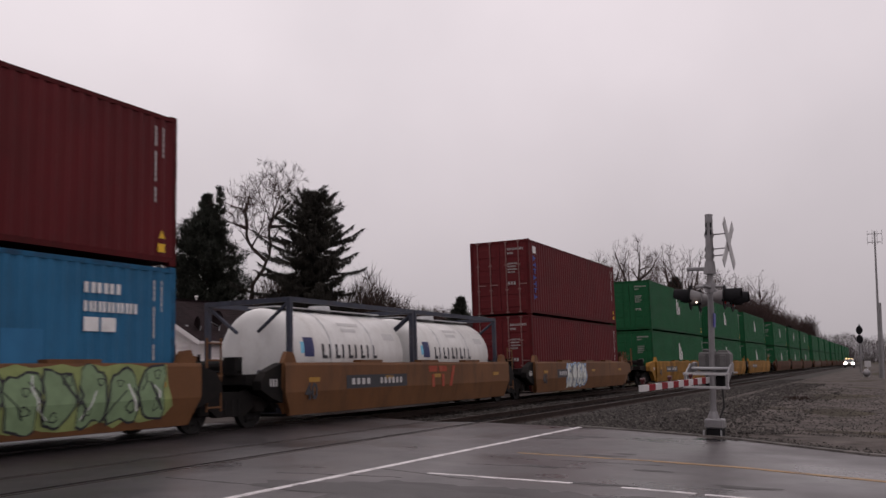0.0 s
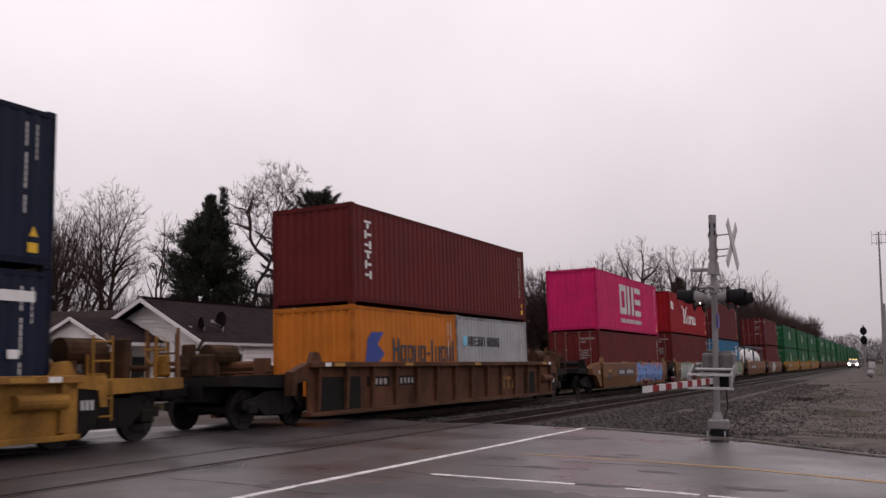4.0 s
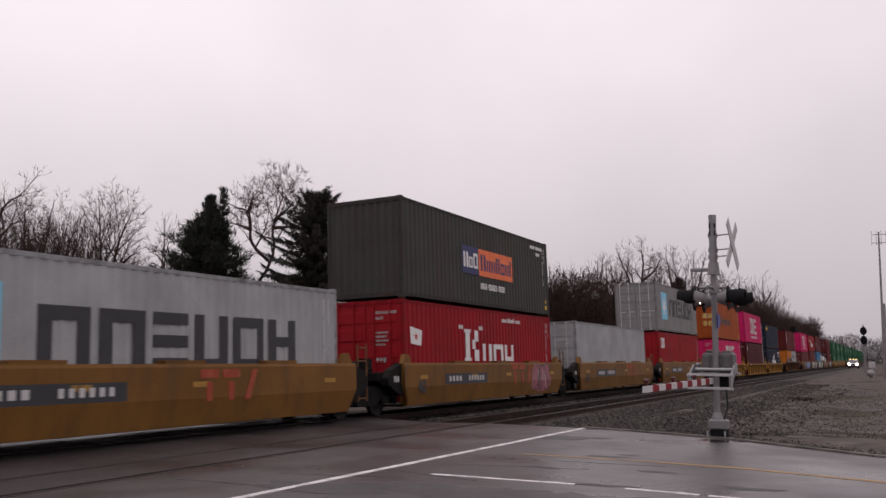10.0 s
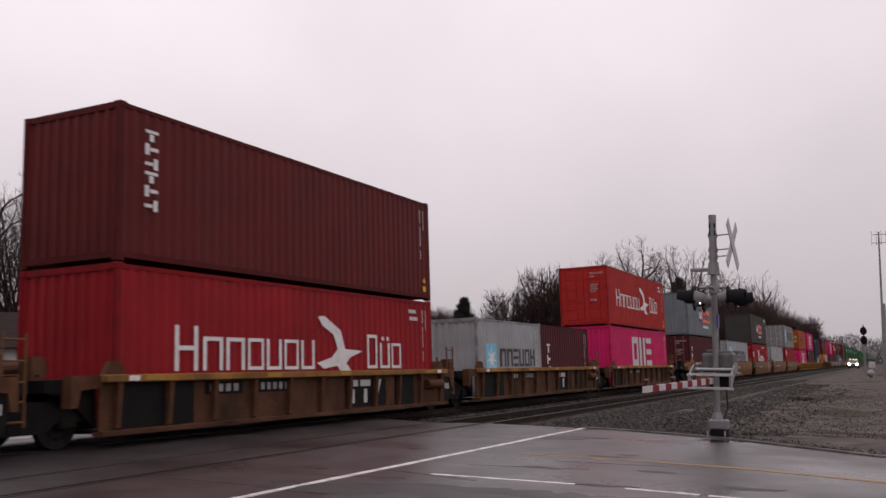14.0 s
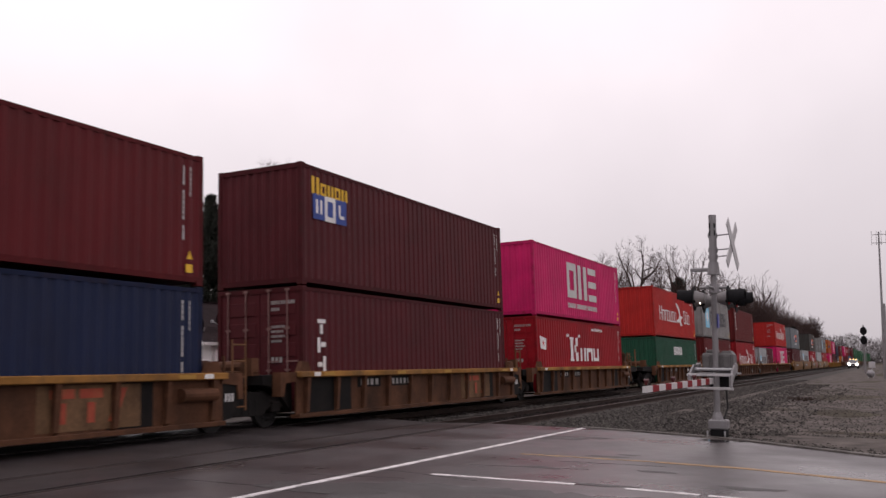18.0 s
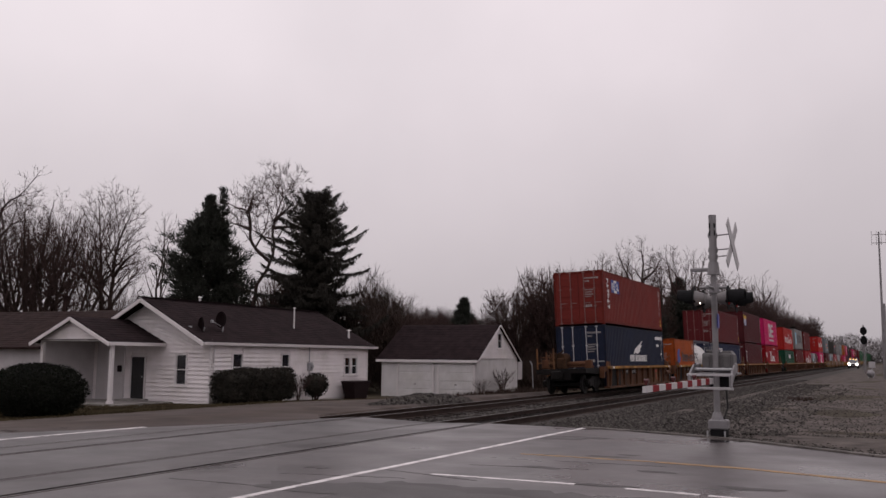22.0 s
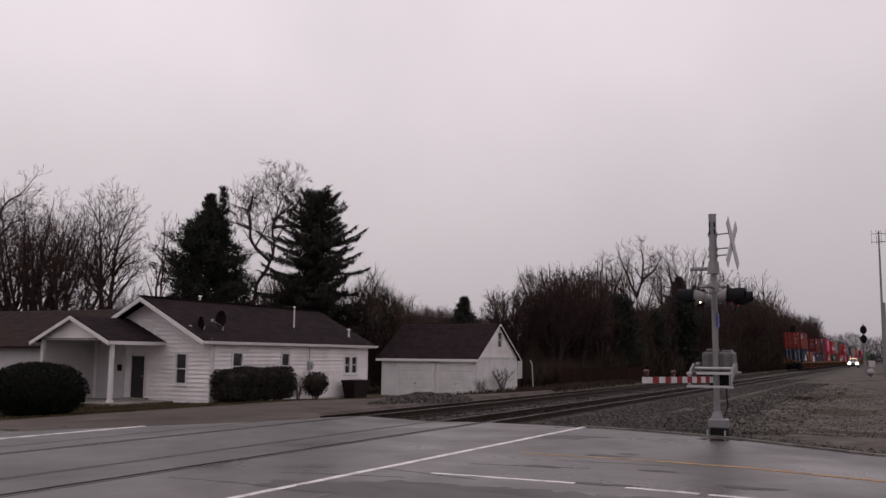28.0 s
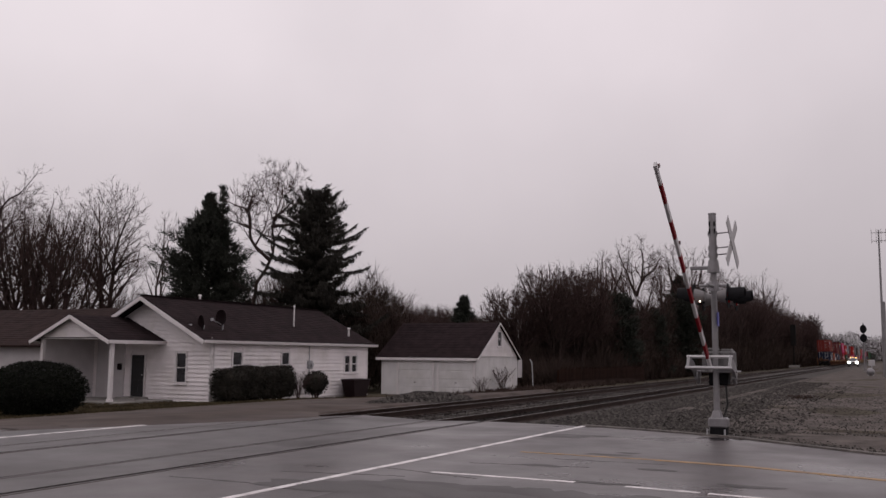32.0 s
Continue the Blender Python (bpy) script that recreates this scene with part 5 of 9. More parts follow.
def truck(car, y):
    bol = part("truck", cached(("truck_bolster",), lambda bm: box(bm, -1.0, -0.22, 0.35, 1.0, 0.22, 0.75, bevel=0.04), BLACKSTEEL), None, car, "black two-axle truck", m=pose(0, y, 0))
    fm = cached(("side_frame",), frame_shape, BLACKSTEEL)
    wm = cached(("wheel",), wheel_shape, WHEEL)
    for s in (-1, 1):
        part("side_frame", fm, None, bol, m=pose(s * 0.98, 0, 0, 0, 0, 0 if s > 0 else 180))
        for yy in (-0.9, 0.9):
            part("wheel", wm, None, bol, m=pose(s * 0.76, yy, 0.42, 0, 0, 0 if s > 0 else 180))
    for yy in (-0.9, 0.9):
        part("axle", cached(("axle",), lambda bm: rod(bm, (-0.8, 0, 0), (0.8, 0, 0), 0.08), WHEEL), None, bol, m=pose(0, yy, 0.42))


def smooth_side(bm, half):
    pts = [(1.3, 1.37), (1.45, 1.36), (1.47, 1.3), (1.47, 0.72), (1.36, 0.22), (1.2, 0.2), (1.2, 0.26), (1.28, 0.5), (1.36, 0.76)]
    n = len(pts)
    ends = []
    for y, cut in ((-half, 0.12), (-half + 0.25, 0), (half - 0.25, 0), (half, 0.12)):
        ends.append([bm.verts.new((x, y + (0.35 * (1 if y < 0 else -1) if z < 0.5 and cut else 0), z)) for x, z in pts])
    fs = [bm.faces.new(ends[0]), bm.faces.new(ends[-1][::-1])]
    for a, b in zip(ends, ends[1:]):
        for i in range(n):
            fs.append(bm.faces.new((a[i], b[i], b[(i + 1) % n], a[(i + 1) % n])))
    bmesh.ops.recalc_face_normals(bm, faces=fs)


def car_unit(kind, color, u_mid, half=6.55, reach=7.85, front_end=False, rear_end=False, label="", near=True):
    """One unit of a well car: kind smooth or ribbed, centre at u_mid; its ends with trucks."""
    ob = thing("well_car", label, "well car", "well cars of the train")
    m = MATS[color]
    cn = color
    rim = 1.4 if half > 7 else 1.19      # top of the side
    for s in (1, -1):
        flip = pose(0, 0, 0, 0, 0, 0 if s > 0 else 180)
        if kind == "smooth":
            part("side_sill", cached(("smooth_side", half, cn), lambda bm: smooth_side(bm, half), m), None, ob, m=flip)
        else:
            part("top_chord", cached(("top_chord", half, cn), lambda bm: box(bm, 1.3, -half, rim - 0.13, 1.5, half, rim, bevel=0.015), EDGEYELLOW if near and half < 7 else m), None, ob, m=flip)
            part("side_sheet", cached(("side_sheet", half, cn), lambda bm: box(bm, 1.3, -half, 0.24, 1.345, half, rim - 0.13), m), None, ob, m=flip)
            part("bottom_chord", cached(("bottom_chord", half, cn), lambda bm: box(bm, 1.18, -half, 0.17, 1.44, half, 0.26, bevel=0.01), m), None, ob, m=flip)
            n = 11 if half < 7 else 14
            if cn == "rusty_brown_car_paint" and near:
                for a, b in ((-half + 0.42, -half + 2.3), (half - 3.0, half - 1.9)):
                    part("sooty_panel", cached(("sooty", half, a), lambda bm: box(bm, 1.343, a, 0.27, 1.3465, b, 1.05), BLACKSTEEL), None, ob, "panel blackened by soot", m=flip)
            for i in range(n if s > 0 or near else 0):
                y = -half + 0.35 + i * (2 * half - 0.7) / (n - 1)
                part("rib", cached(("rib", cn, rim), lambda bm: prism(bm, [(1.345, rim - 0.13), (1.47, rim - 0.13), (1.47, rim - 0.24), (1.42, 0.3), (1.345, 0.26)], 0.11, "y", -0.055), m), None, ob, m=flip @ pose(0, y * s, 0))
    part("floor_beams", cached(("floor_beams", half), lambda bm: [box(bm, -1.25, y - 0.25, 0.2, 1.25, y + 0.25, 0.255) for y in (-half + 0.5, -2, 2, half - 0.5)], BLACKSTEEL), None, ob)
    for s, endcar in ((1, front_end), (-1, rear_end)):
        turn = pose(0, 0, 0, 0, 0, 0 if s > 0 else 180)
        ext = reach - 0.35 + (1.75 if endcar else 0)
        mm = m if kind == "ribbed" and color == "yellow_car_paint" else MATS["grimy_black_steel"]
        def deck(bm):
            prism(bm, [(half - 0.1, 1.14), (ext, 1.12), (ext, 0.92), (half + 0.5, 0.84), (half - 0.1, 0.3)], 2.3, "x", -1.15)
        part("end_platform", cached(("end_platform", half, ext, mm.name), deck, mm), None, ob, "grimy end platform", m=turn)
        top = 1.37 if kind == "smooth" else rim - 0.01
        for q in (-1, 1):
            def wing(bm):
                prism(bm, [(half - 0.05, top), (half + 0.6, 1.18), (half + 0.62, 0.66), (half + 0.48, 0.66), (half + 0.42, 0.94), (half - 0.05, 0.98)] if kind == "ribbed" else
                      [(half - 0.05, top), (half + 1.2, 1.27), (half + 1.32, 1.1), (half + 1.32, 0.84), (half + 0.8, 0.8), (half + 0.4, 0.5), (half + 0.2, 0.3), (half - 0.05, 0.3)] if endcar else
                      [(half - 0.05, top), (half + 0.55, 1.18), (half + 0.72, 0.98), (half + 0.72, 0.8), (half + 0.35, 0.62), (half - 0.05, 0.5)], 0.22, "x", q * 1.26 - 0.11)
            part("end_bracket", cached(("wing", half, cn, kind, q, endcar), wing, m if kind == "ribbed" or endcar else MATS["grimy_black_steel"]), None, ob, m=turn)
            def ear(bm):
                prism(bm, [(half - 0.55, top - 0.01), (half - 0.42, top + 0.22), (half - 0.2, top + 0.24), (half - 0.05, top - 0.01)], 0.12, "x", q * 1.33 - 0.06)
            part("container_guide", cached(("ear", half, cn, kind, q), ear, m), None, ob, m=turn)
        if near and kind == "ribbed":
            part("end_panel", cached(("end_panel", half), lambda bm: prism(bm, [(half - 0.02, 1.0), (half + 0.46, 0.95), (half + 0.46, 0.5), (half + 0.3, 0.3), (half - 0.02, 0.24)], 0.05, "x", 1.29), BLACKSTEEL), None, ob, "grimy black end panel", m=turn)
            if s > 0:
                marks(ob, GREYMARK, [(half + 0.08 + i * 0.1, 0.62, half + 0.14 + i * 0.1, 0.78) for i in range(3)], name="end_figure", x=1.341, t=0.004)
                part("air_reservoir", cached(("air_reservoir", half, cn), lambda bm: rod(bm, (1.4, half - 1.25, 0.78), (1.4, half - 0.3, 0.78), 0.13, seg=14), m), None, ob, "tan air reservoir")
        if near and kind == "smooth":
            part("end_panel", cached(("end_panel_s", half), lambda bm: box(bm, 1.2, half + 0.02, 0.55, 1.26, half + 0.5, 1.16, bevel=0.01), BLACKSTEEL), None, ob, m=turn)
            if s < 0:
                marks(ob, GREYMARK, [(-half - 0.42 + i * 0.1, 0.86, -half - 0.36 + i * 0.1, 1.02) for i in range(3)], name="end_figure", x=1.372, t=0.004)
        if near:
            def ladder(bm):
                for q in (0.0, 0.42):
                    rod(bm, (1.3, half + 0.35 + q, 0.42), (1.3, half + 0.35 + q, 1.85), 0.022, seg=6)
                for z in (0.5, 0.8, 1.1, 1.42, 1.75):
                    rod(bm, (1.3, half + 0.35, z), (1.3, half + 0.77, z), 0.018, seg=6)
            part("ladder", cached(("ladder", half, mm.name), ladder, m), None, ob, m=turn)
            def rigging(bm):
                rod(bm, (-0.55, half + 0.5, 1.32), (0.55, half + 0.5, 1.32), 0.14, seg=12)
                box(bm, -0.9, half + 0.75, 1.12, -0.6, half + 1.0, 1.5)
                rod(bm, (0.8, half + 0.7, 1.12), (0.8, half + 0.7, 1.55), 0.03, seg=6)
                rod(bm, (-1.0, half + 0.9, 1.2), (1.0, half + 0.9, 1.2), 0.025, seg=6)
            part("brake_rigging", cached(("rigging", half, cn), rigging, m if kind == "ribbed" else MATS["grimy_black_steel"]), None, ob, m=turn)
        part("centre_sill", cached(("centre_sill", half, ext), lambda bm: prism(bm, [(half - 0.3, 0.3), (half - 0.3, 1.05), (ext, 1.0), (ext, 0.62), (half + 0.6, 0.5)], 0.9, "x", -0.45), BLACKSTEEL), None, ob, m=turn)
        if endcar and near:
            part("air_tank", cached(("air_tank", half), lambda bm: [rod(bm, (0.5, half + 0.35, 1.62), (0.5, half + 1.25, 1.62), 0.23, seg=14), box(bm, 0.35, half + 0.5, 1.12, 0.65, half + 0.62, 1.5), box(bm, 0.35, half + 1.0, 1.12, 0.65, half + 1.12, 1.5)], MATS["rusty_gear"]), None, ob, "rusty brown air tank on the end platform", m=turn)
            part("valve_gear", cached(("valve_gear", half), lambda bm: [box(bm, 0.1, half + 1.4, 1.12, 0.5, half + 1.75, 1.62, bevel=0.04), box(bm, 0.55, half + 1.5, 1.12, 0.85, half + 1.7, 1.85, bevel=0.03), rod(bm, (0.7, half + 1.3, 1.75), (0.1, half + 1.8, 1.95), 0.035, seg=6),
                                                                                   rod(bm, (0.2, half + 1.35, 1.3), (1.0, half + 1.9, 1.3), 0.05, seg=8)], MATS["rusty_gear"]), None, ob, m=turn)
            for x in (0.35, 1.12):
                part("stanchion", cached(("stanchion", half, ext, x), lambda bm: rod(bm, (x, ext - 0.12, 0.95), (x, ext - 0.12, 2.05), 0.035, seg=6), m), None, ob, m=turn)
            part("handrail", cached(("handrail", half, ext), lambda bm: rod(bm, (0.3, ext - 0.12, 1.4), (1.15, ext - 0.12, 1.4), 0.022, seg=6), m), None, ob, m=turn)
        if endcar:
            def coupler(bm):
                box(bm, -0.12, ext, 0.72, 0.12, ext + 0.55, 0.98, bevel=0.03)
                box(bm, -0.22, ext + 0.5, 0.66, 0.22, ext + 0.78, 1.04, bevel=0.05)
            part("coupler", cached(("coupler", half, ext), coupler, BLACKSTEEL), None, ob, m=turn)
            def brakewheel(bm):
                bmesh.ops.create_cone(bm, cap_ends=False, segments=18, radius1=0.28, radius2=0.28, depth=0.04, matrix=Matrix.Translation((0.75, ext - 0.3, 1.65)) @ Euler((radians(90), 0, 0)).to_matrix().to_4x4())
                rod(bm, (0.75, ext - 0.3, 1.1), (0.75, ext - 0.3, 1.9), 0.035, seg=6)
                rod(bm, (0.49, ext - 0.3, 1.65), (1.01, ext - 0.3, 1.65), 0.02, seg=6)
                box(bm, 0.6, ext - 0.25, 1.15, 0.9, ext - 0.05, 1.55, bevel=0.03)
            part("hand_brake", cached(("brakewheel", half, ext, cn), brakewheel, m), None, ob, m=turn)
            truck(ob, s * (reach - 0.35))
        elif s < 0:
            truck(ob, -reach)
    if near:
        marks(ob, DARKMARK if kind == "smooth" else BLACKSTEEL, [(-half + 2.5, 0.74, -half + 5.6, 1.06)] if kind == "smooth" else [(-half + 2.6, 0.78, -half + 3.75, 1.03), (-half + 4.05, 0.78, -half + 5.5, 1.03)], name="number_plate", label="dark plate with small pale bars", x=1.472 if kind == "smooth" else 1.347, t=0.004)
        marks(ob, GREYMARK if kind == "smooth" else MATS["faint_marking"], [(-half + 2.75 + i * 0.24, 0.83, -half + 2.89 + i * 0.24, 0.98) for i in range(4)] + [(-half + 4.15 + i * 0.21, 0.83, -half + 4.26 + i * 0.21, 0.98) for i in range(6)], name="number_bar",
              x=1.477 if kind == "smooth" else 1.352, t=0.003)
        xx = 1.472 if kind == "smooth" else 1.5
        zz = (0.93, 1.03) if kind == "smooth" else (rim - 0.105, rim - 0.025)
        marks(ob, DULLYELLOW, [(y, zz[0], y + 0.45, zz[1]) for y in (-half + 0.9, -half + 4.4, 0.7, half - 1.4)], name="reflector", label="yellow reflective strips", x=xx, t=0.004)
        if kind == "ribbed":
            marks(ob, WHITEMARK, [(-half + 0.5, rim - 0.11, -half + 0.75, rim - 0.02), (half - 0.7, rim - 0.11, half - 0.45, rim - 0.02)], name="reflector", label="white sill patches", x=1.501, t=0.004)
        if kind == "smooth":
            marks(ob, m, [(y, 1.36, y + 1.1, 1.43) for y in (-3.3, 0.0, 3.0)], name="cover_plate", x=1.22, t=0.22)
        if kind == "smooth":
            written(ob, "40", -half + 0.75, 0.55, 0.5, DARKMARK, 1.474)
    ride(ob, u_mid, 0.0)
    return ob


def ttx(ob, y, x, material, s=0.6, z=0.66):
    """Three worn plain shapes where the car's initials stand."""
    for k in (0, 1):
        marks(ob, material, [(y + k * s * 1.08, z + s * 0.72, y + k * s * 1.08 + s * 0.88, z + s), (y + k * s * 1.08 + s * 0.3, z, y + k * s * 1.08 + s * 0.58, z + s * 0.6)], name="side_initial", label="worn painted block", x=x, t=0.005)
    polys(ob, material, [[(y + s * 2.2, z), (y + s * 2.5, z), (y + s * 2.95, z + s), (y + s * 2.65, z + s)]], name="side_initial", label="worn slanted block", x=x, t=0.005)


def written(ob, text, y, z, size, material, x):
    """Raised characters in the built-in font on the near side."""
    cu = bpy.data.curves.new("figures", "FONT")
    cu.body, cu.size, cu.extrude, cu.offset = text, size, 0.003, 0.012
    tmp = bpy.data.objects.new("figures", cu)
    me = bpy.data.meshes.new_from_object(tmp)
    bpy.data.objects.remove(tmp)
    me.materials.clear()
    me.materials.append(material)
    part("painted_number", me, None, ob, "painted figures", m=Matrix(((0, 0, 1, x), (1, 0, 0, y), (0, 1, 0, z), (0, 0, 0, 1))))


GRAF = {k: mat("spray_" + k, c, rough=0.6, var=0.15, scale=4, dirt=tuple(v * 0.6 for v in c), dirt_amt=0.5, dirt_scale=3) for k, c in
        {"aqua": (0.26, 0.38, 0.38), "mint": (0.19, 0.28, 0.15), "pink": (0.5, 0.25, 0.28), "blue": (0.12, 0.25, 0.55), "white": (0.6, 0.62, 0.58), "lime": (0.24, 0.29, 0.1),
         "black": (0.02, 0.02, 0.025), "rose": (0.34, 0.12, 0.15), "salmon": (0.42, 0.17, 0.12), "pale": (0.34, 0.37, 0.33), "slate": (0.05, 0.065, 0.085), "lilac": (0.36, 0.17, 0.26), "navy": (0.03, 0.06, 0.18), "sky": (0.3, 0.42, 0.6)}.items()}


def graffiti(ob, y0, y1, n, fill, edge, shade, seed, x=1.474, z0=0.73, z1=1.36, second=None):
    """A sprayed band: an uneven background, overlapping tall shapes with thin dark outlines, patches of a second colour and highlight strokes. It follows the side down over its crease."""
    rng = random.Random(seed)
    w = (y1 - y0) / n
    low = 0.27
    second = second or shade

    def on_side(pts, material, lift, name, label=""):
        """A flat shape in (along, height), bent over the crease of the side."""
        bm = newbm()
        up = [(u, v) for u, v in pts]
        vs = [bm.verts.new((x + lift if v >= 0.72 else x + lift - (0.72 - v) * 0.22, u, v)) for u, v in up]
        bm.faces.new(vs)
        bmesh.ops.bisect_plane(bm, geom=bm.verts[:] + bm.edges[:] + bm.faces[:], plane_co=(0, 0, 0.72), plane_no=(0, 0, 1))
        for v in bm.verts:
            v.co.x = x + lift - max(0, 0.72 - v.co.z) * 0.22
        bmesh.ops.triangulate(bm, faces=bm.faces[:])
        bmesh.ops.recalc_face_normals(bm, faces=bm.faces[:])
        if sum(f.normal.x for f in bm.faces) < 0:
            bmesh.ops.reverse_faces(bm, faces=bm.faces[:])
        part(name, bm, material, ob, label)

    def blob(cy, cz, ry, rz, wob, k=22, ph=0.0, sq=0.7):
        out = []
        for j in range(k):
            a = 2 * math.pi * j / k
            r = (1 / max(abs(math.cos(a)), abs(math.sin(a)))) ** sq * (1 + wob * math.sin(3 * a + ph) + wob * 0.6 * math.sin(5 * a + 2.3 * ph))
            out.append((cy + r * math.cos(a) * ry, min(z1, max(low, cz + r * math.sin(a) * rz))))
        return out

    base = [(y0 + (y1 - y0) * i / 14 , z1 - rng.uniform(0, 0.12)) for i in range(15)] + [(y1 + rng.uniform(0, 0.2), 1.0), (y1 + rng.uniform(0, 0.3), 0.6)]
    base += [(y1 - (y1 - y0) * i / 14, low + rng.uniform(0, 0.16)) for i in range(15)] + [(y0 - rng.uniform(0, 0.3), 0.6), (y0 - rng.uniform(0, 0.2), 1.0)]
    on_side(base, shade, 0.0, "sprayed_background", "sprayed graffiti background")
    mid_z, hz = (low + z1) / 2, (z1 - low) / 2
    for i in range(n):
        cy, ph = y0 + (i + 0.5) * w, rng.uniform(0, 6)
        ry, rz = w * rng.uniform(0.46, 0.56), hz * rng.uniform(0.78, 0.92)
        cz = mid_z + rng.uniform(-0.05, 0.05)
        lift = 0.003 + 0.0016 * (i % 3)
        on_side(blob(cy, cz, ry, rz, 0.12, ph=ph), edge, lift, "sprayed_outline")
        on_side(blob(cy + rng.uniform(-0.02, 0.02), cz, ry - 0.035, rz - 0.04, 0.12, ph=ph), fill, lift + 0.0008, "sprayed_fill", "sprayed graffiti shape")
        # notches, inner patches and strokes
        for k in range(2):
            py, pz = cy + rng.uniform(-0.25, 0.25) * w, cz + (0.24 if k else -0.22) + rng.uniform(-0.08, 0.08)
            q = blob(py, pz, w * rng.uniform(0.08, 0.16), rng.uniform(0.06, 0.13), 0.2, k=12, ph=rng.uniform(0, 6), sq=0.3)
            on_side(q, edge, 0.0085, "sprayed_outline")
            on_side([(py + (u - py) * 0.72, pz + (v - pz) * 0.72) for u, v in q], second, 0.0095, "sprayed_patch")
        for k in range(3):
            a, ln, q = rng.uniform(-0.8, 0.8), rng.uniform(0.14, 0.34), rng.uniform(0.012, 0.026)
            sy, sz = cy + rng.uniform(-0.45, 0.45) * w, cz + rng.uniform(-0.22, 0.22)
            dy, dz = ln * math.sin(a), ln * math.cos(a)
            bend = rng.uniform(-0.09, 0.09)
            st = [(sy - dy - q, sz - dz), (sy - dy + q, sz - dz), (sy + bend + q * 1.3, sz), (sy + dy + q, sz + dz), (sy + dy - q, sz + dz), (sy + bend - q * 1.3, sz)]
            on_side([(u, min(z1, max(low, v))) for u, v in st], edge if k < 2 else GRAF["white"], 0.0105, "sprayed_stroke")


def ttx_patch(ob, y, material, ground, s=0.6):
    """A rectangle of old paint with three worn plain shapes on it."""
    marks(ob, ground, [(y - 0.12, 0.74, y + s * 3.05 + 0.05, 1.16)], name="paint_patch", label="patch of old paint", x=1.487, t=0.004)
    ttx(ob, y, 1.492, material, s=s * 0.92, z=0.755)


mid = lambda front: front - 6.096
LBL_S = "tan smooth-sided well car unit with graffiti"
# five-unit smooth cars at the head of the view
c = car_unit("smooth", "tan_car_paint", mid(45.0), front_end=True, label=LBL_S)
graffiti(c, -2.8, -0.2, 4, GRAF["white"], GRAF["black"], GRAF["sky"], 3)
stack(45.0, ("maroon", HC, "", "door"), ("maroon", HC, "cronos", "door"))
c = car_unit("smooth", "tan_car_paint", mid(29.2), label="tan smooth-sided well car unit with faded red lettering")
ttx(c, 0.4, 1.473, FADEDRED)
tank(17.1, "line")
tank(23.2, "line")
c = car_unit("smooth", "tan_car_paint", mid(13.39), label=LBL_S)
graffiti(c, -5.9, -0.5, 6, GRAF["aqua"], GRAF["slate"], GRAF["aqua"], 5, second=GRAF["salmon"])
graffiti(c, 1.5, 5.6, 6, GRAF["mint"], GRAF["black"], GRAF["lime"], 7, second=GRAF["mint"])
ttx_patch(c, -0.5, OCHRE, FADEDRED, s=0.56)
stack(13.39, ("blue", HC, "blue", "door"), ("maroon", HC, "triton", "door"))
c = car_unit("smooth", "tan_car_paint", mid(-2.2), label=LBL_S)
graffiti(c, -5.0, -0.8, 5, GRAF["pale"], GRAF["slate"], GRAF["mint"], 9, second=GRAF["white"])
graffiti(c, 1.4, 5.2, 6, GRAF["pale"], GRAF["slate"], GRAF["aqua"], 11, second=GRAF["pink"])
ttx_patch(c, -0.62, FADEDRED, OCHRE, s=0.56)
stack(-2.2, ("brown", HC, "", "door"), ("crimson", STD, "kline", "plain"))
c = car_unit("smooth", "tan_car_paint", mid(-17.95), rear_end=True, label=LBL_S)
graffiti(c, -0.4, 5.4, 5, GRAF["blue"], GRAF["black"], GRAF["lilac"], 13, second=GRAF["navy"])
stack(-17.95, ("brown", STD, "", "door"), ("pink", HC, "one", "plain"))
# a single long brown car
c = car_unit("ribbed", "rusty_brown_car_paint", mid(-39.55), half=8.3, reach=9.4, front_end=True, rear_end=True, label="rusty brown ribbed well car with long well")
ttx(c, 3.2, 1.352, MATS["yellow_sill_paint"], s=0.4, z=0.5)
twenty(-39.55 - 12.19, "brightorange", STD, "hapag20", "plain")
twenty(-39.55 - 6.07, "palegrey", STD, "line20", "plain")
ob = container("brown", 12.192, STD, -39.55 - 12.192, FLOOR + STD + GAP, "plain")
dress(ob, "triton", STD)
# yellow three-unit car
c = car_unit("ribbed", "yellow_car_paint", mid(-60.95), front_end=True, label="yellow ribbed well car unit with grimy panels")
stack(-60.95, ("navy", STD, "nyk", "door"), ("navy", STD, "seaco_top", "door"))
c = car_unit("ribbed", "yellow_car_paint", mid(-76.85), label="yellow ribbed well car unit with grimy panels")
stack(-76.85, ("wine", HC, "flabel", "door"), ("pink", HC, "one", "plain"))
c = car_unit("ribbed", "yellow_car_paint", mid(-92.7), rear_end=True, label="yellow ribbed well car unit with grimy panels")
stack(-92.7, ("magenta", HC, "one_low", "door"), ("orange", HC, "hapag", "door"))
# ochre five-unit smooth car
LBL_O = "ochre yellow smooth-sided well car unit, scuffed"
c = car_unit("smooth", "ochre_car_paint", mid(-112.88), front_end=True, label=LBL_O)
stack(-112.88, ("red", HC, "cai", "plain"), ("grey", HC, "maersk", "door"))
c = car_unit("smooth", "ochre_car_paint", mid(-128.5), label=LBL_O)
ttx(c, 1.0, 1.473, FADEDRED)
stack(-128.5, ("palegrey", HC, "", "door"))
c = car_unit("smooth", "ochre_car_paint", mid(-144.0), label=LBL_O)
ttx(c, 1.2, 1.473, FADEDRED, s=0.66)
graffiti(c, 3.4, 5.0, 3, GRAF["rose"], GRAF["black"], GRAF["rose"], 15)
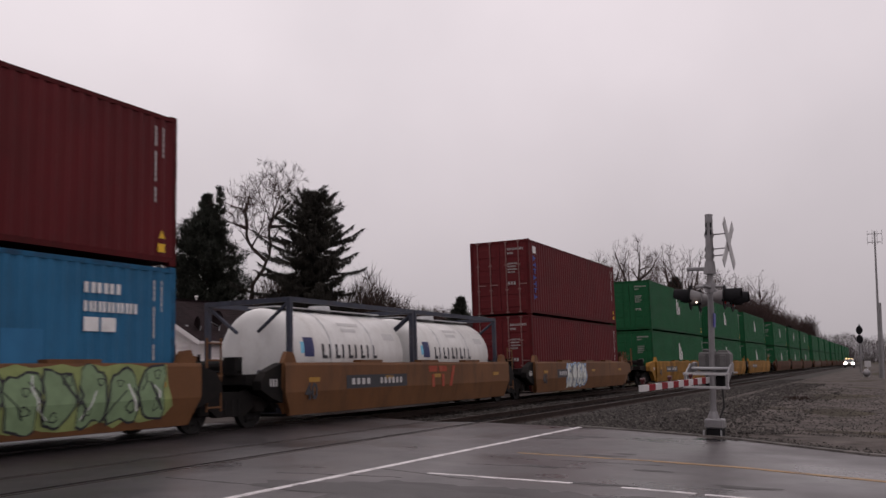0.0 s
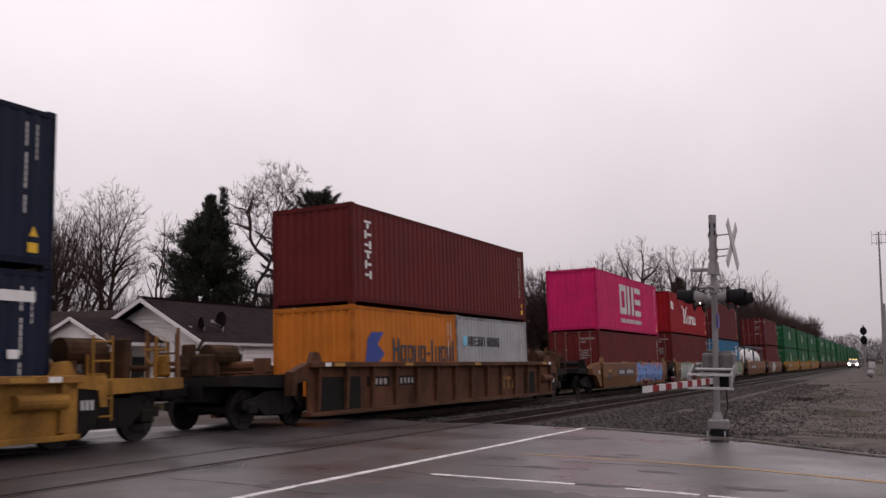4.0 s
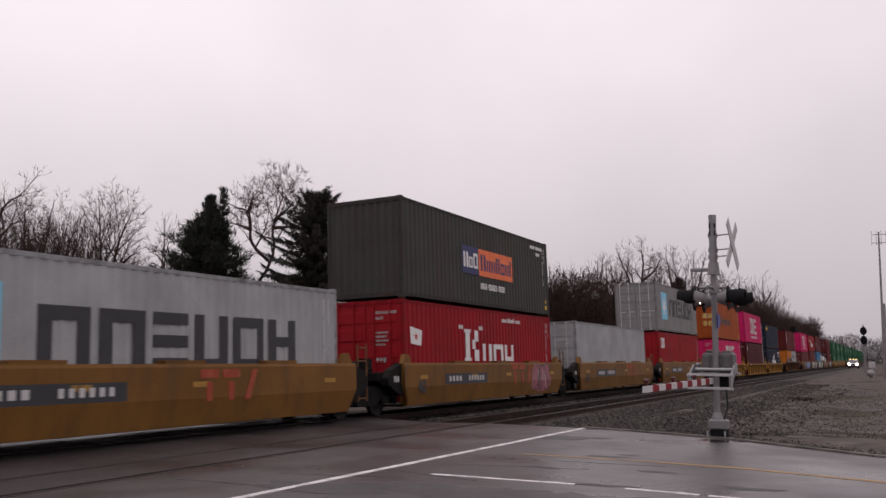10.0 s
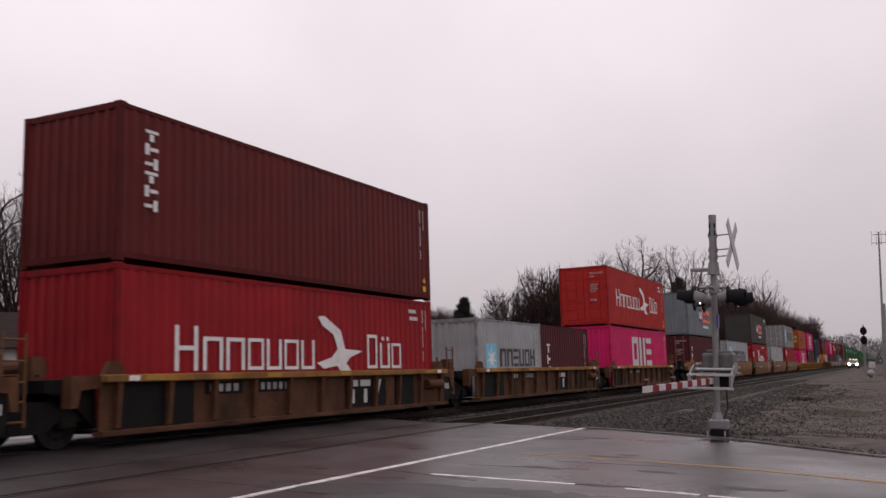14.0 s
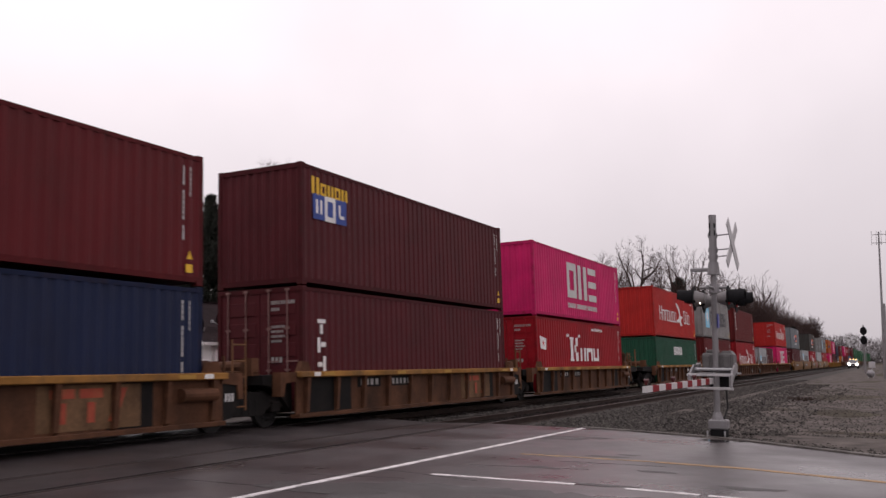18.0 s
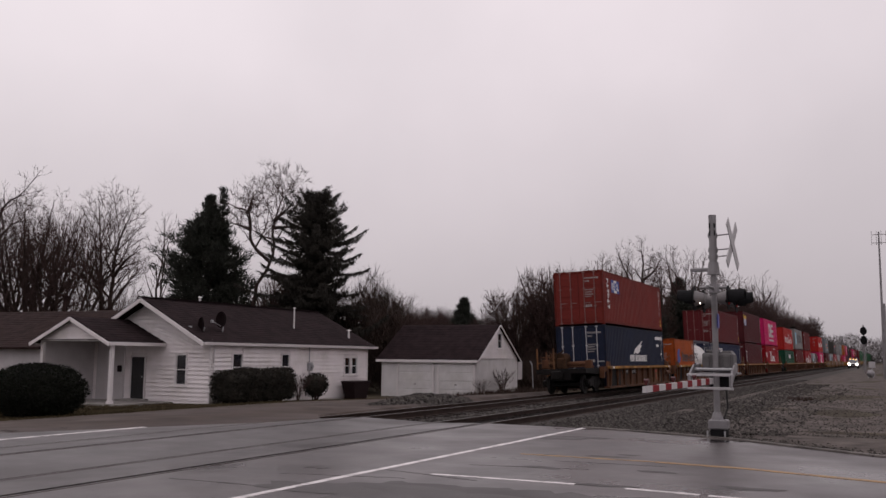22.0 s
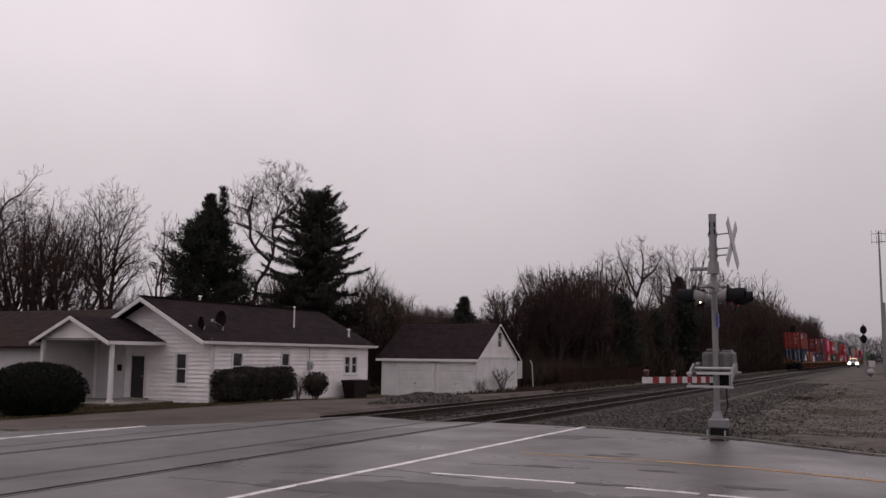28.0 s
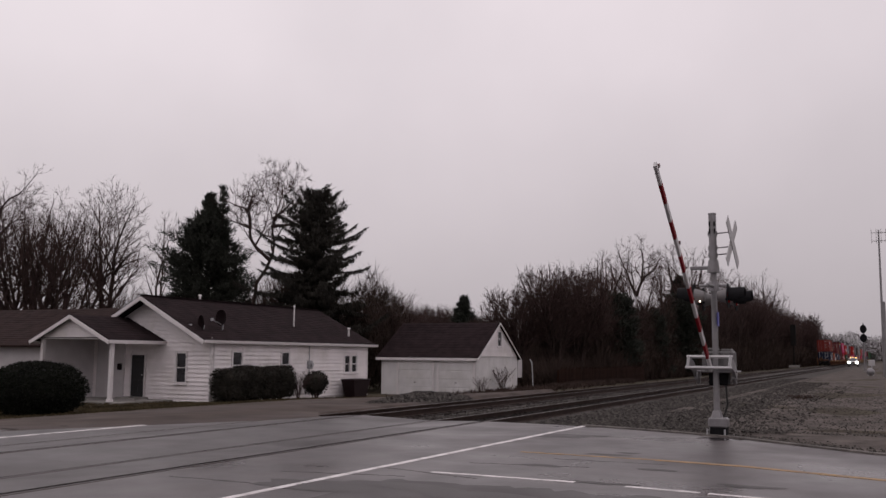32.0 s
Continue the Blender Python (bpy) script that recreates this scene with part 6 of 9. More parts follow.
stack(-144.0, ("crimson", HC, "kline", "door"), ("olive", HC, "pando", "plain"))
c = car_unit("smooth", "ochre_car_paint", mid(-159.6), label=LBL_O)
ttx(c, 0.9, 1.473, FADEDRED)
stack(-159.6, ("palegrey", HC, "maersk", "door"))
c = car_unit("smooth", "ochre_car_paint", mid(-175.15), rear_end=True, label=LBL_O)
stack(-175.15, ("wine", HC, "tex", "door"), ("slate", HC, "pando", "plain"))
# rusty five-unit ribbed car
LBL_R = "rust-stained brown ribbed well car unit with yellow sill"
for front, fe, re_ in ((-194.5, True, False), (-210.4, False, False), (-225.88, False, False), (-241.2, False, False), (-256.45, False, True)):
    c = car_unit("ribbed", "rusty_brown_car_paint", mid(front), front_end=fe, rear_end=re_, label=LBL_R)
    if front < -200:
        marks(c, BLACKSTEEL, [(1.1, 0.3, 3.1, 0.98)], name="paint_patch", label="dark painted panel", x=1.346, t=0.003)
        ttx(c, 1.2, 1.352, GREYMARK, s=0.56, z=0.4)
stack(-194.5, ("magenta", HC, "one_low", "plain"), ("vermilion", HC, "hamburg", "door"))
twenty(-210.4 - 12.19, "palegrey", STD, "maersk20", "plain")
twenty(-210.4 - 6.07, "wine", STD, "tex", "door")
stack(-225.88, ("red", HC, "hamburg", "plain"), ("brown", HC, "triton", "plain"))
stack(-241.2, ("brown", HC, "tex", "plain"), ("grey", HC, "maersk", "plain"))
stack(-256.45, ("darkgreen", STD, "capital", "plain"), ("vermilion", HC, "hamburg", "plain"))
# last five-unit car
for front, fe, re_ in ((-276.2, True, False), (-291.65, False, False), (-307.25, False, False), (-322.7, False, False), (-338.15, False, True)):
    c = car_unit("ribbed", "rusty_brown_car_paint", mid(front), front_end=fe, rear_end=re_, label=LBL_R)
    if front < -280:
        marks(c, TANPANEL, [(2.15, 0.3, 4.35, 1.03)], name="paint_patch", label="panel of paler tan paint", x=1.346, t=0.003)
        ttx(c, 2.4, 1.352, FADEDRED, s=0.55, z=0.42)
stack(-276.2, ("crimson", HC, "kline", "door"), ("pink", HC, "one", "plain"))
stack(-291.65, ("wine", HC, "tex", "door"), ("wine", HC, "touax", "plain"))
stack(-307.25, ("indigo", STD, "seaco", "door"), ("maroon", STD, "textlabel", "door"))
twenty(-322.7 - 12.19, "orange", STD, "hapag20", "door")
tank(-322.7 - 6.08, "fpg")
stack(-338.15, ("navy", HC, "nyk", "door"), ("rust", STD, "mol", "door"))
# long green boxes further ahead
u = 52.8
for k in range(5):
    for i in range(3):
        c = car_unit("smooth", "yellow_car_paint" if k == 0 else "rusty_brown_car_paint", u + 8.08, half=8.5, reach=9.75, front_end=(i == 2), rear_end=(i == 0), label="long well car unit ahead on the train", near=(k == 0))
        for z in (FLOOR, FLOOR + HC + GAP):
            g = container("green", 16.154, HC, u, z, "door", near=(k < 2))
            if k < 2:
                dress(g, "green", HC)
        u += 19.5
    u += 5.5
# ---- crossing signal with its gate ----
ALU = mat("weathered_aluminium", (0.225, 0.218, 0.224), rough=0.45, metal=0.35, var=0.15, scale=4, fine=40, dirt=(0.18, 0.16, 0.15), dirt_amt=0.45, dirt_scale=2.5)
SIGNBACK = mat("sign_white", (0.42, 0.41, 0.415), rough=0.5, var=0.1, scale=4)
BLACKPAINT = mat("matt_black_paint", (0.009, 0.009, 0.01), rough=0.8, spec=0.12, var=0.2, scale=4)
LENSRED = mat("red_lens", (0.25, 0.01, 0.012), rough=0.15, var=0.05, scale=4, bump=0)
LENSLIT = mat("lit_side_lamp", (1.0, 0.75, 0.6), rough=0.3, var=0.02, bump=0, glow=6.0)
STRIPERED = mat("gate_red", (0.2, 0.01, 0.016), rough=0.7, spec=0.15, var=0.12, scale=5)
STRIPEWHITE = mat("gate_white", (0.5, 0.49, 0.49), rough=0.5, var=0.08, scale=5, dirt=(0.3, 0.28, 0.26), dirt_amt=0.3)
BLUESIGN = mat("blue_sign", (0.05, 0.06, 0.3), rough=0.5, var=0.1, scale=4)
HOUSING = mat("dull_cast_housing", (0.16, 0.152, 0.152), rough=0.5, var=0.2, scale=5, dirt=(0.08, 0.07, 0.07), dirt_amt=0.5)
DARKLENS = mat("unlit_red_lens", (0.05, 0.005, 0.006), rough=0.3, var=0.05, bump=0)
CASEGREY = mat("grimy_cast_case", (0.1, 0.095, 0.095), rough=0.6, var=0.25, scale=4, fine=40, dirt=(0.05, 0.045, 0.04), dirt_amt=0.6, dirt_scale=3)
MX, MY = -3.2, 19.32
sig = thing("crossing_signal", "aluminium railway crossing signal mast with flashing lamps", "crossing signal", m=pose(MX, MY, 0))
bm = newbm()
rod(bm, (0, 0, 0.1), (0, 0, 3.55), 0.062, seg=16)
part("mast", bm, ALU, sig)
bm = newbm()
rod(bm, (0, 0, 3.5), (0, 0, 4.5), 0.078, seg=16)
rod(bm, (0, 0, 4.5), (0, 0, 4.53), 0.082, seg=16)
part("bell_tube", bm, ALU, sig)
bm = newbm()
for z in (4.2, 4.05):
    for s in (-1, 1):
        box(bm, s * 0.05 - 0.012, -0.085, z + 0.05, s * 0.05 + 0.012, -0.055, z + 0.15)
part("tube_slots", bm, BLACKPAINT, sig)
bm = newbm()
box(bm, -0.16, -0.16, 0.17, 0.22, 0.16, 0.36, bevel=0.025)
bmesh.ops.create_cone(bm, cap_ends=True, segments=8, radius1=0.13, radius2=0.08, depth=0.16, matrix=Matrix.Translation((0, 0, 0.42)))
part("base", bm, ALU, sig, "cast aluminium base")
bm = newbm()
box(bm, -0.13, -0.14, 0.02, 0.2, 0.14, 0.17, bevel=0.01)
part("base_recess", bm, BLACKPAINT, sig)
bm = newbm()
box(bm, -0.3, -0.3, -0.25, 0.3, 0.3, 0.02, bevel=0.02)
part("footing", bm, KERBSTONE, sig, "grimy concrete footing")
for sx in (-1, 1):
    for sy in (-1, 1):
        bm = newbm()
        rod(bm, (sx * 0.17, sy * 0.17, 0.02), (sx * 0.17, sy * 0.17, 0.14), 0.02, seg=6)
        part("anchor_bolt", bm, METALGREY, sig)
# crossbuck, facing along the road
for s in (-1, 1):
    bm = newbm()
    box(bm, 0.33, -0.11, -0.62, 0.345, 0.11, 0.62, m=Matrix.Translation((0, 0, 3.9)) @ Euler((s * radians(45), 0, 0)).to_matrix().to_4x4())
    part("crossbuck_blade", bm, SIGNBACK, sig, "white crossbuck blade", m=pose(0.06 if s > 0 else 0.04, 0.02, 0, 0, 0, -4.5))
bm = newbm()
for z in (4.1, 3.8, 3.66):
    rod(bm, (0, 0, z), (0.34, 0, z + 0.02), 0.014, seg=6)
    rod(bm, (0, -0.02, z), (0, 0.02, z), 0.1, seg=12)
part("sign_bracket", bm, ALU, sig)
bm = newbm()
box(bm, -0.47, -0.03, 3.36, 0.1, 0.03, 3.44, bevel=0.015)
part("arm_bracket", bm, ALU, sig)
bm = newbm()
bmesh.ops.create_cone(bm, cap_ends=True, segments=16, radius1=0.13, radius2=0.1, depth=0.26, matrix=Matrix.Translation((0, 0, 3.42)))
part("junction_box", bm, ALU, sig)
bm = newbm()
rod(bm, (0, -0.75, 3.0), (0, 0.75, 3.0), 0.03, seg=10)
rod(bm, (-0.3, 0, 3.03), (0.3, 0, 3.03), 0.03, seg=10)
bmesh.ops.create_cone(bm, cap_ends=True, segments=12, radius1=0.11, radius2=0.11, depth=0.18, matrix=Matrix.Translation((0, 0, 3.0)))
part("cross_arm", bm, ALU, sig)


def lamp(y, face, lit):
    """A round flasher with its disc and hood; face 1 looks along +x, -1 along -x."""
    m = pose(0.2 if face > 0 else -0.14, y, 2.78, 0, 0, 0 if face > 0 else 180)
    bm = newbm()
    bmesh.ops.create_cone(bm, cap_ends=True, segments=28, radius1=0.25, radius2=0.25, depth=0.012, matrix=Matrix.Translation((0.16, 0, 0)) @ Euler((0, radians(90), 0)).to_matrix().to_4x4())
    disc = part("disc", bm, BLACKPAINT, sig, "black backing disc", m=m)
    bm = newbm()
    bmesh.ops.create_cone(bm, cap_ends=True, segments=20, radius1=0.09, radius2=0.16, depth=0.2, matrix=Matrix.Translation((0.05, 0, 0)) @ Euler((0, radians(90), 0)).to_matrix().to_4x4())
    part("housing", bm, HOUSING, disc, "pale cast lamp housing")
    bm = newbm()
    n = 18
    a0 = [radians(-35 + 250 * i / n) for i in range(n + 1)]
    inner = [(0.17, 0.155), (0.48, 0.165)]
    vs, fs = [], []
    for x, r in inner:
        for a in a0:
            vs.append((x if math.sin(a) > -0.2 else x * 0.7, r * math.cos(a), r * math.sin(a)))
    for x, r in inner:
        for a in a0:
            vs.append((x if math.sin(a) > -0.2 else x * 0.7, (r + 0.012) * math.cos(a), (r + 0.012) * math.sin(a)))
    q = n + 1
    for i in range(n):
        fs += [(i, i + 1, q + i + 1, q + i), (2 * q + i, 3 * q + i, 3 * q + i + 1, 2 * q + i + 1), (q + i, q + i + 1, 3 * q + i + 1, 3 * q + i)]
    bm.free()
    part("hood", mesh_of("hood", vs, fs, BLACKPAINT), None, disc)
    bm = newbm()
    bmesh.ops.create_cone(bm, cap_ends=True, segments=20, radius1=0.15, radius2=0.13, depth=0.03, matrix=Matrix.Translation((0.18, 0, 0)) @ Euler((0, radians(90), 0)).to_matrix().to_4x4())
    part("lens", bm, LENSRED, disc)
    if lit:
        bm = newbm()
        bmesh.ops.create_icosphere(bm, subdivisions=1, radius=0.018, matrix=Matrix.Translation((0.02, 0.17, -0.11)))
        part("side_light", bm, LENSLIT, disc, "small lit side light")


for y, f, lit in ((-0.52, 1, False), (0.52, 1, False), (-0.52, -1, True), (0.52, -1, False)):
    lamp(y, f, lit)
bm = newbm()
box(bm, 0.06, -0.1, 2.2, 0.075, 0.1, 2.48)
part("notice_plate", bm, BLUESIGN, sig, "small blue notice plate")
bm = newbm()
rod(bm, (0.18, 0.05, 1.0), (0.2, 0.08, 0.6), 0.02, seg=6)
rod(bm, (0.2, 0.08, 0.6), (0.1, 0.02, 0.3), 0.02, seg=6)
part("cable", bm, BLACKRUBBER, sig)
# gate mechanism
bm = newbm()
box(bm, -0.28, 0.0, 1.3, 0.34, 0.5, 1.7, bevel=0.04)
box(bm, -0.2, 0.05, 1.7, 0.02, 0.45, 1.76, bevel=0.02)
box(bm, 0.1, 0.05, 1.68, 0.3, 0.4, 1.74, bevel=0.02)
for k in range(3):
    box(bm, -0.26 + k * 0.2, -0.03, 1.36, -0.12 + k * 0.2, 0.0, 1.64, bevel=0.015)
part("mechanism_case", bm, CASEGREY, sig, "grey gate mechanism case")
bm = newbm()
box(bm, -0.36, -0.06, 1.26, 0.42, 0.54, 1.3, bevel=0.01)
part("mounting_plate", bm, ALU, sig)
bm = newbm()
box(bm, -0.16, 0.05, 1.0, 0.22, 0.42, 1.26, bevel=0.03)
part("drive_motor", bm, BLACKPAINT, sig, "dark gate drive under the plate")
gate = thing("crossing_gate", "red and white striped crossing gate arm with counterweight frame", "crossing gate")
GP = (MX - 0.02, MY - 0.12, 1.36)
for s in (-1, 1):
    bm = newbm()
    prism(bm, [(0.32, 0.1), (0.3, -0.1), (0.0, -0.1), (-0.55, -0.34), (-0.55, -0.1), (-0.02, 0.1)], 0.03, "x", s * 0.4 - 0.015)
    part("support_arm", bm, ALU, gate)
for a, b in (((-0.42, 0.0, -0.1), (0.42, 0.0, -0.1)), ((-0.42, 0.0, -0.36), (0.42, 0.0, -0.36)), ((-0.4, 0, -0.34), (-0.4, 0, -0.12)), ((0.4, 0, -0.34), (0.4, 0, -0.12))):
    bm = newbm()
    box(bm, min(a[0], b[0]) - 0.025, -0.54, min(a[2], b[2]) - 0.025, max(a[0], b[0]) + 0.025, -0.49, max(a[2], b[2]) + 0.025, bevel=0.006)
    part("frame_bar", bm, SIGNBACK, gate, "pale frame bar")
bm = newbm()
rod(bm, (-0.42, 0.02, 0), (0.42, 0.02, 0), 0.035, seg=10)
part("pivot_shaft", bm, METALGREY, gate)
for x in (-0.36, 0.36):
    bm = newbm()
    box(bm, x - 0.04, 0.2, -0.13, x + 0.04, 0.42, 0.13, bevel=0.02)
    part("counterweight", bm, ALU, gate)
L = 5.9
n = 13
for i in range(n):
    f0, f1 = 0.25 + (L - 0.25) * i / n, 0.25 + (L - 0.25) * (i + 1) / n
    h = 0.06 - 0.016 * i / n
    bm = newbm()
    box(bm, -0.025, -f1, -0.22 - h, 0.025, -f0, -0.22 + h)
    part("arm_stripe", bm, STRIPEWHITE if i % 2 == 0 else STRIPERED, gate)
for y in (-L + 0.15, -3.9, -2.1):
    bm = newbm()
    bmesh.ops.create_cone(bm, cap_ends=True, segments=14, radius1=0.03, radius2=0.034, depth=0.07, matrix=Matrix.Translation((0, y, -0.1)) @ Euler((0, radians(90), 0)).to_matrix().to_4x4())
    box(bm, -0.02, y - 0.03, -0.16, 0.02, y + 0.03, -0.1)
    part("arm_light", bm, DARKLENS, gate, "small dark red arm light")
GATE_ROWS = ((0, -0.2), (27.0, -0.2), (27.5, 0.0), (28.0, 1.0), (28.4, 3.6), (28.8, 8.0), (29.0, 10.3), (29.2, 12.1), (30.0, 19.1), (30.4, 22.3), (30.8, 25.6), (31.2, 28.8), (31.6, 32.1), (32.0, 35.3))

# ---- signals, poles and the parked truck along the line ----
def wayside(x, y, top, heads):
    ob = thing("railway_signal", "tall railway signal mast with dark round heads", "railway signal", m=pose(x, y, 0))
    bm = newbm()
    rod(bm, (0, 0, -0.2), (0, 0, top), 0.09, seg=10)
    part("mast", bm, ALU, ob)
    for z in heads:
        bm = newbm()
        bmesh.ops.create_cone(bm, cap_ends=True, segments=24, radius1=0.46, radius2=0.46, depth=0.3, matrix=Matrix.Translation((0, -0.15, z)) @ Matrix.Diagonal((0.86, 1, 1.16, 1)) @ Euler((radians(90), 0, 0)).to_matrix().to_4x4())
        h = part("signal_head", bm, BLACKPAINT, ob, "dark signal head")
        for a in range(3):
            bm = newbm()
            bmesh.ops.create_cone(bm, cap_ends=True, segments=12, radius1=0.11, radius2=0.11, depth=0.25, matrix=Matrix.Translation((0, -0.35, z + 0.27 * (a - 1))) @ Euler((radians(90), 0, 0)).to_matrix().to_4x4())
            part("hood", bm, BLACKPAINT, h)
    bm = newbm()
    for i in range(12):
        box(bm, -0.2, 0.1, 0.4 + i * 0.35, 0.2, 0.14, 0.44 + i * 0.35)
    rod(bm, (-0.2, 0.12, 0.2), (-0.2, 0.12, 4.6), 0.025, seg=5)
    rod(bm, (0.2, 0.12, 0.2), (0.2, 0.12, 4.6), 0.025, seg=5)
    part("ladder", bm, ALU, ob)
    return ob


wayside(-2.95, 128.0, 6.1, (5.35, 4.2))
s2 = thing("signal_cabinet", "grey wayside signal column beyond the tracks", "railway signal", m=pose(-16.6, 188, -0.2))
bm = newbm()
rod(bm, (0, 0, 0), (0, 0, 8.4), 0.12, seg=10)
part("mast", bm, BLACKSTEEL, s2)
bm = newbm()
box(bm, -0.5, -0.3, 4.2, 0.5, 0.3, 8.2, bevel=0.05)
part("case", bm, BLACKSTEEL, s2)
bm = newbm()
box(bm, -0.9, -0.5, 0.0, 0.9, 0.5, 0.5, bevel=0.04)
part("plinth", bm, CONCRETE, s2)

up = thing("utility_pole", "slim grey antenna pole beside the gravel lot", "utility pole", m=pose(-0.5, 91.2, 0))
bm = newbm()
rod(bm, (0, 0, -0.3), (0, 0, 13.2), 0.14, 0.07, seg=10)
part("pole", bm, ALU, up)
for z in (12.95, 12.2):
    bm = newbm()
    rod(bm, (-0.6, 0, z), (0.6, 0, z), 0.03, seg=6)
    part("antenna_bar", bm, ALU, up)
for x in (-0.6, -0.2, 0.2, 0.6):
    bm = newbm()
    rod(bm, (x, 0, 12.0), (x, 0, 13.3), 0.02, seg=6)
    part("antenna_rod", bm, ALU, up)
up2 = thing("utility_pole", "short grey pole beside the antenna pole", "utility pole", m=pose(-0.35, 89.5, 0))
bm = newbm()
rod(bm, (0, 0, -0.3), (0, 0, 6.6), 0.16, 0.15, seg=10)
part("pole", bm, ALU, up2)

tankw = thing("propane_tank", "small grey-white rounded tank on the gravel", "tank", m=pose(-1.75, 96, 0))
bm = newbm()
bmesh.ops.create_uvsphere(bm, u_segments=18, v_segments=10, radius=0.36, matrix=Matrix.Translation((0, 0, 0.38)))
for f in bm.faces:
    f.smooth = True
part("tank_body", bm, ALU, tankw)
bm = newbm()
for x in (-0.2, 0.2):
    box(bm, x - 0.04, -0.2, -0.05, x + 0.04, 0.2, 0.16)
part("feet", bm, METALGREY, tankw)

TRUCKPAINT = mat("white_truck_paint", (0.55, 0.54, 0.55), rough=0.3, var=0.05, scale=2)
BEAM = mat("headlamp_glow", (1.0, 0.97, 0.88), rough=0.2, var=0.01, bump=0, glow=60.0)
AMBER = mat("amber_marker_glow", (1.0, 0.55, 0.15), rough=0.3, var=0.01, bump=0, glow=5.0)
truckv = thing("pickup_truck", "white maintenance pickup with lit headlamps, parked by the track", "truck", m=pose(-6.9, 205, 0.0))
bm = newbm()
box(bm, -0.95, 0.0, 0.45, 0.95, 1.5, 1.12, bevel=0.12)
box(bm, -0.95, 1.3, 0.45, 0.95, 5.4, 1.15, bevel=0.08)
part("body", bm, TRUCKPAINT, truckv)
bm = newbm()
prism(bm, [(1.3, 1.1), (1.9, 1.82), (3.2, 1.85), (3.5, 1.1)], 1.6, "x", -0.8)
part("cab", bm, TRUCKPAINT, truckv)
bm = newbm()
prism(bm, [(1.32, 1.16), (1.86, 1.78), (1.84, 1.8), (1.28, 1.18)], 1.45, "x", -0.725)
part("windscreen", bm, GLASS, truckv)
bm = newbm()
box(bm, -0.9, -0.08, 0.4, 0.9, 0.05, 0.62, bevel=0.03)
part("bumper", bm, BLACKPLASTIC, truckv)
bm = newbm()
box(bm, -0.45, -0.02, 0.68, 0.45, 0.02, 1.0)
part("grille", bm, BLACKPLASTIC, truckv)
for s in (-1, 1):
    bm = newbm()
    bmesh.ops.create_cone(bm, cap_ends=True, segments=18, radius1=0.2, radius2=0.2, depth=0.06, matrix=Matrix.Translation((s * 0.72, -0.03, 0.9)) @ Euler((radians(90), 0, 0)).to_matrix().to_4x4())
    part("headlamp", bm, BEAM, truckv, "lit headlamp")
    for y in (0.9, 4.3):
        bm = newbm()
        bmesh.ops.create_cone(bm, cap_ends=True, segments=20, radius1=0.38, radius2=0.38, depth=0.24, matrix=Matrix.Translation((s * 0.85, y, 0.38)) @ Euler((0, radians(90), 0)).to_matrix().to_4x4())
        w = part("wheel", bm, BLACKRUBBER, truckv)
for x in (-0.5, 0, 0.5):
    bm = newbm()
    box(bm, x - 0.1, 2.0, 1.84, x + 0.1, 2.1, 1.92, bevel=0.01)
    part("roof_light", bm, AMBER, truckv)
# ---- trees, shrubs and small things ----
BARK = mat("grey_brown_bark", (0.042, 0.03, 0.027), rough=1.0, spec=0.06, var=0.35, scale=3, fine=30, bump=0.5, dist=0.02)
TWIG = mat("dark_twigs", (0.056, 0.037, 0.034), rough=1.0, spec=0.06, var=0.3, scale=2, fine=20, bump=0.2)
BRUSH = mat("winter_brush", (0.044, 0.031, 0.026), rough=1.0, var=0.45, scale=0.6, fine=12, bump=0.2, spec=0.1)
# distance haze is mixed into this paler, greyer twig colour
FARWOOD = mat("hazed_distant_twigs", (0.06, 0.05, 0.05), rough=1.0, var=0.3, scale=0.1, fine=3, bump=0, spec=0.05)
NEEDLE = mat("dark_conifer_needles", (0.03, 0.033, 0.026), rough=0.85, var=0.45, scale=1.2, fine=15, bump=0.2, spec=0.2)
SPRUCE = mat("spruce_needles", (0.027, 0.0245, 0.02), rough=0.85, var=0.45, scale=1.2, fine=15, bump=0.2, spec=0.2)
YEW = mat("clipped_evergreen", (0.0075, 0.009, 0.0055), rough=0.85, var=0.5, scale=2.5, fine=20, bump=0.3, spec=0.2)
HEDGE = mat("shrub_leaves", (0.024, 0.0215, 0.017), rough=0.9, var=0.5, scale=2.5, fine=20, bump=0.3, spec=0.2)
GRASS = mat("winter_grass", spec=0.1, color=(0.06, 0.048, 0.027), rough=0.95, var=0.5, scale=0.8, fine=15, bump=0.2)
WOODFENCE = mat("brown_fence_boards", (0.02, 0.0095, 0.007), spec=0.06, rough=1.0, var=0.3, scale=3, fine=30, bump=0.4, rand=0.3)


class Soup:
    """Collects tubes and leaves for one mesh."""

    def __init__(self):
        self.v, self.f = [], []

    def tube(self, a, b, r0, r1, seg=5):
        d = (b - a)
        if d.length < 1e-5:
            return
        q = d.to_track_quat("Z", "Y")
        k = len(self.v)
        for p, r in ((a, r0), (b, r1)):
            for i in range(seg):
                t = 2 * math.pi * i / seg
                self.v.append(tuple(p + q @ Vector((r * math.cos(t), r * math.sin(t), 0))))
        for i in range(seg):
            j = (i + 1) % seg
            self.f.append((k + i, k + j, k + seg + j, k + seg + i))

    def tri(self, a, b, c):
        k = len(self.v)
        self.v += [tuple(a), tuple(b), tuple(c)]
        self.f.append((k, k + 1, k + 2))

    def mesh(self, name, material):
        return mesh_of(name, self.v, self.f, material)


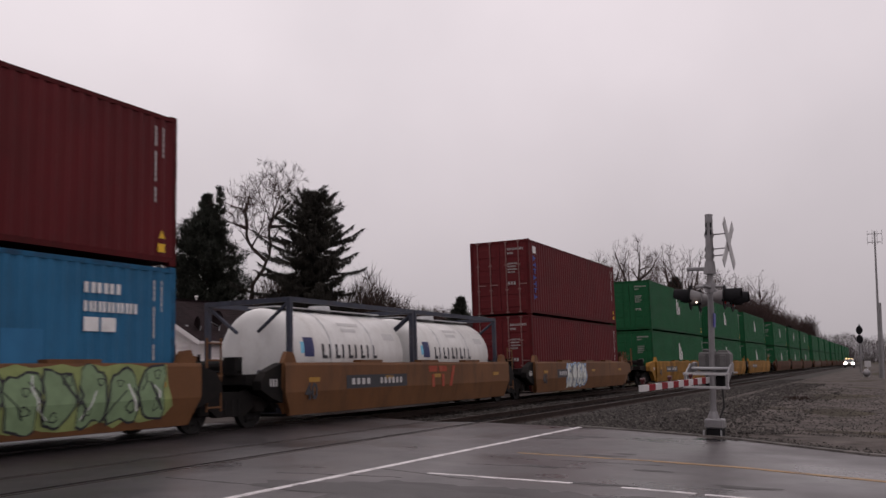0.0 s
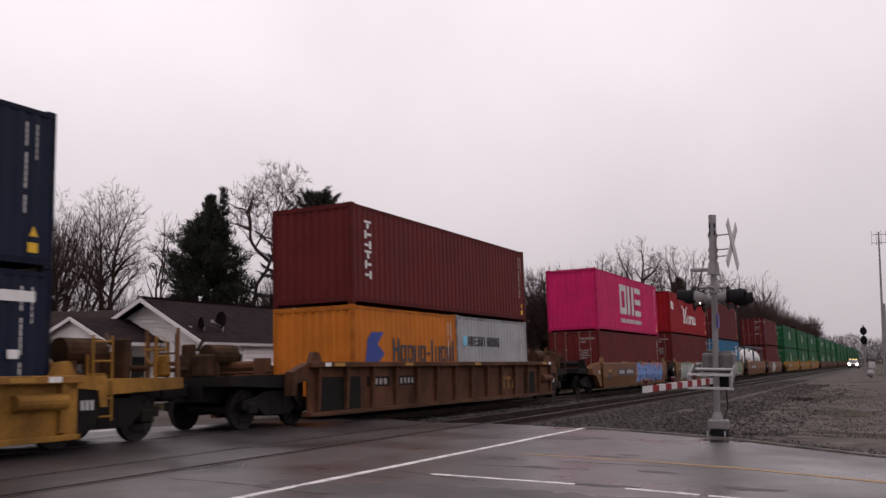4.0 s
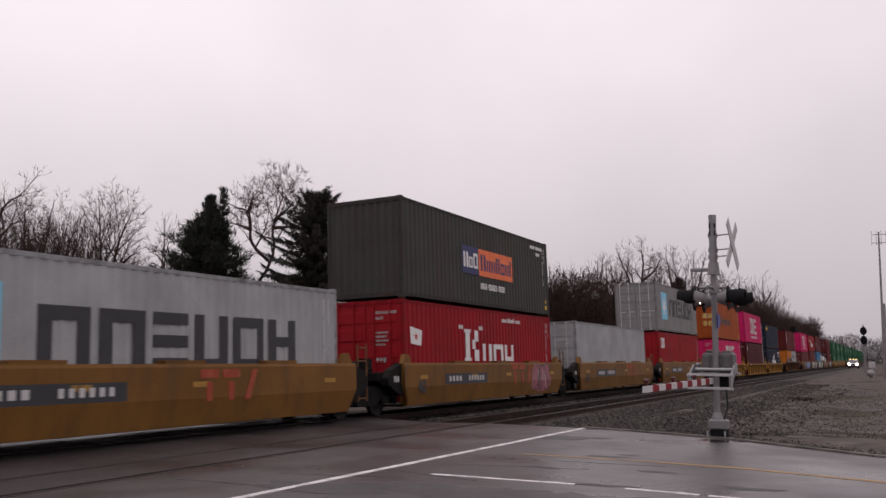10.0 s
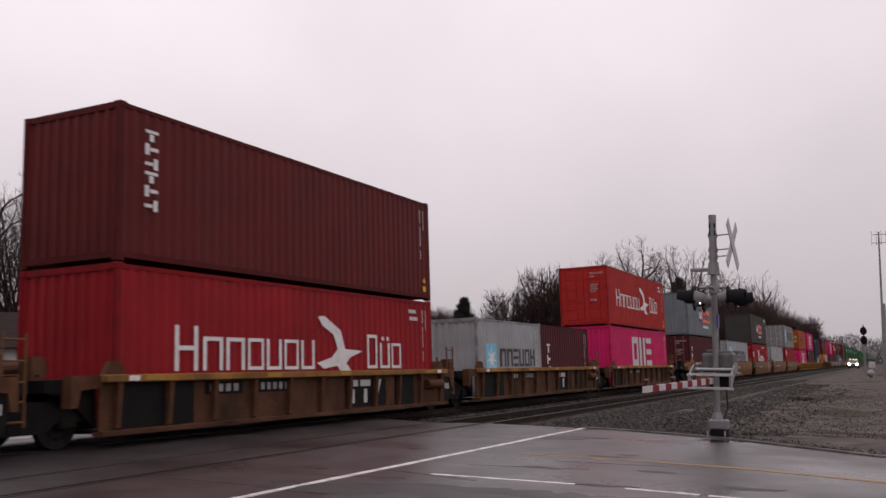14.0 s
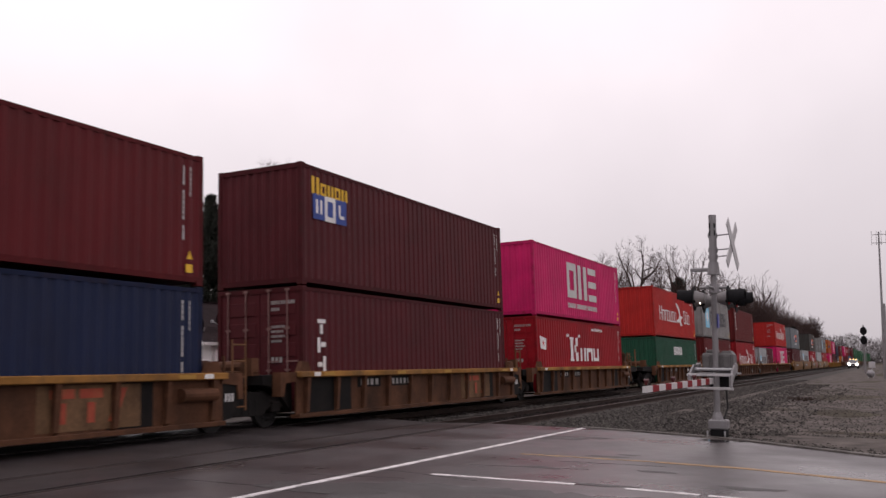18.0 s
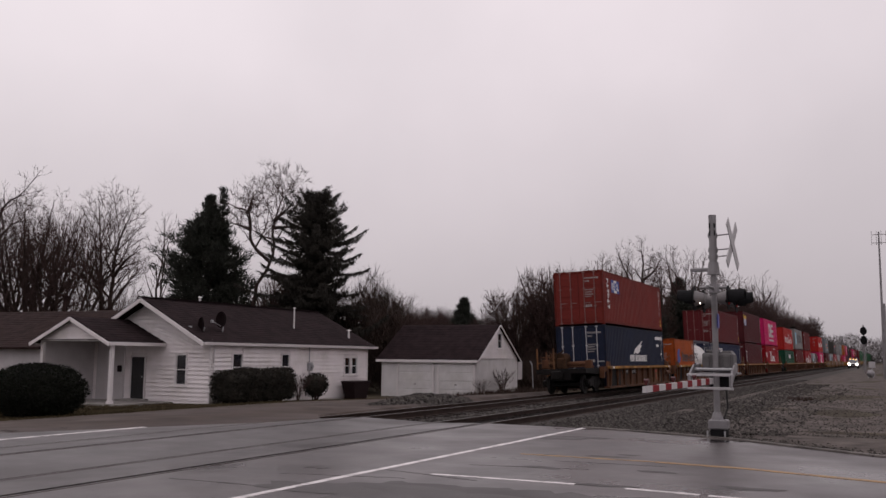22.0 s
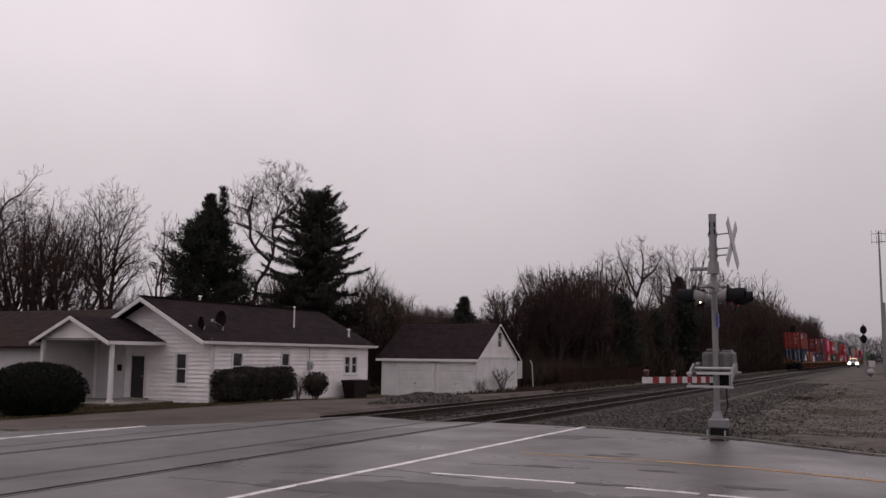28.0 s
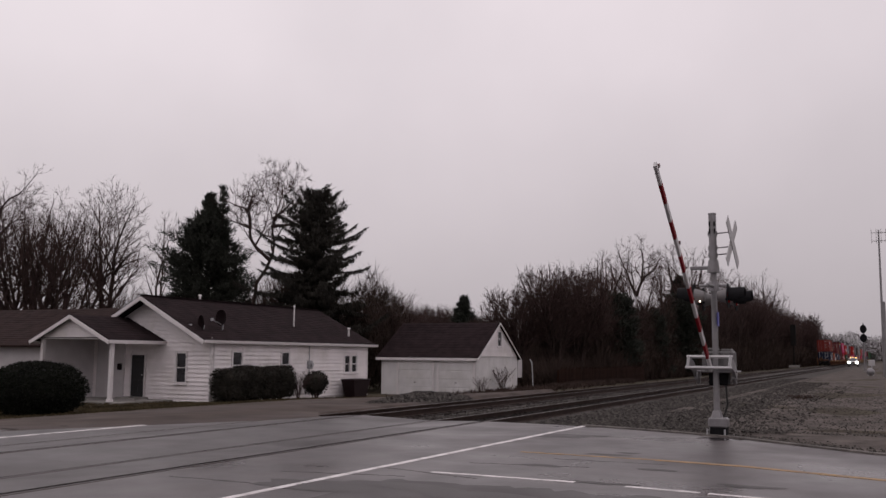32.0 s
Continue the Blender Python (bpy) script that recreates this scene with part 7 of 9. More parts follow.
def grown(seed, limbs, crowns, r=0.15, gaps=(0.6, 0.42, 0.3), bare=0.3, spread=(34, 58), rise=0.1, twig=0.5, twigs=3, wig=0.07, long=0.62):
    """Trunk and crown soups of a leafless tree: main stems that carry side branches, these again, and fine twigs.
    limbs: lines (x, y, z) of the main stems, the trunk first; crowns: ellipsoids (x, y, z, rx, ry, rz) that hold the branches."""
    rng = random.Random(seed)
    low, crown = Soup(), Soup()

    def inside(p):
        return min(((p.x - c[0]) / c[3]) ** 2 + ((p.y - c[1]) / c[4]) ** 2 + ((p.z - c[2]) / c[5]) ** 2 for c in crowns) < 1.0

    def draw(pts, r0, r1):
        n = len(pts) - 1
        for i in range(n):
            a, b = r0 + (r1 - r0) * i / n, r0 + (r1 - r0) * (i + 1) / n
            (low if a > 0.06 else crown).tube(pts[i], pts[i + 1], a, b, 6 if a > 0.06 else 4 if a > 0.025 else 3)

    def hair(p, d, ln):
        w = (d + Vector((rng.gauss(0, 0.5), rng.gauss(0, 0.5), rng.gauss(0.15, 0.4)))).normalized()
        sd = w.cross(Vector((rng.gauss(0, 1), rng.gauss(0, 1), rng.gauss(0, 1)))).normalized() * 0.011
        crown.tri(p - sd, p + sd, p + w * ln * rng.uniform(0.5, 1.2))

    def bear(pts, r0, r1, level, start):
        """Side branches along a stem, from the share `start` of its length on."""
        total = sum((q - p).length for p, q in zip(pts, pts[1:]))
        if level == 3:
            n = len(pts) - 1
            for i in range(n):
                for _ in range(twigs):
                    hair(pts[i].lerp(pts[i + 1], rng.random()), (pts[i + 1] - pts[i]).normalized(), twig)
            return
        at, az = total * start + rng.uniform(0, gaps[level]), rng.uniform(0, 6.28)
        while at < total:
            k, run = 0, 0.0
            while k < len(pts) - 2 and run + (pts[k + 1] - pts[k]).length < at:
                run += (pts[k + 1] - pts[k]).length
                k += 1
            d = (pts[k + 1] - pts[k]).normalized()
            p = pts[k] + d * (at - run)
            f = at / total
            rr = r0 + (r1 - r0) * f
            ln = long * (total * (1 - f) + 0.22 * total) * rng.uniform(0.6, 1.15)
            if level:
                ln = min(ln, total * 0.75)
            ang = radians(rng.uniform(*spread))
            az += 2.4 + rng.gauss(0, 0.4)
            u = d.cross(Vector((0.3, 0.5, 0.8))).normalized()
            v = d.cross(u)
            w = d * math.cos(ang) + (u * math.cos(az) + v * math.sin(az)) * math.sin(ang)
            for _ in range(3):
                if inside(p + w * ln * 0.92):
                    break
                ln *= 0.68
            if ln > 0.25:
                n = 5 if level == 0 else 4 if level == 1 else 3
                line, q, dd = [p], p.copy(), w
                for i in range(n):
                    g = wig * (1.4 + level * 0.5)
                    dd = (dd + Vector((rng.gauss(0, g), rng.gauss(0, g), rng.gauss(rise, g)))).normalized()
                    q = q + dd * (ln / n)
                    line.append(q)
                c0 = max(0.01, min(rr * 0.62, 0.012 + 0.02 * ln))
                draw(line, c0, 0.007)
                bear(line, c0, 0.007, level + 1, 0.16)
            at += gaps[level] * rng.uniform(0.6, 1.5)
        for _ in range(3):
            hair(pts[-1], (pts[-1] - pts[-2]).normalized(), twig * 1.2)

    for j, line in enumerate(limbs):
        v = [Vector(q) for q in line]
        v = [v[0] * 2 - v[1]] + v + [v[-1] * 2 - v[-2]]
        pts = []
        for i in range(1, len(v) - 2):
            n = max(2, int((v[i + 1] - v[i]).length / 0.5))
            for t in (q / n for q in range(n)):
                pts.append(0.5 * (2 * v[i] + (v[i + 1] - v[i - 1]) * t + (2 * v[i - 1] - 5 * v[i] + 4 * v[i + 1] - v[i + 2]) * t * t + (3 * v[i] - v[i - 1] - 3 * v[i + 1] + v[i + 2]) * t ** 3)
                           + Vector((rng.gauss(0, wig * 0.4), rng.gauss(0, wig * 0.4), 0)))
        pts.append(v[-2])
        r0 = r * (1.0 if line[0][2] < 0.5 else 0.6)
        draw(pts, r0, max(0.02, r0 * 0.1))
        bear(pts, r0, 0.02, 0, bare if line[0][2] < 0.5 else 0.12)
    return low, crown


TREE_MESH = {}


def put_bare(kind, x, y, label, turn=0.0, scale=1.0, category="tree", group="bare trees", z=None):
    if kind not in TREE_MESH:
        t, c = grown(**KINDS[kind])
        TREE_MESH[kind] = (t.mesh("trunk", BARK), c.mesh("crown", TWIG))
    ob = thing("bare_tree", label, category, group, m=pose(x, y, base_z(x, y) if z is None else z, 0, 0, turn) @ Matrix.Scale(scale, 4))
    part("trunk", TREE_MESH[kind][0], None, ob)
    part("crown", TREE_MESH[kind][1], None, ob)
    return ob


def fan(count, spread, z0, z1, seed):
    """Main stems that part from one foot and rise to the crown."""
    pr = random.Random(seed)
    out = []
    for i in range(count):
        a = 2 * math.pi * (i + pr.uniform(-0.3, 0.3)) / count
        r = spread * pr.uniform(0.6, 1.0)
        m = pr.uniform(0.3, 0.5)
        out.append([(0, 0, -0.4), (r * m * 0.6 * math.cos(a), r * m * 0.6 * math.sin(a), z0), (r * math.cos(a), r * math.sin(a), z1 * pr.uniform(0.85, 1.0))])
    return out


KINDS = {
    "maple": dict(seed=16, limbs=[[(0, 0, -0.3), (0.4, 0, 4.9), (0.9, 0, 7.4), (1.95, 0.2, 9.4), (1.95, 0.2, 11.6), (2.6, 0.3, 13.6), (2.4, 0.3, 15.0)],
                                  [(1.8, 0.1, 9.1), (0.5, -0.3, 10.5), (0.3, -0.5, 12.5), (-0.6, -0.6, 13.0), (-1.9, -0.6, 13.5)], [(0.4, -0.4, 11.4), (-1.2, 0.4, 11.9), (-2.2, 0.7, 12.2)],
                                  [(0.3, -0.5, 12.5), (0.6, -0.4, 14.1)], [(1.95, 0.2, 11.5), (3.8, 0, 11.5), (5.0, -0.2, 11.8)], [(2.1, 0.2, 12.0), (3.4, 0.5, 13.2)]],
                  crowns=[(2.4, 0.3, 14.5, 2.7, 2.4, 1.9), (-1.0, -0.3, 13.7, 2.1, 2.0, 1.6), (1.0, 0, 12.6, 2.6, 2.0, 1.8), (4.4, 0, 12.6, 1.5, 1.4, 1.3)], r=0.24, bare=0.62, wig=0.1, spread=(36, 70), long=0.8, gaps=(0.5, 0.36, 0.26)),
    "tall": dict(seed=11, limbs=[[(0, 0, -0.4), (-0.4, 0.3, 6), (-1.6, 0.5, 10.5), (-2.4, 0.8, 13.6)], [(0.1, 0, -0.4), (-0.1, -0.3, 8), (-0.3, -0.5, 13), (-0.5, -0.6, 15.6)], [(0.2, 0, -0.4), (0.8, 0.1, 8.3), (1.1, 0.2, 12), (2.7, 0.3, 15.4)],
                                 [(1.0, 0.1, 9.4), (2.8, -0.5, 10.6), (4.4, -0.7, 11.4)]],
                 crowns=[(0, 0, 13.4, 4.7, 3.6, 4.3), (0.5, 0, 10.0, 4.4, 2.8, 2.0)], r=0.32, bare=0.34, spread=(30, 54), rise=0.07, gaps=(0.75, 0.5, 0.36), twigs=2, long=0.7),
    "narrow": dict(seed=21, limbs=[[(-0.1, 0, -0.4), (0, 0, 7.5), (0.5, 0.2, 11), (0.5, 0.2, 14.5)], [(0.2, 0, -0.4), (0.9, -0.2, 9.5), (1.8, -0.3, 13.2)]],
                   crowns=[(0.7, 0, 11.4, 2.2, 2.0, 4.1)], r=0.19, bare=0.36, spread=(28, 46), rise=0.08, gaps=(0.7, 0.55, 0.4), twigs=2, long=0.55),
    "dense": dict(seed=33, limbs=fan(8, 6.2, 3.6, 16.0, 33), crowns=[(0, 0, 10.4, 7.0, 4.6, 7.0)], r=0.27, bare=0.26, spread=(28, 52), rise=0.08, gaps=(1.1, 0.7, 0.46), twigs=2, long=0.7),
    "oak": dict(seed=37, limbs=[[(0, 0, -0.4), (0.4, 0, 7.5)], [(0.4, 0, 7.5), (1.6, 0, 12), (2.4, 0, 15.2), (4.8, 0, 16.4), (6.6, 0, 18.0)], [(0.9, 0, 9.4), (2.5, 0.4, 13.4), (5.4, 0.6, 14.2)], [(0.4, 0, 7.5), (-2.5, 1, 12.5)]],
                crowns=[(5.4, 0, 17.0, 2.9, 2.4, 1.6), (3.5, 0, 14.6, 3.4, 2.4, 1.8), (-2, 0.5, 14.5, 3.6, 3.2, 3.2)], r=0.36, bare=0.5, wig=0.11, spread=(36, 64), gaps=(0.75, 0.55, 0.4), long=0.8, twigs=2),
    "vase": dict(seed=41, limbs=fan(12, 3.2, 2.6, 9.0, 41), crowns=[(0, 0, 6.2, 3.8, 3.4, 3.5)], r=0.16, bare=0.3, spread=(22, 40), rise=0.1, gaps=(0.6, 0.45, 0.36), twigs=3),
    "thicket": dict(seed=47, limbs=fan(7, 2.4, 2.4, 8.6, 47), crowns=[(0.2, 0, 5.7, 3.0, 2.8, 3.4)], r=0.13, bare=0.2, spread=(26, 46), rise=0.1, gaps=(0.65, 0.5, 0.38), twigs=2),
    "wood": dict(seed=51, limbs=[[(0, 0, -0.4), (0.2, 0, 5.5), (-0.9, 0.4, 9.0), (-1.3, 0.6, 11.5)], [(0.2, 0, 5.0), (1.5, -0.3, 8.4), (2.2, -0.6, 11.4)], [(0.1, 0, 3.6), (-1.9, -0.9, 7.0), (-2.8, -1.2, 9.3)]],
                 crowns=[(0, 0, 8.8, 4.1, 3.8, 4.2)], r=0.26, bare=0.36, spread=(32, 56), gaps=(0.85, 0.6, 0.45), long=0.85, wig=0.09, twigs=2),
    "upright": dict(seed=55, limbs=[[(0, 0, -0.4), (0.1, 0, 6.5), (0.3, 0.1, 12.2)], [(0.1, 0, 4.5), (1.2, 0.6, 8.5), (1.5, 0.8, 11.4)], [(0.1, 0, 5.5), (-1.1, -0.4, 9.2), (-1.5, -0.5, 11.0)]],
                    crowns=[(0.1, 0, 8.8, 2.8, 2.6, 4.3)], r=0.22, bare=0.3, spread=(28, 46), gaps=(0.8, 0.58, 0.42), twigs=2),
    "forked": dict(seed=71, limbs=[[(0, 0, -0.4), (0.1, 0, 5.0), (0, 0, 8.4)], [(0, 0, 8.4), (-0.9, 0.2, 10.4), (-2.1, 0.3, 13.6)], [(0, 0, 8.4), (0.6, 0, 10.5), (0.5, 0, 14.0)], [(0.5, 0, 10.0), (1.6, 0.2, 11.0), (2.5, 0.3, 12.4)],
                                   [(0.1, 0, 6.5), (-1.6, -0.5, 9.2), (-2.4, -0.6, 10.6)]],
                   crowns=[(0, 0, 12.0, 2.9, 2.6, 2.6), (-1.6, -0.4, 10.0, 1.6, 1.5, 1.5)], r=0.27, bare=0.42, wig=0.1, spread=(30, 56), gaps=(0.7, 0.5, 0.36), long=0.75, twigs=2),
    "scrub": dict(seed=61, limbs=fan(6, 1.3, 1.0, 2.2, 61), crowns=[(0, 0, 1.7, 1.3, 1.2, 1.0)], r=0.03, bare=0.15, spread=(22, 40), gaps=(0.4, 0.4, 0.4), twig=0.25, twigs=1),
}


def pine(x, y, height, profile, seed, label, spires=()):
    """A feathery pine: trunk and rising boughs with tufts of needles. profile: (height, reach) pairs; spires: (dx, height, width) side leaders."""
    rng = random.Random(seed)
    ob = thing("conifer_tree", label, "tree", "conifers", m=pose(x, y, base_z(x, y)))
    t, c = Soup(), Soup()
    t.tube(Vector((0, 0, -0.3)), Vector((0, 0, height * 0.97)), 0.26, 0.03, 8)
    for dx, h, _ in spires:
        t.tube(Vector((0, 0, height * 0.5)), Vector((dx, 0, height * 0.66)), 0.12, 0.08, 6)
        t.tube(Vector((dx, 0, height * 0.66)), Vector((dx, 0, h * 0.98)), 0.08, 0.02, 6)
    part("trunk", t.mesh("trunk", BARK), None, ob)
    zs, ws = [q[0] for q in profile], [q[1] for q in profile]

    def tuft(p, d, size, n):
        for _ in range(n):
            q = (d * 0.8 + Vector((rng.gauss(0, 0.55), rng.gauss(0, 0.55), rng.gauss(0.2, 0.5)))).normalized()
            e = p + Vector((rng.gauss(0, 0.3), rng.gauss(0, 0.3), rng.gauss(0, 0.25))) * size
            sd = q.cross(Vector((rng.gauss(0, 1), rng.gauss(0, 1), rng.gauss(0, 1)))).normalized() * rng.uniform(0.025, 0.055)
            c.tri(e - sd, e + sd, e + q * size * rng.uniform(0.5, 1.05))

    def boughs(ax, z, w, f, n):
        for i in range(n):
            a = rng.uniform(0, 2 * math.pi)
            lump = 1 + 0.75 * noise.noise((math.cos(a) * 1.5 + ax, math.sin(a) * 1.5 + seed, z * 0.55))
            ln = w * lump * rng.uniform(0.6, 1.12)
            d = Vector((math.cos(a), math.sin(a), 0.1 + 0.8 * f * f)).normalized()
            p = Vector((ax, 0, z))
            c.tube(p, p + d * ln, 0.04, 0.012, 3)
            k = 0.3
            while k <= 1.0:
                tuft(p + d * ln * k, d, min(0.55, 0.22 + w * 0.2) + 0.12 * rng.random(), 18)
                k += 0.5 / max(0.6, ln)
            tuft(p + d * ln, (d + Vector((0, 0, 0.35))).normalized(), min(0.6, 0.3 + w * 0.2), 24)

    z = 0.9
    while z < height - 0.15:
        boughs(0, z, float(np.interp(z, zs, ws)), z / height, 13 if z > 4 else 7)
        z += 0.3
    for dx, h, wd in spires:
        z = height * 0.6
        while z < h - 0.1:
            boughs(dx, z, 0.12 + wd * (1.05 - z / h) * 6, 0.9, 3)
            z += 0.42
    part("crown", c.mesh("crown", NEEDLE), None, ob)
    return ob


def spruce(x, y, height, profile, seed, material, label):
    """A spruce: trunk and layers of long boughs with upswept tips, hung with drooping needle sprays. profile: (height, reach) pairs."""
    rng = random.Random(seed)
    ob = thing("conifer_tree", label, "tree", "conifers", m=pose(x, y, base_z(x, y)))
    t = Soup()
    t.tube(Vector((0, 0, -0.3)), Vector((0, 0, height * 0.98)), 0.28, 0.03, 8)
    part("trunk", t.mesh("trunk", BARK), None, ob)
    zs, ws = [q[0] for q in profile], [q[1] for q in profile]
    c = Soup()
    z = 1.6
    while z < height - 0.1:
        f = z / height
        w = float(np.interp(z, zs, ws))
        n = 9
        off = rng.random()
        for i in range(n):
            a = 2 * math.pi * (i + off + rng.uniform(-0.35, 0.35)) / n
            ln = w * rng.uniform(0.55, 1.1) * (1 + 0.5 * noise.noise((math.cos(a) * 1.4, math.sin(a) * 1.4 + seed, z * 0.5)))
            tilt = rng.gauss(0, 0.16)
            d = Vector((math.cos(a), math.sin(a), 0))
            side = Vector((-d.y, d.x, 0))
            start = z + rng.uniform(-0.22, 0.22)
            prev = Vector((0, 0, start))
            steps = max(4, int(ln / 0.3))
            for k in range(1, steps + 1):
                q = k / steps
                lift = ((0.85 * f - 0.62 + tilt) * q + 0.26 * q ** 3) * ln
                p = d * (ln * q) + Vector((0, 0, start + lift))
                c.tube(prev, p, 0.035 * (1 - q) + 0.014, 0.03 * (1 - q) + 0.01, 3)
                for _ in range(46):
                    e = prev.lerp(p, rng.random())
                    e = e + side * rng.uniform(-1, 1) * (0.6 * (1 - q) + 0.2 + 0.1 * (1 - f))
                    if rng.random() < 0.72:
                        tip = e + side * rng.gauss(0, 0.06) + d * rng.uniform(-0.02, 0.2) - Vector((0, 0, rng.uniform(0.15, 0.62) * (1.1 - 0.5 * f) * (1.1 - 0.45 * q)))
                    else:
                        tip = e + side * rng.gauss(0, 0.16) + d * rng.uniform(0.12, 0.4) + Vector((0, 0, rng.uniform(-0.02, 0.22)))
                    b = Vector((rng.gauss(0, 1), rng.gauss(0, 1), rng.gauss(0, 0.4))).normalized() * rng.uniform(0.024, 0.055)
                    c.tri(e - b, e + b, tip)
                prev = p
        z += rng.uniform(0.62, 0.82) * (1 - 0.4 * f)
    part("crown", c.mesh("crown", material), None, ob)
    return ob


def squared(d, flat):
    """How far a direction lies inside a rounded box: flat 2 gives a ball, larger values a squarer outline."""
    return (abs(d.x) ** flat + abs(d.y) ** flat + abs(d.z) ** flat) ** (1 / flat)


def leafy(name, x, y, z, rx, ry, rz, n, size, material, label, seed, flat=2.6, category="shrub", stems=6):
    """A dense clipped shrub: woody stems and a shell of small leaf sprays with an uneven outline."""
    rng = random.Random(seed)
    ob = thing(name, label, category, m=pose(x, y, z))
    s = Soup()
    for i in range(stems):
        a = rng.uniform(0, 6.28)
        s.tube(Vector((math.cos(a) * rx * 0.2, math.sin(a) * ry * 0.2, -0.15)), Vector((math.cos(a) * rx * 0.6, math.sin(a) * ry * 0.6, rz * 1.2)), 0.03, 0.01, 4)
    part("stems", s.mesh("stems", BARK), None, ob)
    c = Soup()
    for i in range(n):
        u = rng.uniform(-1, 1)
        a = rng.uniform(0, 2 * math.pi)
        q = math.sqrt(1 - u * u)
        dr = Vector((q * math.cos(a), q * math.sin(a), u))
        r = rng.uniform(0.82, 1.0) + 0.07 * noise.noise(dr * 3 + Vector((seed, 0, 0)))
        p = Vector((dr.x * rx, dr.y * ry, dr.z * rz)) * (r / squared(dr, flat)) + Vector((0, 0, rz))
        if p.z < 0.02:
            continue
        t1 = Vector((rng.gauss(0, 1), rng.gauss(0, 1), rng.gauss(0, 1))).normalized() * size
        t2 = Vector((rng.gauss(0, 1), rng.gauss(0, 1), rng.gauss(0, 1))).normalized() * size * 0.5
        c.tri(p - t2, p + t2, p + t1 + dr * size * 0.5)
    part("foliage", c.mesh("foliage", material), None, ob)
    bm = newbm()
    bmesh.ops.create_icosphere(bm, subdivisions=3, radius=1.0)
    for v in bm.verts:
        d = v.co.normalized()
        f = (0.84 + 0.07 * noise.noise(d * 3 + Vector((seed, 0, 0)))) / squared(d, flat)
        v.co = Vector((d.x * rx * f, d.y * ry * f, max(0.05, d.z * rz * f + rz)))
    part("inner_growth", bm, material, ob)
    return ob


# behind the house
pine(-44.2, 52, 14.0, ((0, 2.2), (4, 2.8), (7.5, 3.1), (9.2, 2.9), (10.4, 1.9), (11.4, 1.1), (12.4, 0.6), (13.9, 0.1)), 3, "tall feathery dark pine behind the house", spires=((1.15, 14.5, 0.16), (-1.2, 12.4, 0.16)))
spruce(-34.9, 52, 13.5, ((0, 3.9), (6, 4.3), (8, 4.1), (9.5, 3.6), (11, 2.8), (12.2, 2.0), (13.0, 1.4), (13.4, 0.9)), 8, SPRUCE, "spruce with drooping boughs behind the house")
put_bare("maple", -41.0, 52.5, "tall bare maple between two conifers")
for kind, x, y, turn, sc, lab in (
        ("tall", -62.6, 60, 0, 1.0, "tall bare tree with three straight stems"), ("narrow", -58.5, 62, 0, 1.0, "slim bare tree with two stems"),
        ("oak", -72.5, 55, 0, 1.0, "large bare tree with heavy crooked limbs"),
        ("dense", -67.2, 56, 10, 1.0, "bare tree with many spreading stems"), ("dense", -64.2, 57, 130, 0.84, "bare tree with many spreading stems"), ("dense", -70.6, 58, 250, 1.0, "bare tree with many spreading stems"), ("thicket", -60.5, 60, 90, 1.0, "bare bushy tree behind the houses"), ("thicket", -56.0, 60, 230, 0.85, "bare bushy tree behind the houses"),
        ("thicket", -51.5, 59, 70, 0.85, "bare bushy tree behind the houses"), ("thicket", -49.0, 57, 160, 0.8, "bare bushy tree behind the houses"),
        ("thicket", -42.0, 57, 310, 1.0, "bare bushy tree behind the houses"), ("thicket", -39.0, 55, 110, 0.95, "bare bushy tree behind the houses"),
        ("thicket", -36.4, 64, 80, 0.86, "bare bushy tree behind the houses"), ("thicket", -34.6, 63, 200, 0.82, "bare bushy tree behind the houses")):
    put_bare(kind, x, y, lab, turn, sc)
# low trees seen over the garage
rng = random.Random(5)
for i, (x, y, s) in enumerate(((-48, 98, 0.9), (-51.5, 104, 0.95), (-45.5, 92, 0.75), (-57, 108, 1.0), (-43.5, 100, 0.85), (-39, 82, 0.75), (-35.5, 84, 0.72), (-33.2, 78, 0.66), (-41, 92, 0.8), (-47, 88, 0.75), (-31, 72, 0.6))):
    put_bare(("thicket", "vase")[i % 2], x, y, "bare tree in the winter woods", rng.uniform(0, 360), s)
pine(-36.6, 80, 8.0, ((0, 1.6), (3, 1.7), (5.5, 1.1), (8, 0.15)), 17, "small dark conifer among bare trees")
# woods along the line
put_bare("vase", -25.8, 66, "dense rounded bare tree at the edge of the woods", 20, 0.84)
put_bare("vase", -23.2, 67.5, "dense rounded bare tree at the edge of the woods", 140, 1.02)
put_bare("vase", -22.6, 71.5, "dense rounded bare tree at the edge of the woods", 250, 1.0)
for kind, x, y, turn, h in (("upright", -23.0, 78, 40, 11.6), ("forked", -23.4, 83, 200, 12.2), ("forked", -22.6, 91, 0, 14.7), ("upright", -24.6, 88, 170, 12.6), ("wood", -24.4, 97, 20, 12.8), ("upright", -23.0, 104, 80, 13.4),
                            ("wood", -22.4, 112, 10, 16.4), ("upright", -23.2, 118, 300, 15.4), ("forked", -23.6, 127, 130, 14.6), ("upright", -22.4, 136, 250, 15.6), ("wood", -23.0, 148, 60, 16.8), ("upright", -22.4, 158, 10, 16.6), ("forked", -22.6, 170, 90, 16.0),
                            ("upright", -21.2, 186, 150, 19.6), ("wood", -22.6, 205, 30, 17.0), ("upright", -22.4, 225, 200, 17.5)):
    put_bare(kind, x, y, "tall bare tree above the woods", turn, h / {"upright": 13.1, "forked": 14.7, "wood": 13.0}[kind])
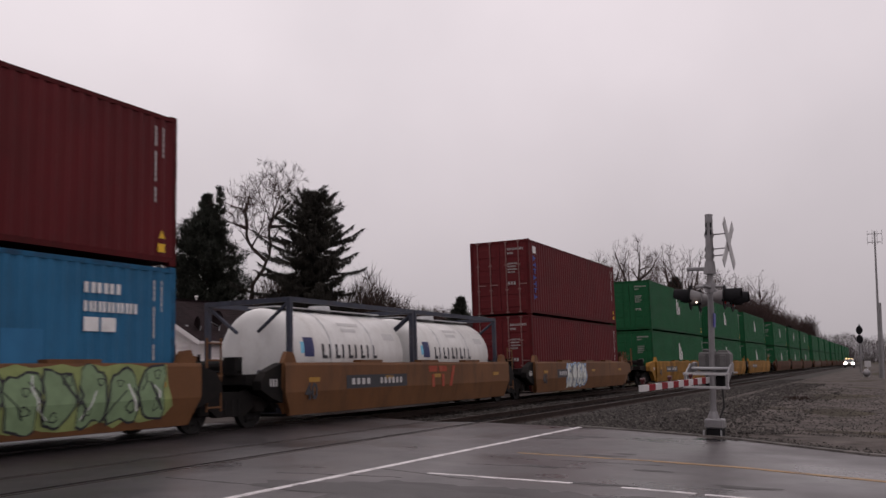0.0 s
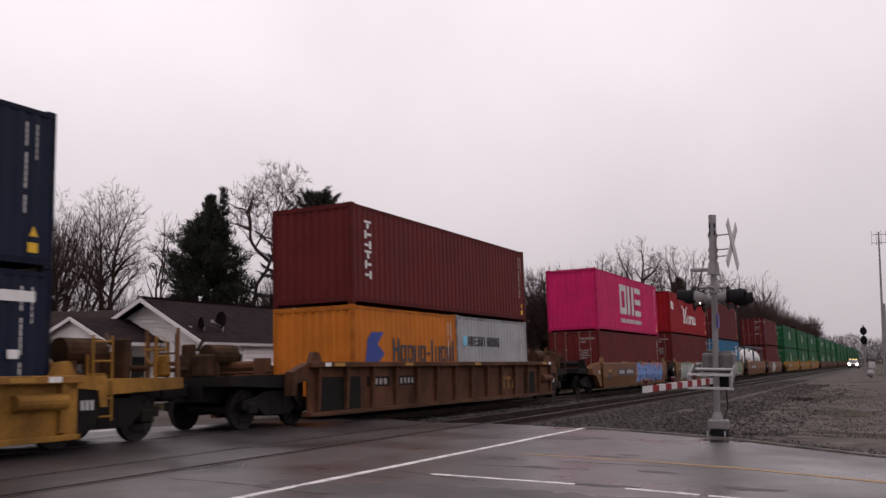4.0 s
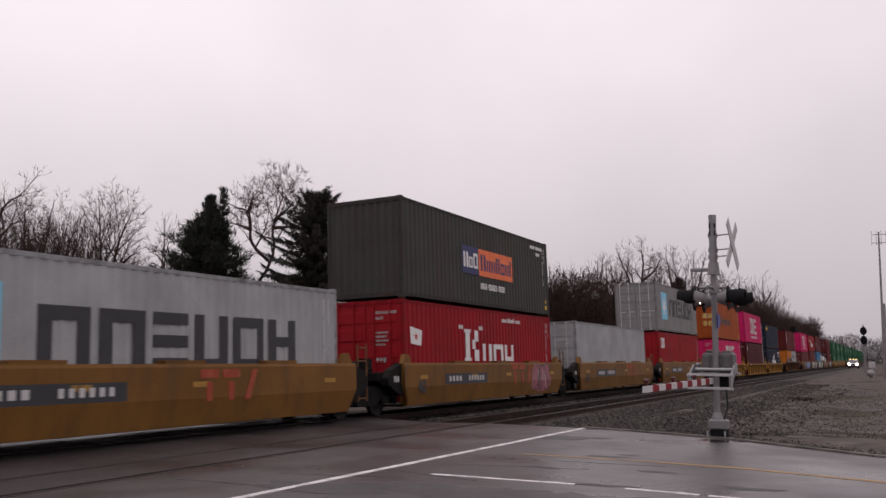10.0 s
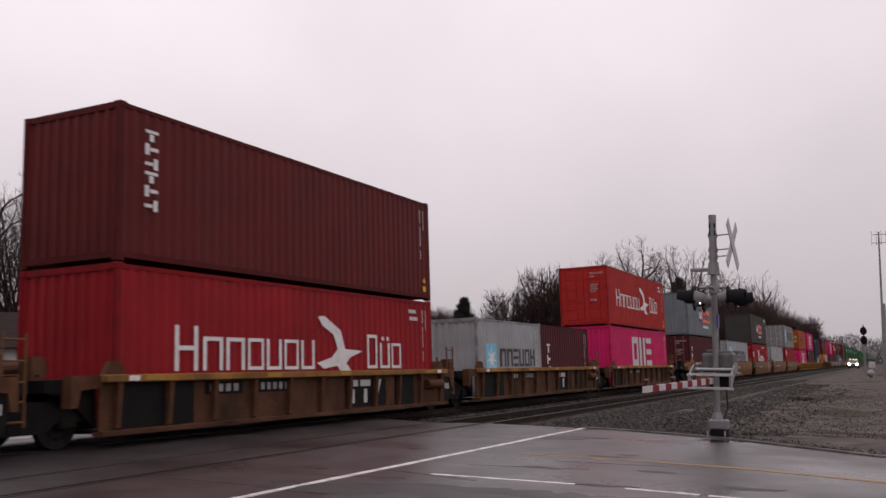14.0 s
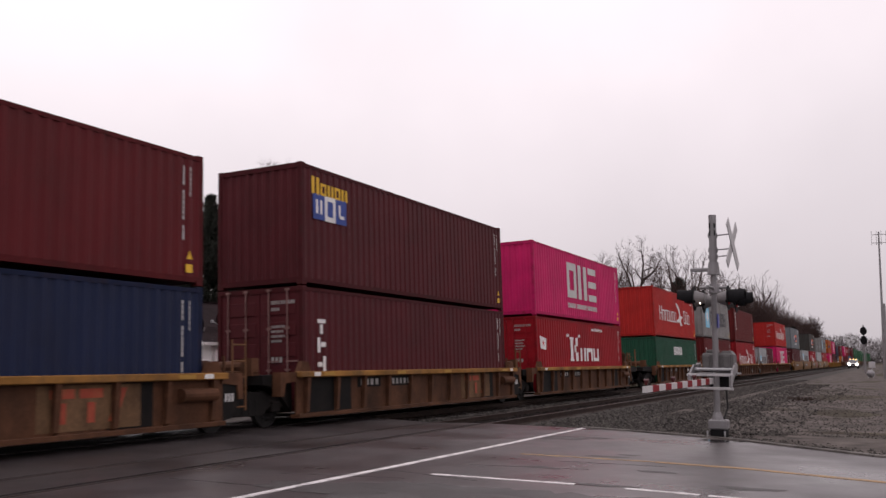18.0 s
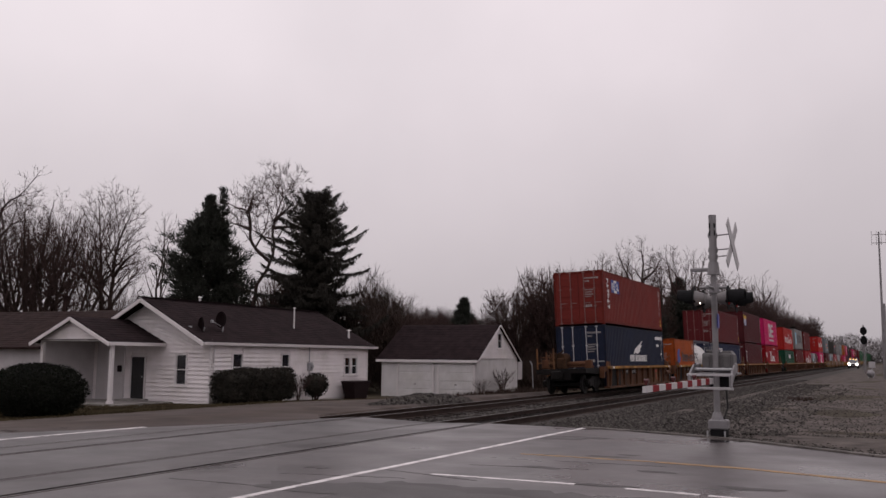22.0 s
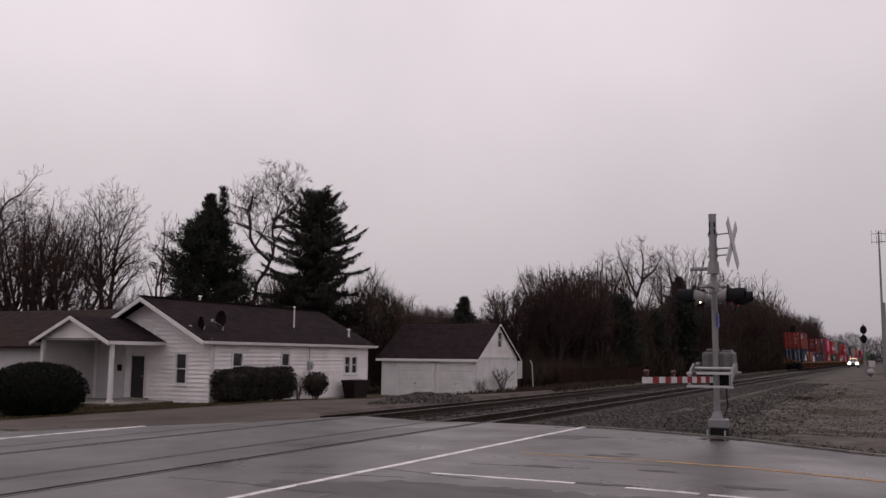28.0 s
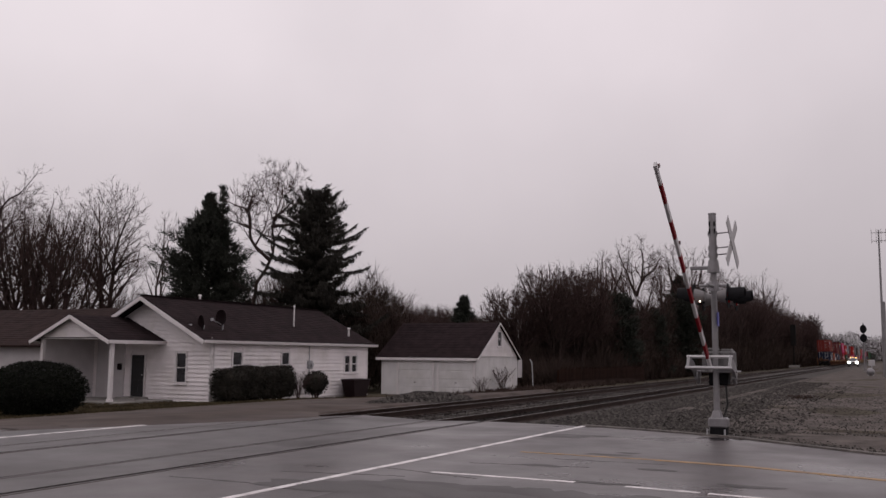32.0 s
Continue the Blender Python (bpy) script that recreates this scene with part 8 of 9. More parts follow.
for i in range(72):
    y = 75 + i * 2.2 + 0.022 * i * i + rng.uniform(-1.5, 1.5)
    x = -22.6 - rng.uniform(0, 2.0) - (i % 3) * 2.4
    f = float(np.interp(y, (66, 74, 84, 100, 130, 150, 215, 300), (8.6, 9.0, 8.8, 9.6, 12.0, 14.0, 16.4, 17.0)))
    kind = ("wood", "thicket", "upright", "vase", "wood", "upright")[(i * 7 + i // 5) % 6]
    base = {"wood": 13.0, "thicket": 9.1, "upright": 13.1, "vase": 9.7}[kind]
    put_bare(kind, x, y, "bare tree at the edge of the woods", rng.uniform(0, 360), f / base * rng.uniform(0.8, 1.0))
pine(-23.0, 114, 12.2, ((0, 0.8), (6, 1.0), (10, 0.9), (12.2, 0.15)), 23, "dark conifer in the woods")
for x, y, h, w, sd in ((-22.4, 82.5, 7.8, 2.0, 31), (-21.9, 108, 9.4, 2.4, 32), (-22.6, 97, 7.0, 1.8, 33)):
    pine(x, y, h, ((0, w * 0.8), (h * 0.4, w), (h * 0.75, w * 0.85), (h * 0.92, w * 0.5), (h, 0.2)), sd, "dark rounded evergreen at the edge of the woods")
# tangled brush between the trunks
c = Soup()
rng = random.Random(9)
for i in range(120000):
    y = 60 + 300 * rng.random() ** 1.3
    d = rng.random() ** 1.4 * 16
    x = -21.0 - d
    if y < 61 and x > -31:
        continue
    h = (2.6 + 2.6 * smooth(0, 6, d)) * (0.75 + 0.5 * noise.noise((x * 0.25, y * 0.18, 2))) * (1 + 0.9 * smooth(105, 160, y)) * (0.4 + 0.6 * smooth(72, 80, y))
    z = base_z(x, y) + h * rng.random() ** 0.8
    a = Vector((x, y, z))
    up = Vector((rng.gauss(0, 0.5), rng.gauss(0, 0.5), rng.uniform(0.5, 1.9)))
    sd = Vector((rng.gauss(0, 1), rng.gauss(0, 1), 0)).normalized() * rng.uniform(0.008, 0.026) * (1 + y / 90)
    c.tri(a - sd, a + sd, a + up)
for i in range(60000):
    y = 76 + 60 * rng.random()
    x = -21.6 - 7 * rng.random()
    h = (7.2 + 1.6 * smooth(95, 125, y)) * (0.8 + 0.5 * noise.noise((x * 0.3, y * 0.2, 11)))
    a = Vector((x, y, base_z(x, y) + h * rng.random() ** 0.9))
    sd = Vector((rng.gauss(0, 1), rng.gauss(0, 1), 0)).normalized() * rng.uniform(0.015, 0.04)
    c.tri(a - sd, a + sd, a + Vector((rng.gauss(0, 0.5), rng.gauss(0, 0.5), rng.uniform(0.4, 1.3))))
for i in range(30000):
    x, y = -31 - 50 * rng.random(), 62 + 60 * rng.random()
    h = (3.2 + 2.8 * smooth(72, 95, y)) * (0.75 + 0.6 * noise.noise((x * 0.2, y * 0.2, 5)))
    a = Vector((x, y, base_z(x, y) + h * rng.random()))
    sd = Vector((rng.gauss(0, 1), rng.gauss(0, 1), 0)).normalized() * rng.uniform(0.015, 0.04)
    c.tri(a - sd, a + sd, a + Vector((rng.gauss(0, 0.5), rng.gauss(0, 0.5), rng.uniform(0.5, 1.6))))
for i in range(42000):
    x, y = -54 + 23 * rng.random(), 53 + 6 * rng.random()
    h = (8.6 if -43 < x < -31 else 5.2) * (0.75 + 0.5 * noise.noise((x * 0.35, y * 0.3, 8)))
    a = Vector((x, y, base_z(x, y) + h * rng.random() ** 0.8))
    sd = Vector((rng.gauss(0, 1), rng.gauss(0, 1), 0)).normalized() * rng.uniform(0.012, 0.035)
    c.tri(a - sd, a + sd, a + Vector((rng.gauss(0, 0.5), rng.gauss(0, 0.5), rng.uniform(0.4, 1.3))))
tagged(new("underbrush", c.mesh("underbrush", BRUSH)), "dense dark leafless underbrush of the woods", "underbrush", kind="stuff")
# far woods closing the horizon
c = Soup()
for i in range(60000):
    s = rng.random()
    if s < 0.55:
        y = 250 + 600 * rng.random()
        x = -24 - 90 * rng.random() ** 2 if rng.random() < 0.6 else -24 + 110 * rng.random() * (1 if y > 520 else 0) - 4
    elif s < 0.7:
        x, y = -90 - 200 * rng.random(), 190 + 140 * rng.random()
    else:
        x, y = 10 + 120 * rng.random(), 240 + 260 * rng.random()
    h = (11 + 4 * noise.noise((x * 0.05, y * 0.03, 4))) * (0.8 if s >= 0.7 else 1)
    a = Vector((x, y, h * rng.random() ** 1.2))
    sd = Vector((rng.gauss(0, 1), rng.gauss(0, 1), 0)).normalized() * rng.uniform(0.03, 0.11)
    c.tri(a - sd, a + sd, a + Vector((rng.gauss(0, 0.9), rng.gauss(0, 0.9), rng.uniform(0.8, 3.0))))
for i in range(30000):
    x, y = -60 + 140 * rng.random(), 660 + 90 * rng.random()
    h = 17 + 5 * noise.noise((x * 0.06, y * 0.03, 6))
    a = Vector((x, y, h * rng.random() ** 1.2))
    sd = Vector((rng.gauss(0, 1), rng.gauss(0, 1), 0)).normalized() * rng.uniform(0.04, 0.14)
    c.tri(a - sd, a + sd, a + Vector((rng.gauss(0, 0.9), rng.gauss(0, 0.9), rng.uniform(0.8, 3.0))))
tagged(new("far_woods", c.mesh("far_woods", FARWOOD)), "distant bare winter woods", "woods", kind="stuff")

# shrubs by the house
leafy("round_bush", -24.12, 20.6, -0.44, 1.42, 1.4, 0.84, 22000, 0.06, YEW, "large rounded clipped evergreen bush on the lawn", 3, flat=2.4)
for i, y in enumerate((30.6, 31.7, 32.8, 33.8)):
    leafy("hedge_shrub", -24.55, y, -0.36, 0.7, 0.72, 0.64 + 0.05 * (i % 2), 4200, 0.075, HEDGE, "dark clipped hedge shrub against the white wall", 20 + i, flat=4.5, stems=14)
leafy("hedge_shrub", -24.5, 36.75, -0.35, 0.55, 0.62, 0.55, 1100, 0.08, HEDGE, "small thin-leaved shrub against the white wall", 27, flat=2.4)
put_bare("scrub", -24.4, 35.2, "small bare shrub by the wall", 30, 0.55, category="shrub", group="bare shrubs", z=-0.5)
put_bare("scrub", -24.4, 36.6, "small bare shrub by the wall", 130, 0.5, category="shrub", group="bare shrubs", z=-0.5)
put_bare("scrub", -22.3, 54.6, "small bare shrub by the garage", 60, 0.75, category="shrub", group="bare shrubs", z=-0.9)
put_bare("scrub", -22.6, 52.0, "small bare shrub by the garage", 200, 0.5, category="shrub", group="bare shrubs", z=-0.9)

# wheelie bin
binx = thing("wheelie_bin", "dark plastic wheeled bin against the house", "bin", m=pose(-24.8, 40.9, base_z(-24.8, 40.9)) @ Matrix.Diagonal((1.0, 1.2, 0.95, 1)))
bm = newbm()
for z0, z1, a, b in ((0.08, 0.98, 0.30, 0.38),):
    lo = [bm.verts.new((sx * a, sy * a * 1.6, z0)) for sx, sy in ((-1, -1), (1, -1), (1, 1), (-1, 1))]
    hi = [bm.verts.new((sx * b, sy * b * 1.7, z1)) for sx, sy in ((-1, -1), (1, -1), (1, 1), (-1, 1))]
    bm.faces.new(lo[::-1])
    bm.faces.new(hi)
    for i in range(4):
        bm.faces.new((lo[i], lo[(i + 1) % 4], hi[(i + 1) % 4], hi[i]))
part("body", bm, BLACKPLASTIC, binx)
bm = newbm()
box(bm, -0.42, -0.7, 0.98, 0.42, 0.7, 1.07, bevel=0.03)
part("lid", bm, BLACKPLASTIC, binx)
for y in (-0.4, 0.4):
    bm = newbm()
    bmesh.ops.create_cone(bm, cap_ends=True, segments=14, radius1=0.11, radius2=0.11, depth=0.06, matrix=Matrix.Translation((-0.3, y, 0.11)) @ Euler((radians(90), 0, 0)).to_matrix().to_4x4())
    part("wheel", bm, BLACKRUBBER, binx)

# board fence by the woods
fence = thing("board_fence", "low weathered brown board fence along the woods", "fence")
for i in range(150):
    y = 60.5 + i * 0.16
    bm = None
    h = 1.25 + 0.06 * math.sin(i * 12.9)
    key = ("fence_board", i % 5)
    me = cached(key, lambda bm: prism(bm, [(-0.068, 0), (0.068, 0), (0.068, 1.2 + 0.05 * (i % 5)), (0, 1.27 + 0.05 * (i % 5)), (-0.068, 1.2 + 0.05 * (i % 5))], 0.022, "x", -0.011), WOODFENCE)
    part("board", me, None, fence, m=pose(-20.4, y, base_z(-20.4, y) + 0.05, 0, 0, 0))
for i in range(11):
    bm = newbm()
    y = 60.4 + i * 2.4
    box(bm, -20.55, y - 0.05, base_z(-20.4, y) - 0.2, -20.45, y + 0.05, base_z(-20.4, y) + 1.3)
    part("post", bm, WOODFENCE, fence)
pv = thing("vent_post", "thin pale bent pipe post by the garage", "post", m=pose(-19.2, 52.0, base_z(-19.2, 52)))
bm = newbm()
rod(bm, (0, 0, -0.2), (-0.1, 0, 1.75), 0.035, seg=8)
rod(bm, (-0.1, 0, 1.75), (-0.22, 0, 1.95), 0.035, seg=8)
part("pipe", bm, METALGREY, pv)
# ---- paving edges, patches, ties, stones, grass ----
# side street beyond the tracks
vs, fs = [], []
ys = [2, 5, 8, 10, 12, 14, 16, 18, 20, 22, 24, 26, 28, 31, 34, 38, 42, 46]
for y in ys:
    x1 = -13.2 - max(0, (20.9 - y)) / 2.0 + 0.45 if y < 20.9 else -14.6 - 0.06 * (y - 20.9)
    x0 = -21.4 - 0.02 * y if y < 30 else -22.0 - 0.02 * y
    if y > 20.9:
        x1 += 0.3 * noise.noise((y * 0.5, 3, 0)) + 0.1
    for f in (0, 0.33, 0.66, 1, 1.06):
        x = x0 + (x1 - x0) * f
        z = max(base_z(x, y), -0.6 if f < 1 else -0.12) + 0.03 + 0.02 * noise.noise((x, y, 0))
        vs.append((x, y, road_profile(x) + (0.003 if f == 1 else -0.1) if f >= 1 and y < 20.9 else z - 0.05 if f == 1 else z - 0.32 if f > 1 else z))
for j in range(len(ys) - 1):
    for i in range(4):
        fs.append((j * 5 + i, j * 5 + i + 1, j * 5 + 6 + i, j * 5 + 5 + i))
street = new("side_street", mesh_of("side_street", vs, fs, STREET))
tagged(street, "worn brownish side street in front of the houses", "street", kind="structure")
# gravel lot beside the tracks
vs, fs = [], []
xs = [-5.9, -5.2, -4.4, -3.4, -2.4, -1.2, 0, 2, 5, 10, 18, 40]
ys = [15.0, 16, 17, 18, 19, 19.7, 20.4, 21, 22, 23.5, 25, 27, 29, 31, 34, 37, 40, 44, 50, 58, 70, 90, 120, 160, 210, 300, 420]
for y in ys:
    for x in xs:
        yy = max(y, edge_north(x) + 0.12)
        vs.append((x, yy, -0.005 + 0.045 * noise.noise((x * 0.5, yy * 0.4, 6)) + 0.02 * noise.noise((x * 2, yy * 2, 6))))
for j in range(len(ys) - 1):
    for i in range(len(xs) - 1):
        a = j * len(xs) + i
        fs.append((a, a + 1, a + len(xs) + 1, a + len(xs)))
lot = new("gravel_lot", mesh_of("gravel_lot", vs, fs, GRAVEL))
tagged(lot, "brown damp gravel lot beside the railway", "gravel", kind="structure")
# kerb along the road's edge
kerb = thing("kerb", "low worn concrete kerb at the road edge", "kerb", kind="structure")
x = -6.3
while x < 9:
    x2 = x + 1.2
    a, b = Vector((x, edge_north(x) + 0.06, 0.02)), Vector((x2 - 0.012, edge_north(x2) + 0.06, 0.02))
    d = b - a
    bm = newbm()
    box(bm, -0.06, 0, -0.2, 0.06, d.length, 0.015, bevel=0.008, m=Matrix.Translation(a) @ d.to_track_quat("Y", "Z").to_matrix().to_4x4())
    part("kerb_stone", bm, KERBSTONE, kerb)
    x = x2


def blot(name, x, y, rx, ry, material, label, seed, lift=0.004):
    """An irregular patch lying on the road."""
    rng = random.Random(seed)
    n = 26
    vs = [(x, y, road_profile(x) + lift + 0.003)]
    for i in range(n):
        a = 2 * math.pi * i / n
        r = 1 + 0.45 * noise.noise((math.cos(a) * 1.7 + seed, math.sin(a) * 1.7, seed)) + rng.uniform(-0.08, 0.08)
        px_, py_ = x + rx * r * math.cos(a), y + ry * r * math.sin(a)
        vs.append((px_, py_, road_profile(px_) + lift))
    fs = [(0, 1 + i, 1 + (i + 1) % n) for i in range(n)]
    part(name, mesh_of(name, vs, fs, material), None, road, label)


on_road("asphalt_patch", -5.75, 5.5, -0.6, 10.4, COARSE, "worn coarse asphalt", lift=0.002, steps=40, wob=0.12, skew=0.1)
PUDDLE = mat("standing_water", (0.03, 0.027, 0.028), rough=0.04, var=0.1, scale=2, bump=0.02, spec=0.6)
for i, (x, y, rx, ry) in enumerate(((-3.25, 11.32, 0.45, 0.09), (-5.0, 14.35, 0.25, 0.1), (-4.15, 14.6, 0.4, 0.1), (-4.6, 12.7, 0.28, 0.12), (-3.9, 15.0, 0.2, 0.1), (-5.9, 17.5, 0.5, 0.5), (-5.35, 17.9, 0.35, 0.18),
                                    (-6.2, 9.4, 0.8, 0.4), (-5.3, 9.9, 0.7, 0.25), (-4.2, 9.6, 0.8, 0.3), (-3.0, 13.0, 0.3, 0.1), (-1.6, 11.9, 0.4, 0.12))):
    blot("asphalt_patch", x, y, rx, ry, PATCH, "dark broken patch in the asphalt", 30 + i)
for i, (x, y, rx, ry) in enumerate(((-17.1, 13.8, 0.5, 0.12), (-16.6, 14.9, 0.5, 0.15), (-15.9, 16.0, 0.4, 0.12), (-3.0, 18.6, 0.5, 0.25))):
    blot("puddle", x, y, rx, ry, PUDDLE, "shallow puddle", 60 + i, lift=0.003)
for i in range(5):
    x = -8.3 + 0.9 * (i % 5) + (0.4 if i > 4 else 0)
    on_road("crack", x, 9.2 + i * 1.1, x + 1.7, 9.22 + i * 1.1, PATCH, "thin crack", lift=0.003, steps=10, wob=0.03, skew=0.5 * math.sin(i * 2.3))

# ties of both tracks, near ones as pieces
for tr, (xa, xb), za, zb in ((tracks[0], RAILS["far"], -0.065, 0.0), (tracks[1], RAILS["near"], -0.05, 0.0)):
    xm = (xa + xb) / 2
    tiem = cached(("tie",), lambda bm: box(bm, -1.28, -0.11, -0.17, 1.28, 0.11, 0, bevel=0.012), TIE)
    spike = cached(("tie_plate",), lambda bm: [box(bm, s * 0.75 - 0.16, -0.09, 0, s * 0.75 + 0.16, 0.09, 0.016) for s in (-1, 1)], RAIL)
    ang = -math.degrees(math.atan2(zb - za, xb - xa))
    rng = random.Random(3)
    for i in range(150):
        y = ROAD_Y + 0.6 + i * 0.52
        t = part("tie", tiem, None, tr, m=pose(xm, y + rng.uniform(-0.02, 0.02), (za + zb) / 2 - 0.172, 0, ang, rng.uniform(-1.2, 1.2)))
        part("tie_plate", spike, None, t)
    bm_v, bm_f = [], []
    y = ROAD_Y + 0.6 + 150 * 0.52
    while y < 330:
        k = len(bm_v)
        z = (za + zb) / 2 - 0.172
        for dx in (-1.28, 1.28):
            for dy in (-0.11, 0.11):
                for dz in (-0.1, 0):
                    bm_v.append((xm + dx, y + dy, z + dz + (0.03 if dx > 0 else -0.03)))
        bm_f += [(k + 1, k + 5, k + 7, k + 3), (k, k + 4, k + 5, k + 1), (k + 2, k + 3, k + 7, k + 6), (k + 4, k + 6, k + 7, k + 5)]
        y += 0.52
    tagged(part("far_ties", mesh_of("far_ties", bm_v, bm_f, TIE), None, tr), kind="stuff")


def stones(name, n, region, size, material, label, seed):
    """Loose angular stones scattered over a region: region(rng) gives x, y, z."""
    rng = random.Random(seed)
    shape = [(1, 0, -0.5), (-0.5, 0.9, -0.5), (-0.6, -0.8, -0.5), (0.2, 0.1, 0.75), (0.7, 0.6, 0.2), (-0.8, 0.1, 0.3)]
    faces = [(0, 4, 3), (4, 1, 3), (1, 5, 3), (5, 2, 3), (2, 0, 3), (0, 1, 4), (1, 2, 5)]
    vs, fs = [], []
    for _ in range(n):
        x, y, z = region(rng)
        s = size * rng.uniform(0.5, 1.3)
        a = rng.uniform(0, 6.28)
        ca, sa = math.cos(a), math.sin(a)
        k = len(vs)
        for u, v, w in shape:
            j = rng.uniform(0.75, 1.25)
            vs.append((x + s * j * (u * ca - v * sa), y + s * j * (u * sa + v * ca), z + s * j * w * 0.8))
        fs += [tuple(k + i for i in f) for f in faces]
    ob = new(name, mesh_of(name, vs, fs, material))
    return tagged(ob, label, "stones", kind="stuff")


ISLE = mat("ballast_pieces", spec=0.12, color=(0.056, 0.051, 0.047), rough=0.95, var=0.3, scale=9, fine=60, bump=0.4)
n_ = ISLE.node_tree.nodes
geo = n_.new("ShaderNodeNewGeometry")
hsv = n_.new("ShaderNodeHueSaturation")
mrr = n_.new("ShaderNodeMapRange")
mrr.inputs["To Min"].default_value, mrr.inputs["To Max"].default_value = 0.22, 1.75
ISLE.node_tree.links.new(geo.outputs["Random Per Island"], mrr.inputs["Value"])
ISLE.node_tree.links.new(mrr.outputs["Result"], hsv.inputs["Value"])
old = n_["Principled BSDF"].inputs["Base Color"].links[0].from_socket
ISLE.node_tree.links.new(old, hsv.inputs["Color"])
ISLE.node_tree.links.new(hsv.outputs["Color"], n_["Principled BSDF"].inputs["Base Color"])


def bed_z(x):
    for (a, za), (b, zb) in zip(bed_prof, bed_prof[1:]):
        if x <= b:
            return za + (zb - za) * (x - a) / (b - a)
    return -0.05


def on_bed(rng):
    y = ROAD_Y + 0.2 + 60 * rng.random() ** 1.8
    while True:
        x = rng.uniform(-16.0, -5.0)
        if not (-14.7 < x < -11.7 or -11.1 < x < -8.1):
            break
    return x, y, bed_z(x) + 0.012


def shoulder(rng):
    y = ROAD_Y - 0.3 + 45 * rng.random() ** 2.0
    x = rng.uniform(-8.2, -3.6) if rng.random() < 0.8 else rng.uniform(-8.2, -2.0)
    y = max(y, edge_north(x) + 0.25)
    return x, y, max(bed_z(x) if x < -5.4 else 0, -0.12) + 0.012


def heap(rng):
    while True:
        u, v = rng.uniform(-1, 1), rng.uniform(-1, 1)
        r = math.hypot(u, v)
        if r < 1:
            break
    y = 31.0 + v * 4.6
    x = -15.9 + u * 1.0 - 0.05 * v
    return x, y, base_z(x, y) - 0.12 + 0.5 * (1 - r) ** 0.8 * (0.8 + 0.3 * noise.noise((x, y, 1)))


def edge_gravel(rng):
    x = rng.uniform(-6.0, 3.5)
    return x, edge_north(x) + 0.12 + abs(rng.gauss(0, 0.5)), 0.02


stones("ballast_stones", 20000, on_bed, 0.042, ISLE, "loose grey ballast stones around the tracks", 1)
stones("shoulder_stones", 12000, shoulder, 0.047, ISLE, "loose stones beside the tracks", 2)
stones("rubble_heap", 2600, heap, 0.07, ISLE, "low heap of broken stone by the tracks", 3)
def on_lot(rng):
    y = 20.6 + 34 * rng.random() ** 1.7
    x = -5.4 + 9.5 * rng.random() ** (1.3 if y < 35 else 1.0)
    return x, max(y, edge_north(x) + 0.3), 0.022


stones("lot_stones", 9000, on_lot, 0.02, ISLE, "loose stones on the gravel lot", 5)
stones("edge_stones", 1500, edge_gravel, 0.022, ISLE, "gravel spilled along the kerb", 4)


def tufts(name, n, region, h, material, label, seed):
    rng = random.Random(seed)
    s = Soup()
    for _ in range(n):
        x, y, z = region(rng)
        for k in range(3):
            a = rng.uniform(0, 6.28)
            b = Vector((math.cos(a), math.sin(a), 0)) * 0.012 * (1 + y / 25)
            t = Vector((rng.gauss(0, 0.5), rng.gauss(0, 0.5), 1)) * h * rng.uniform(0.4, 1.2)
            p = Vector((x, y, z))
            s.tri(p - b, p + b, p + t)
    return tagged(new(name, s.mesh(name, material)), label, "grass", kind="stuff")


def lawn(rng):
    while True:
        x, y = rng.uniform(-34, -21.3), rng.uniform(17, 30.3)
        if rng.random() < 0.9:
            break
    return x, y, base_z(x, y)


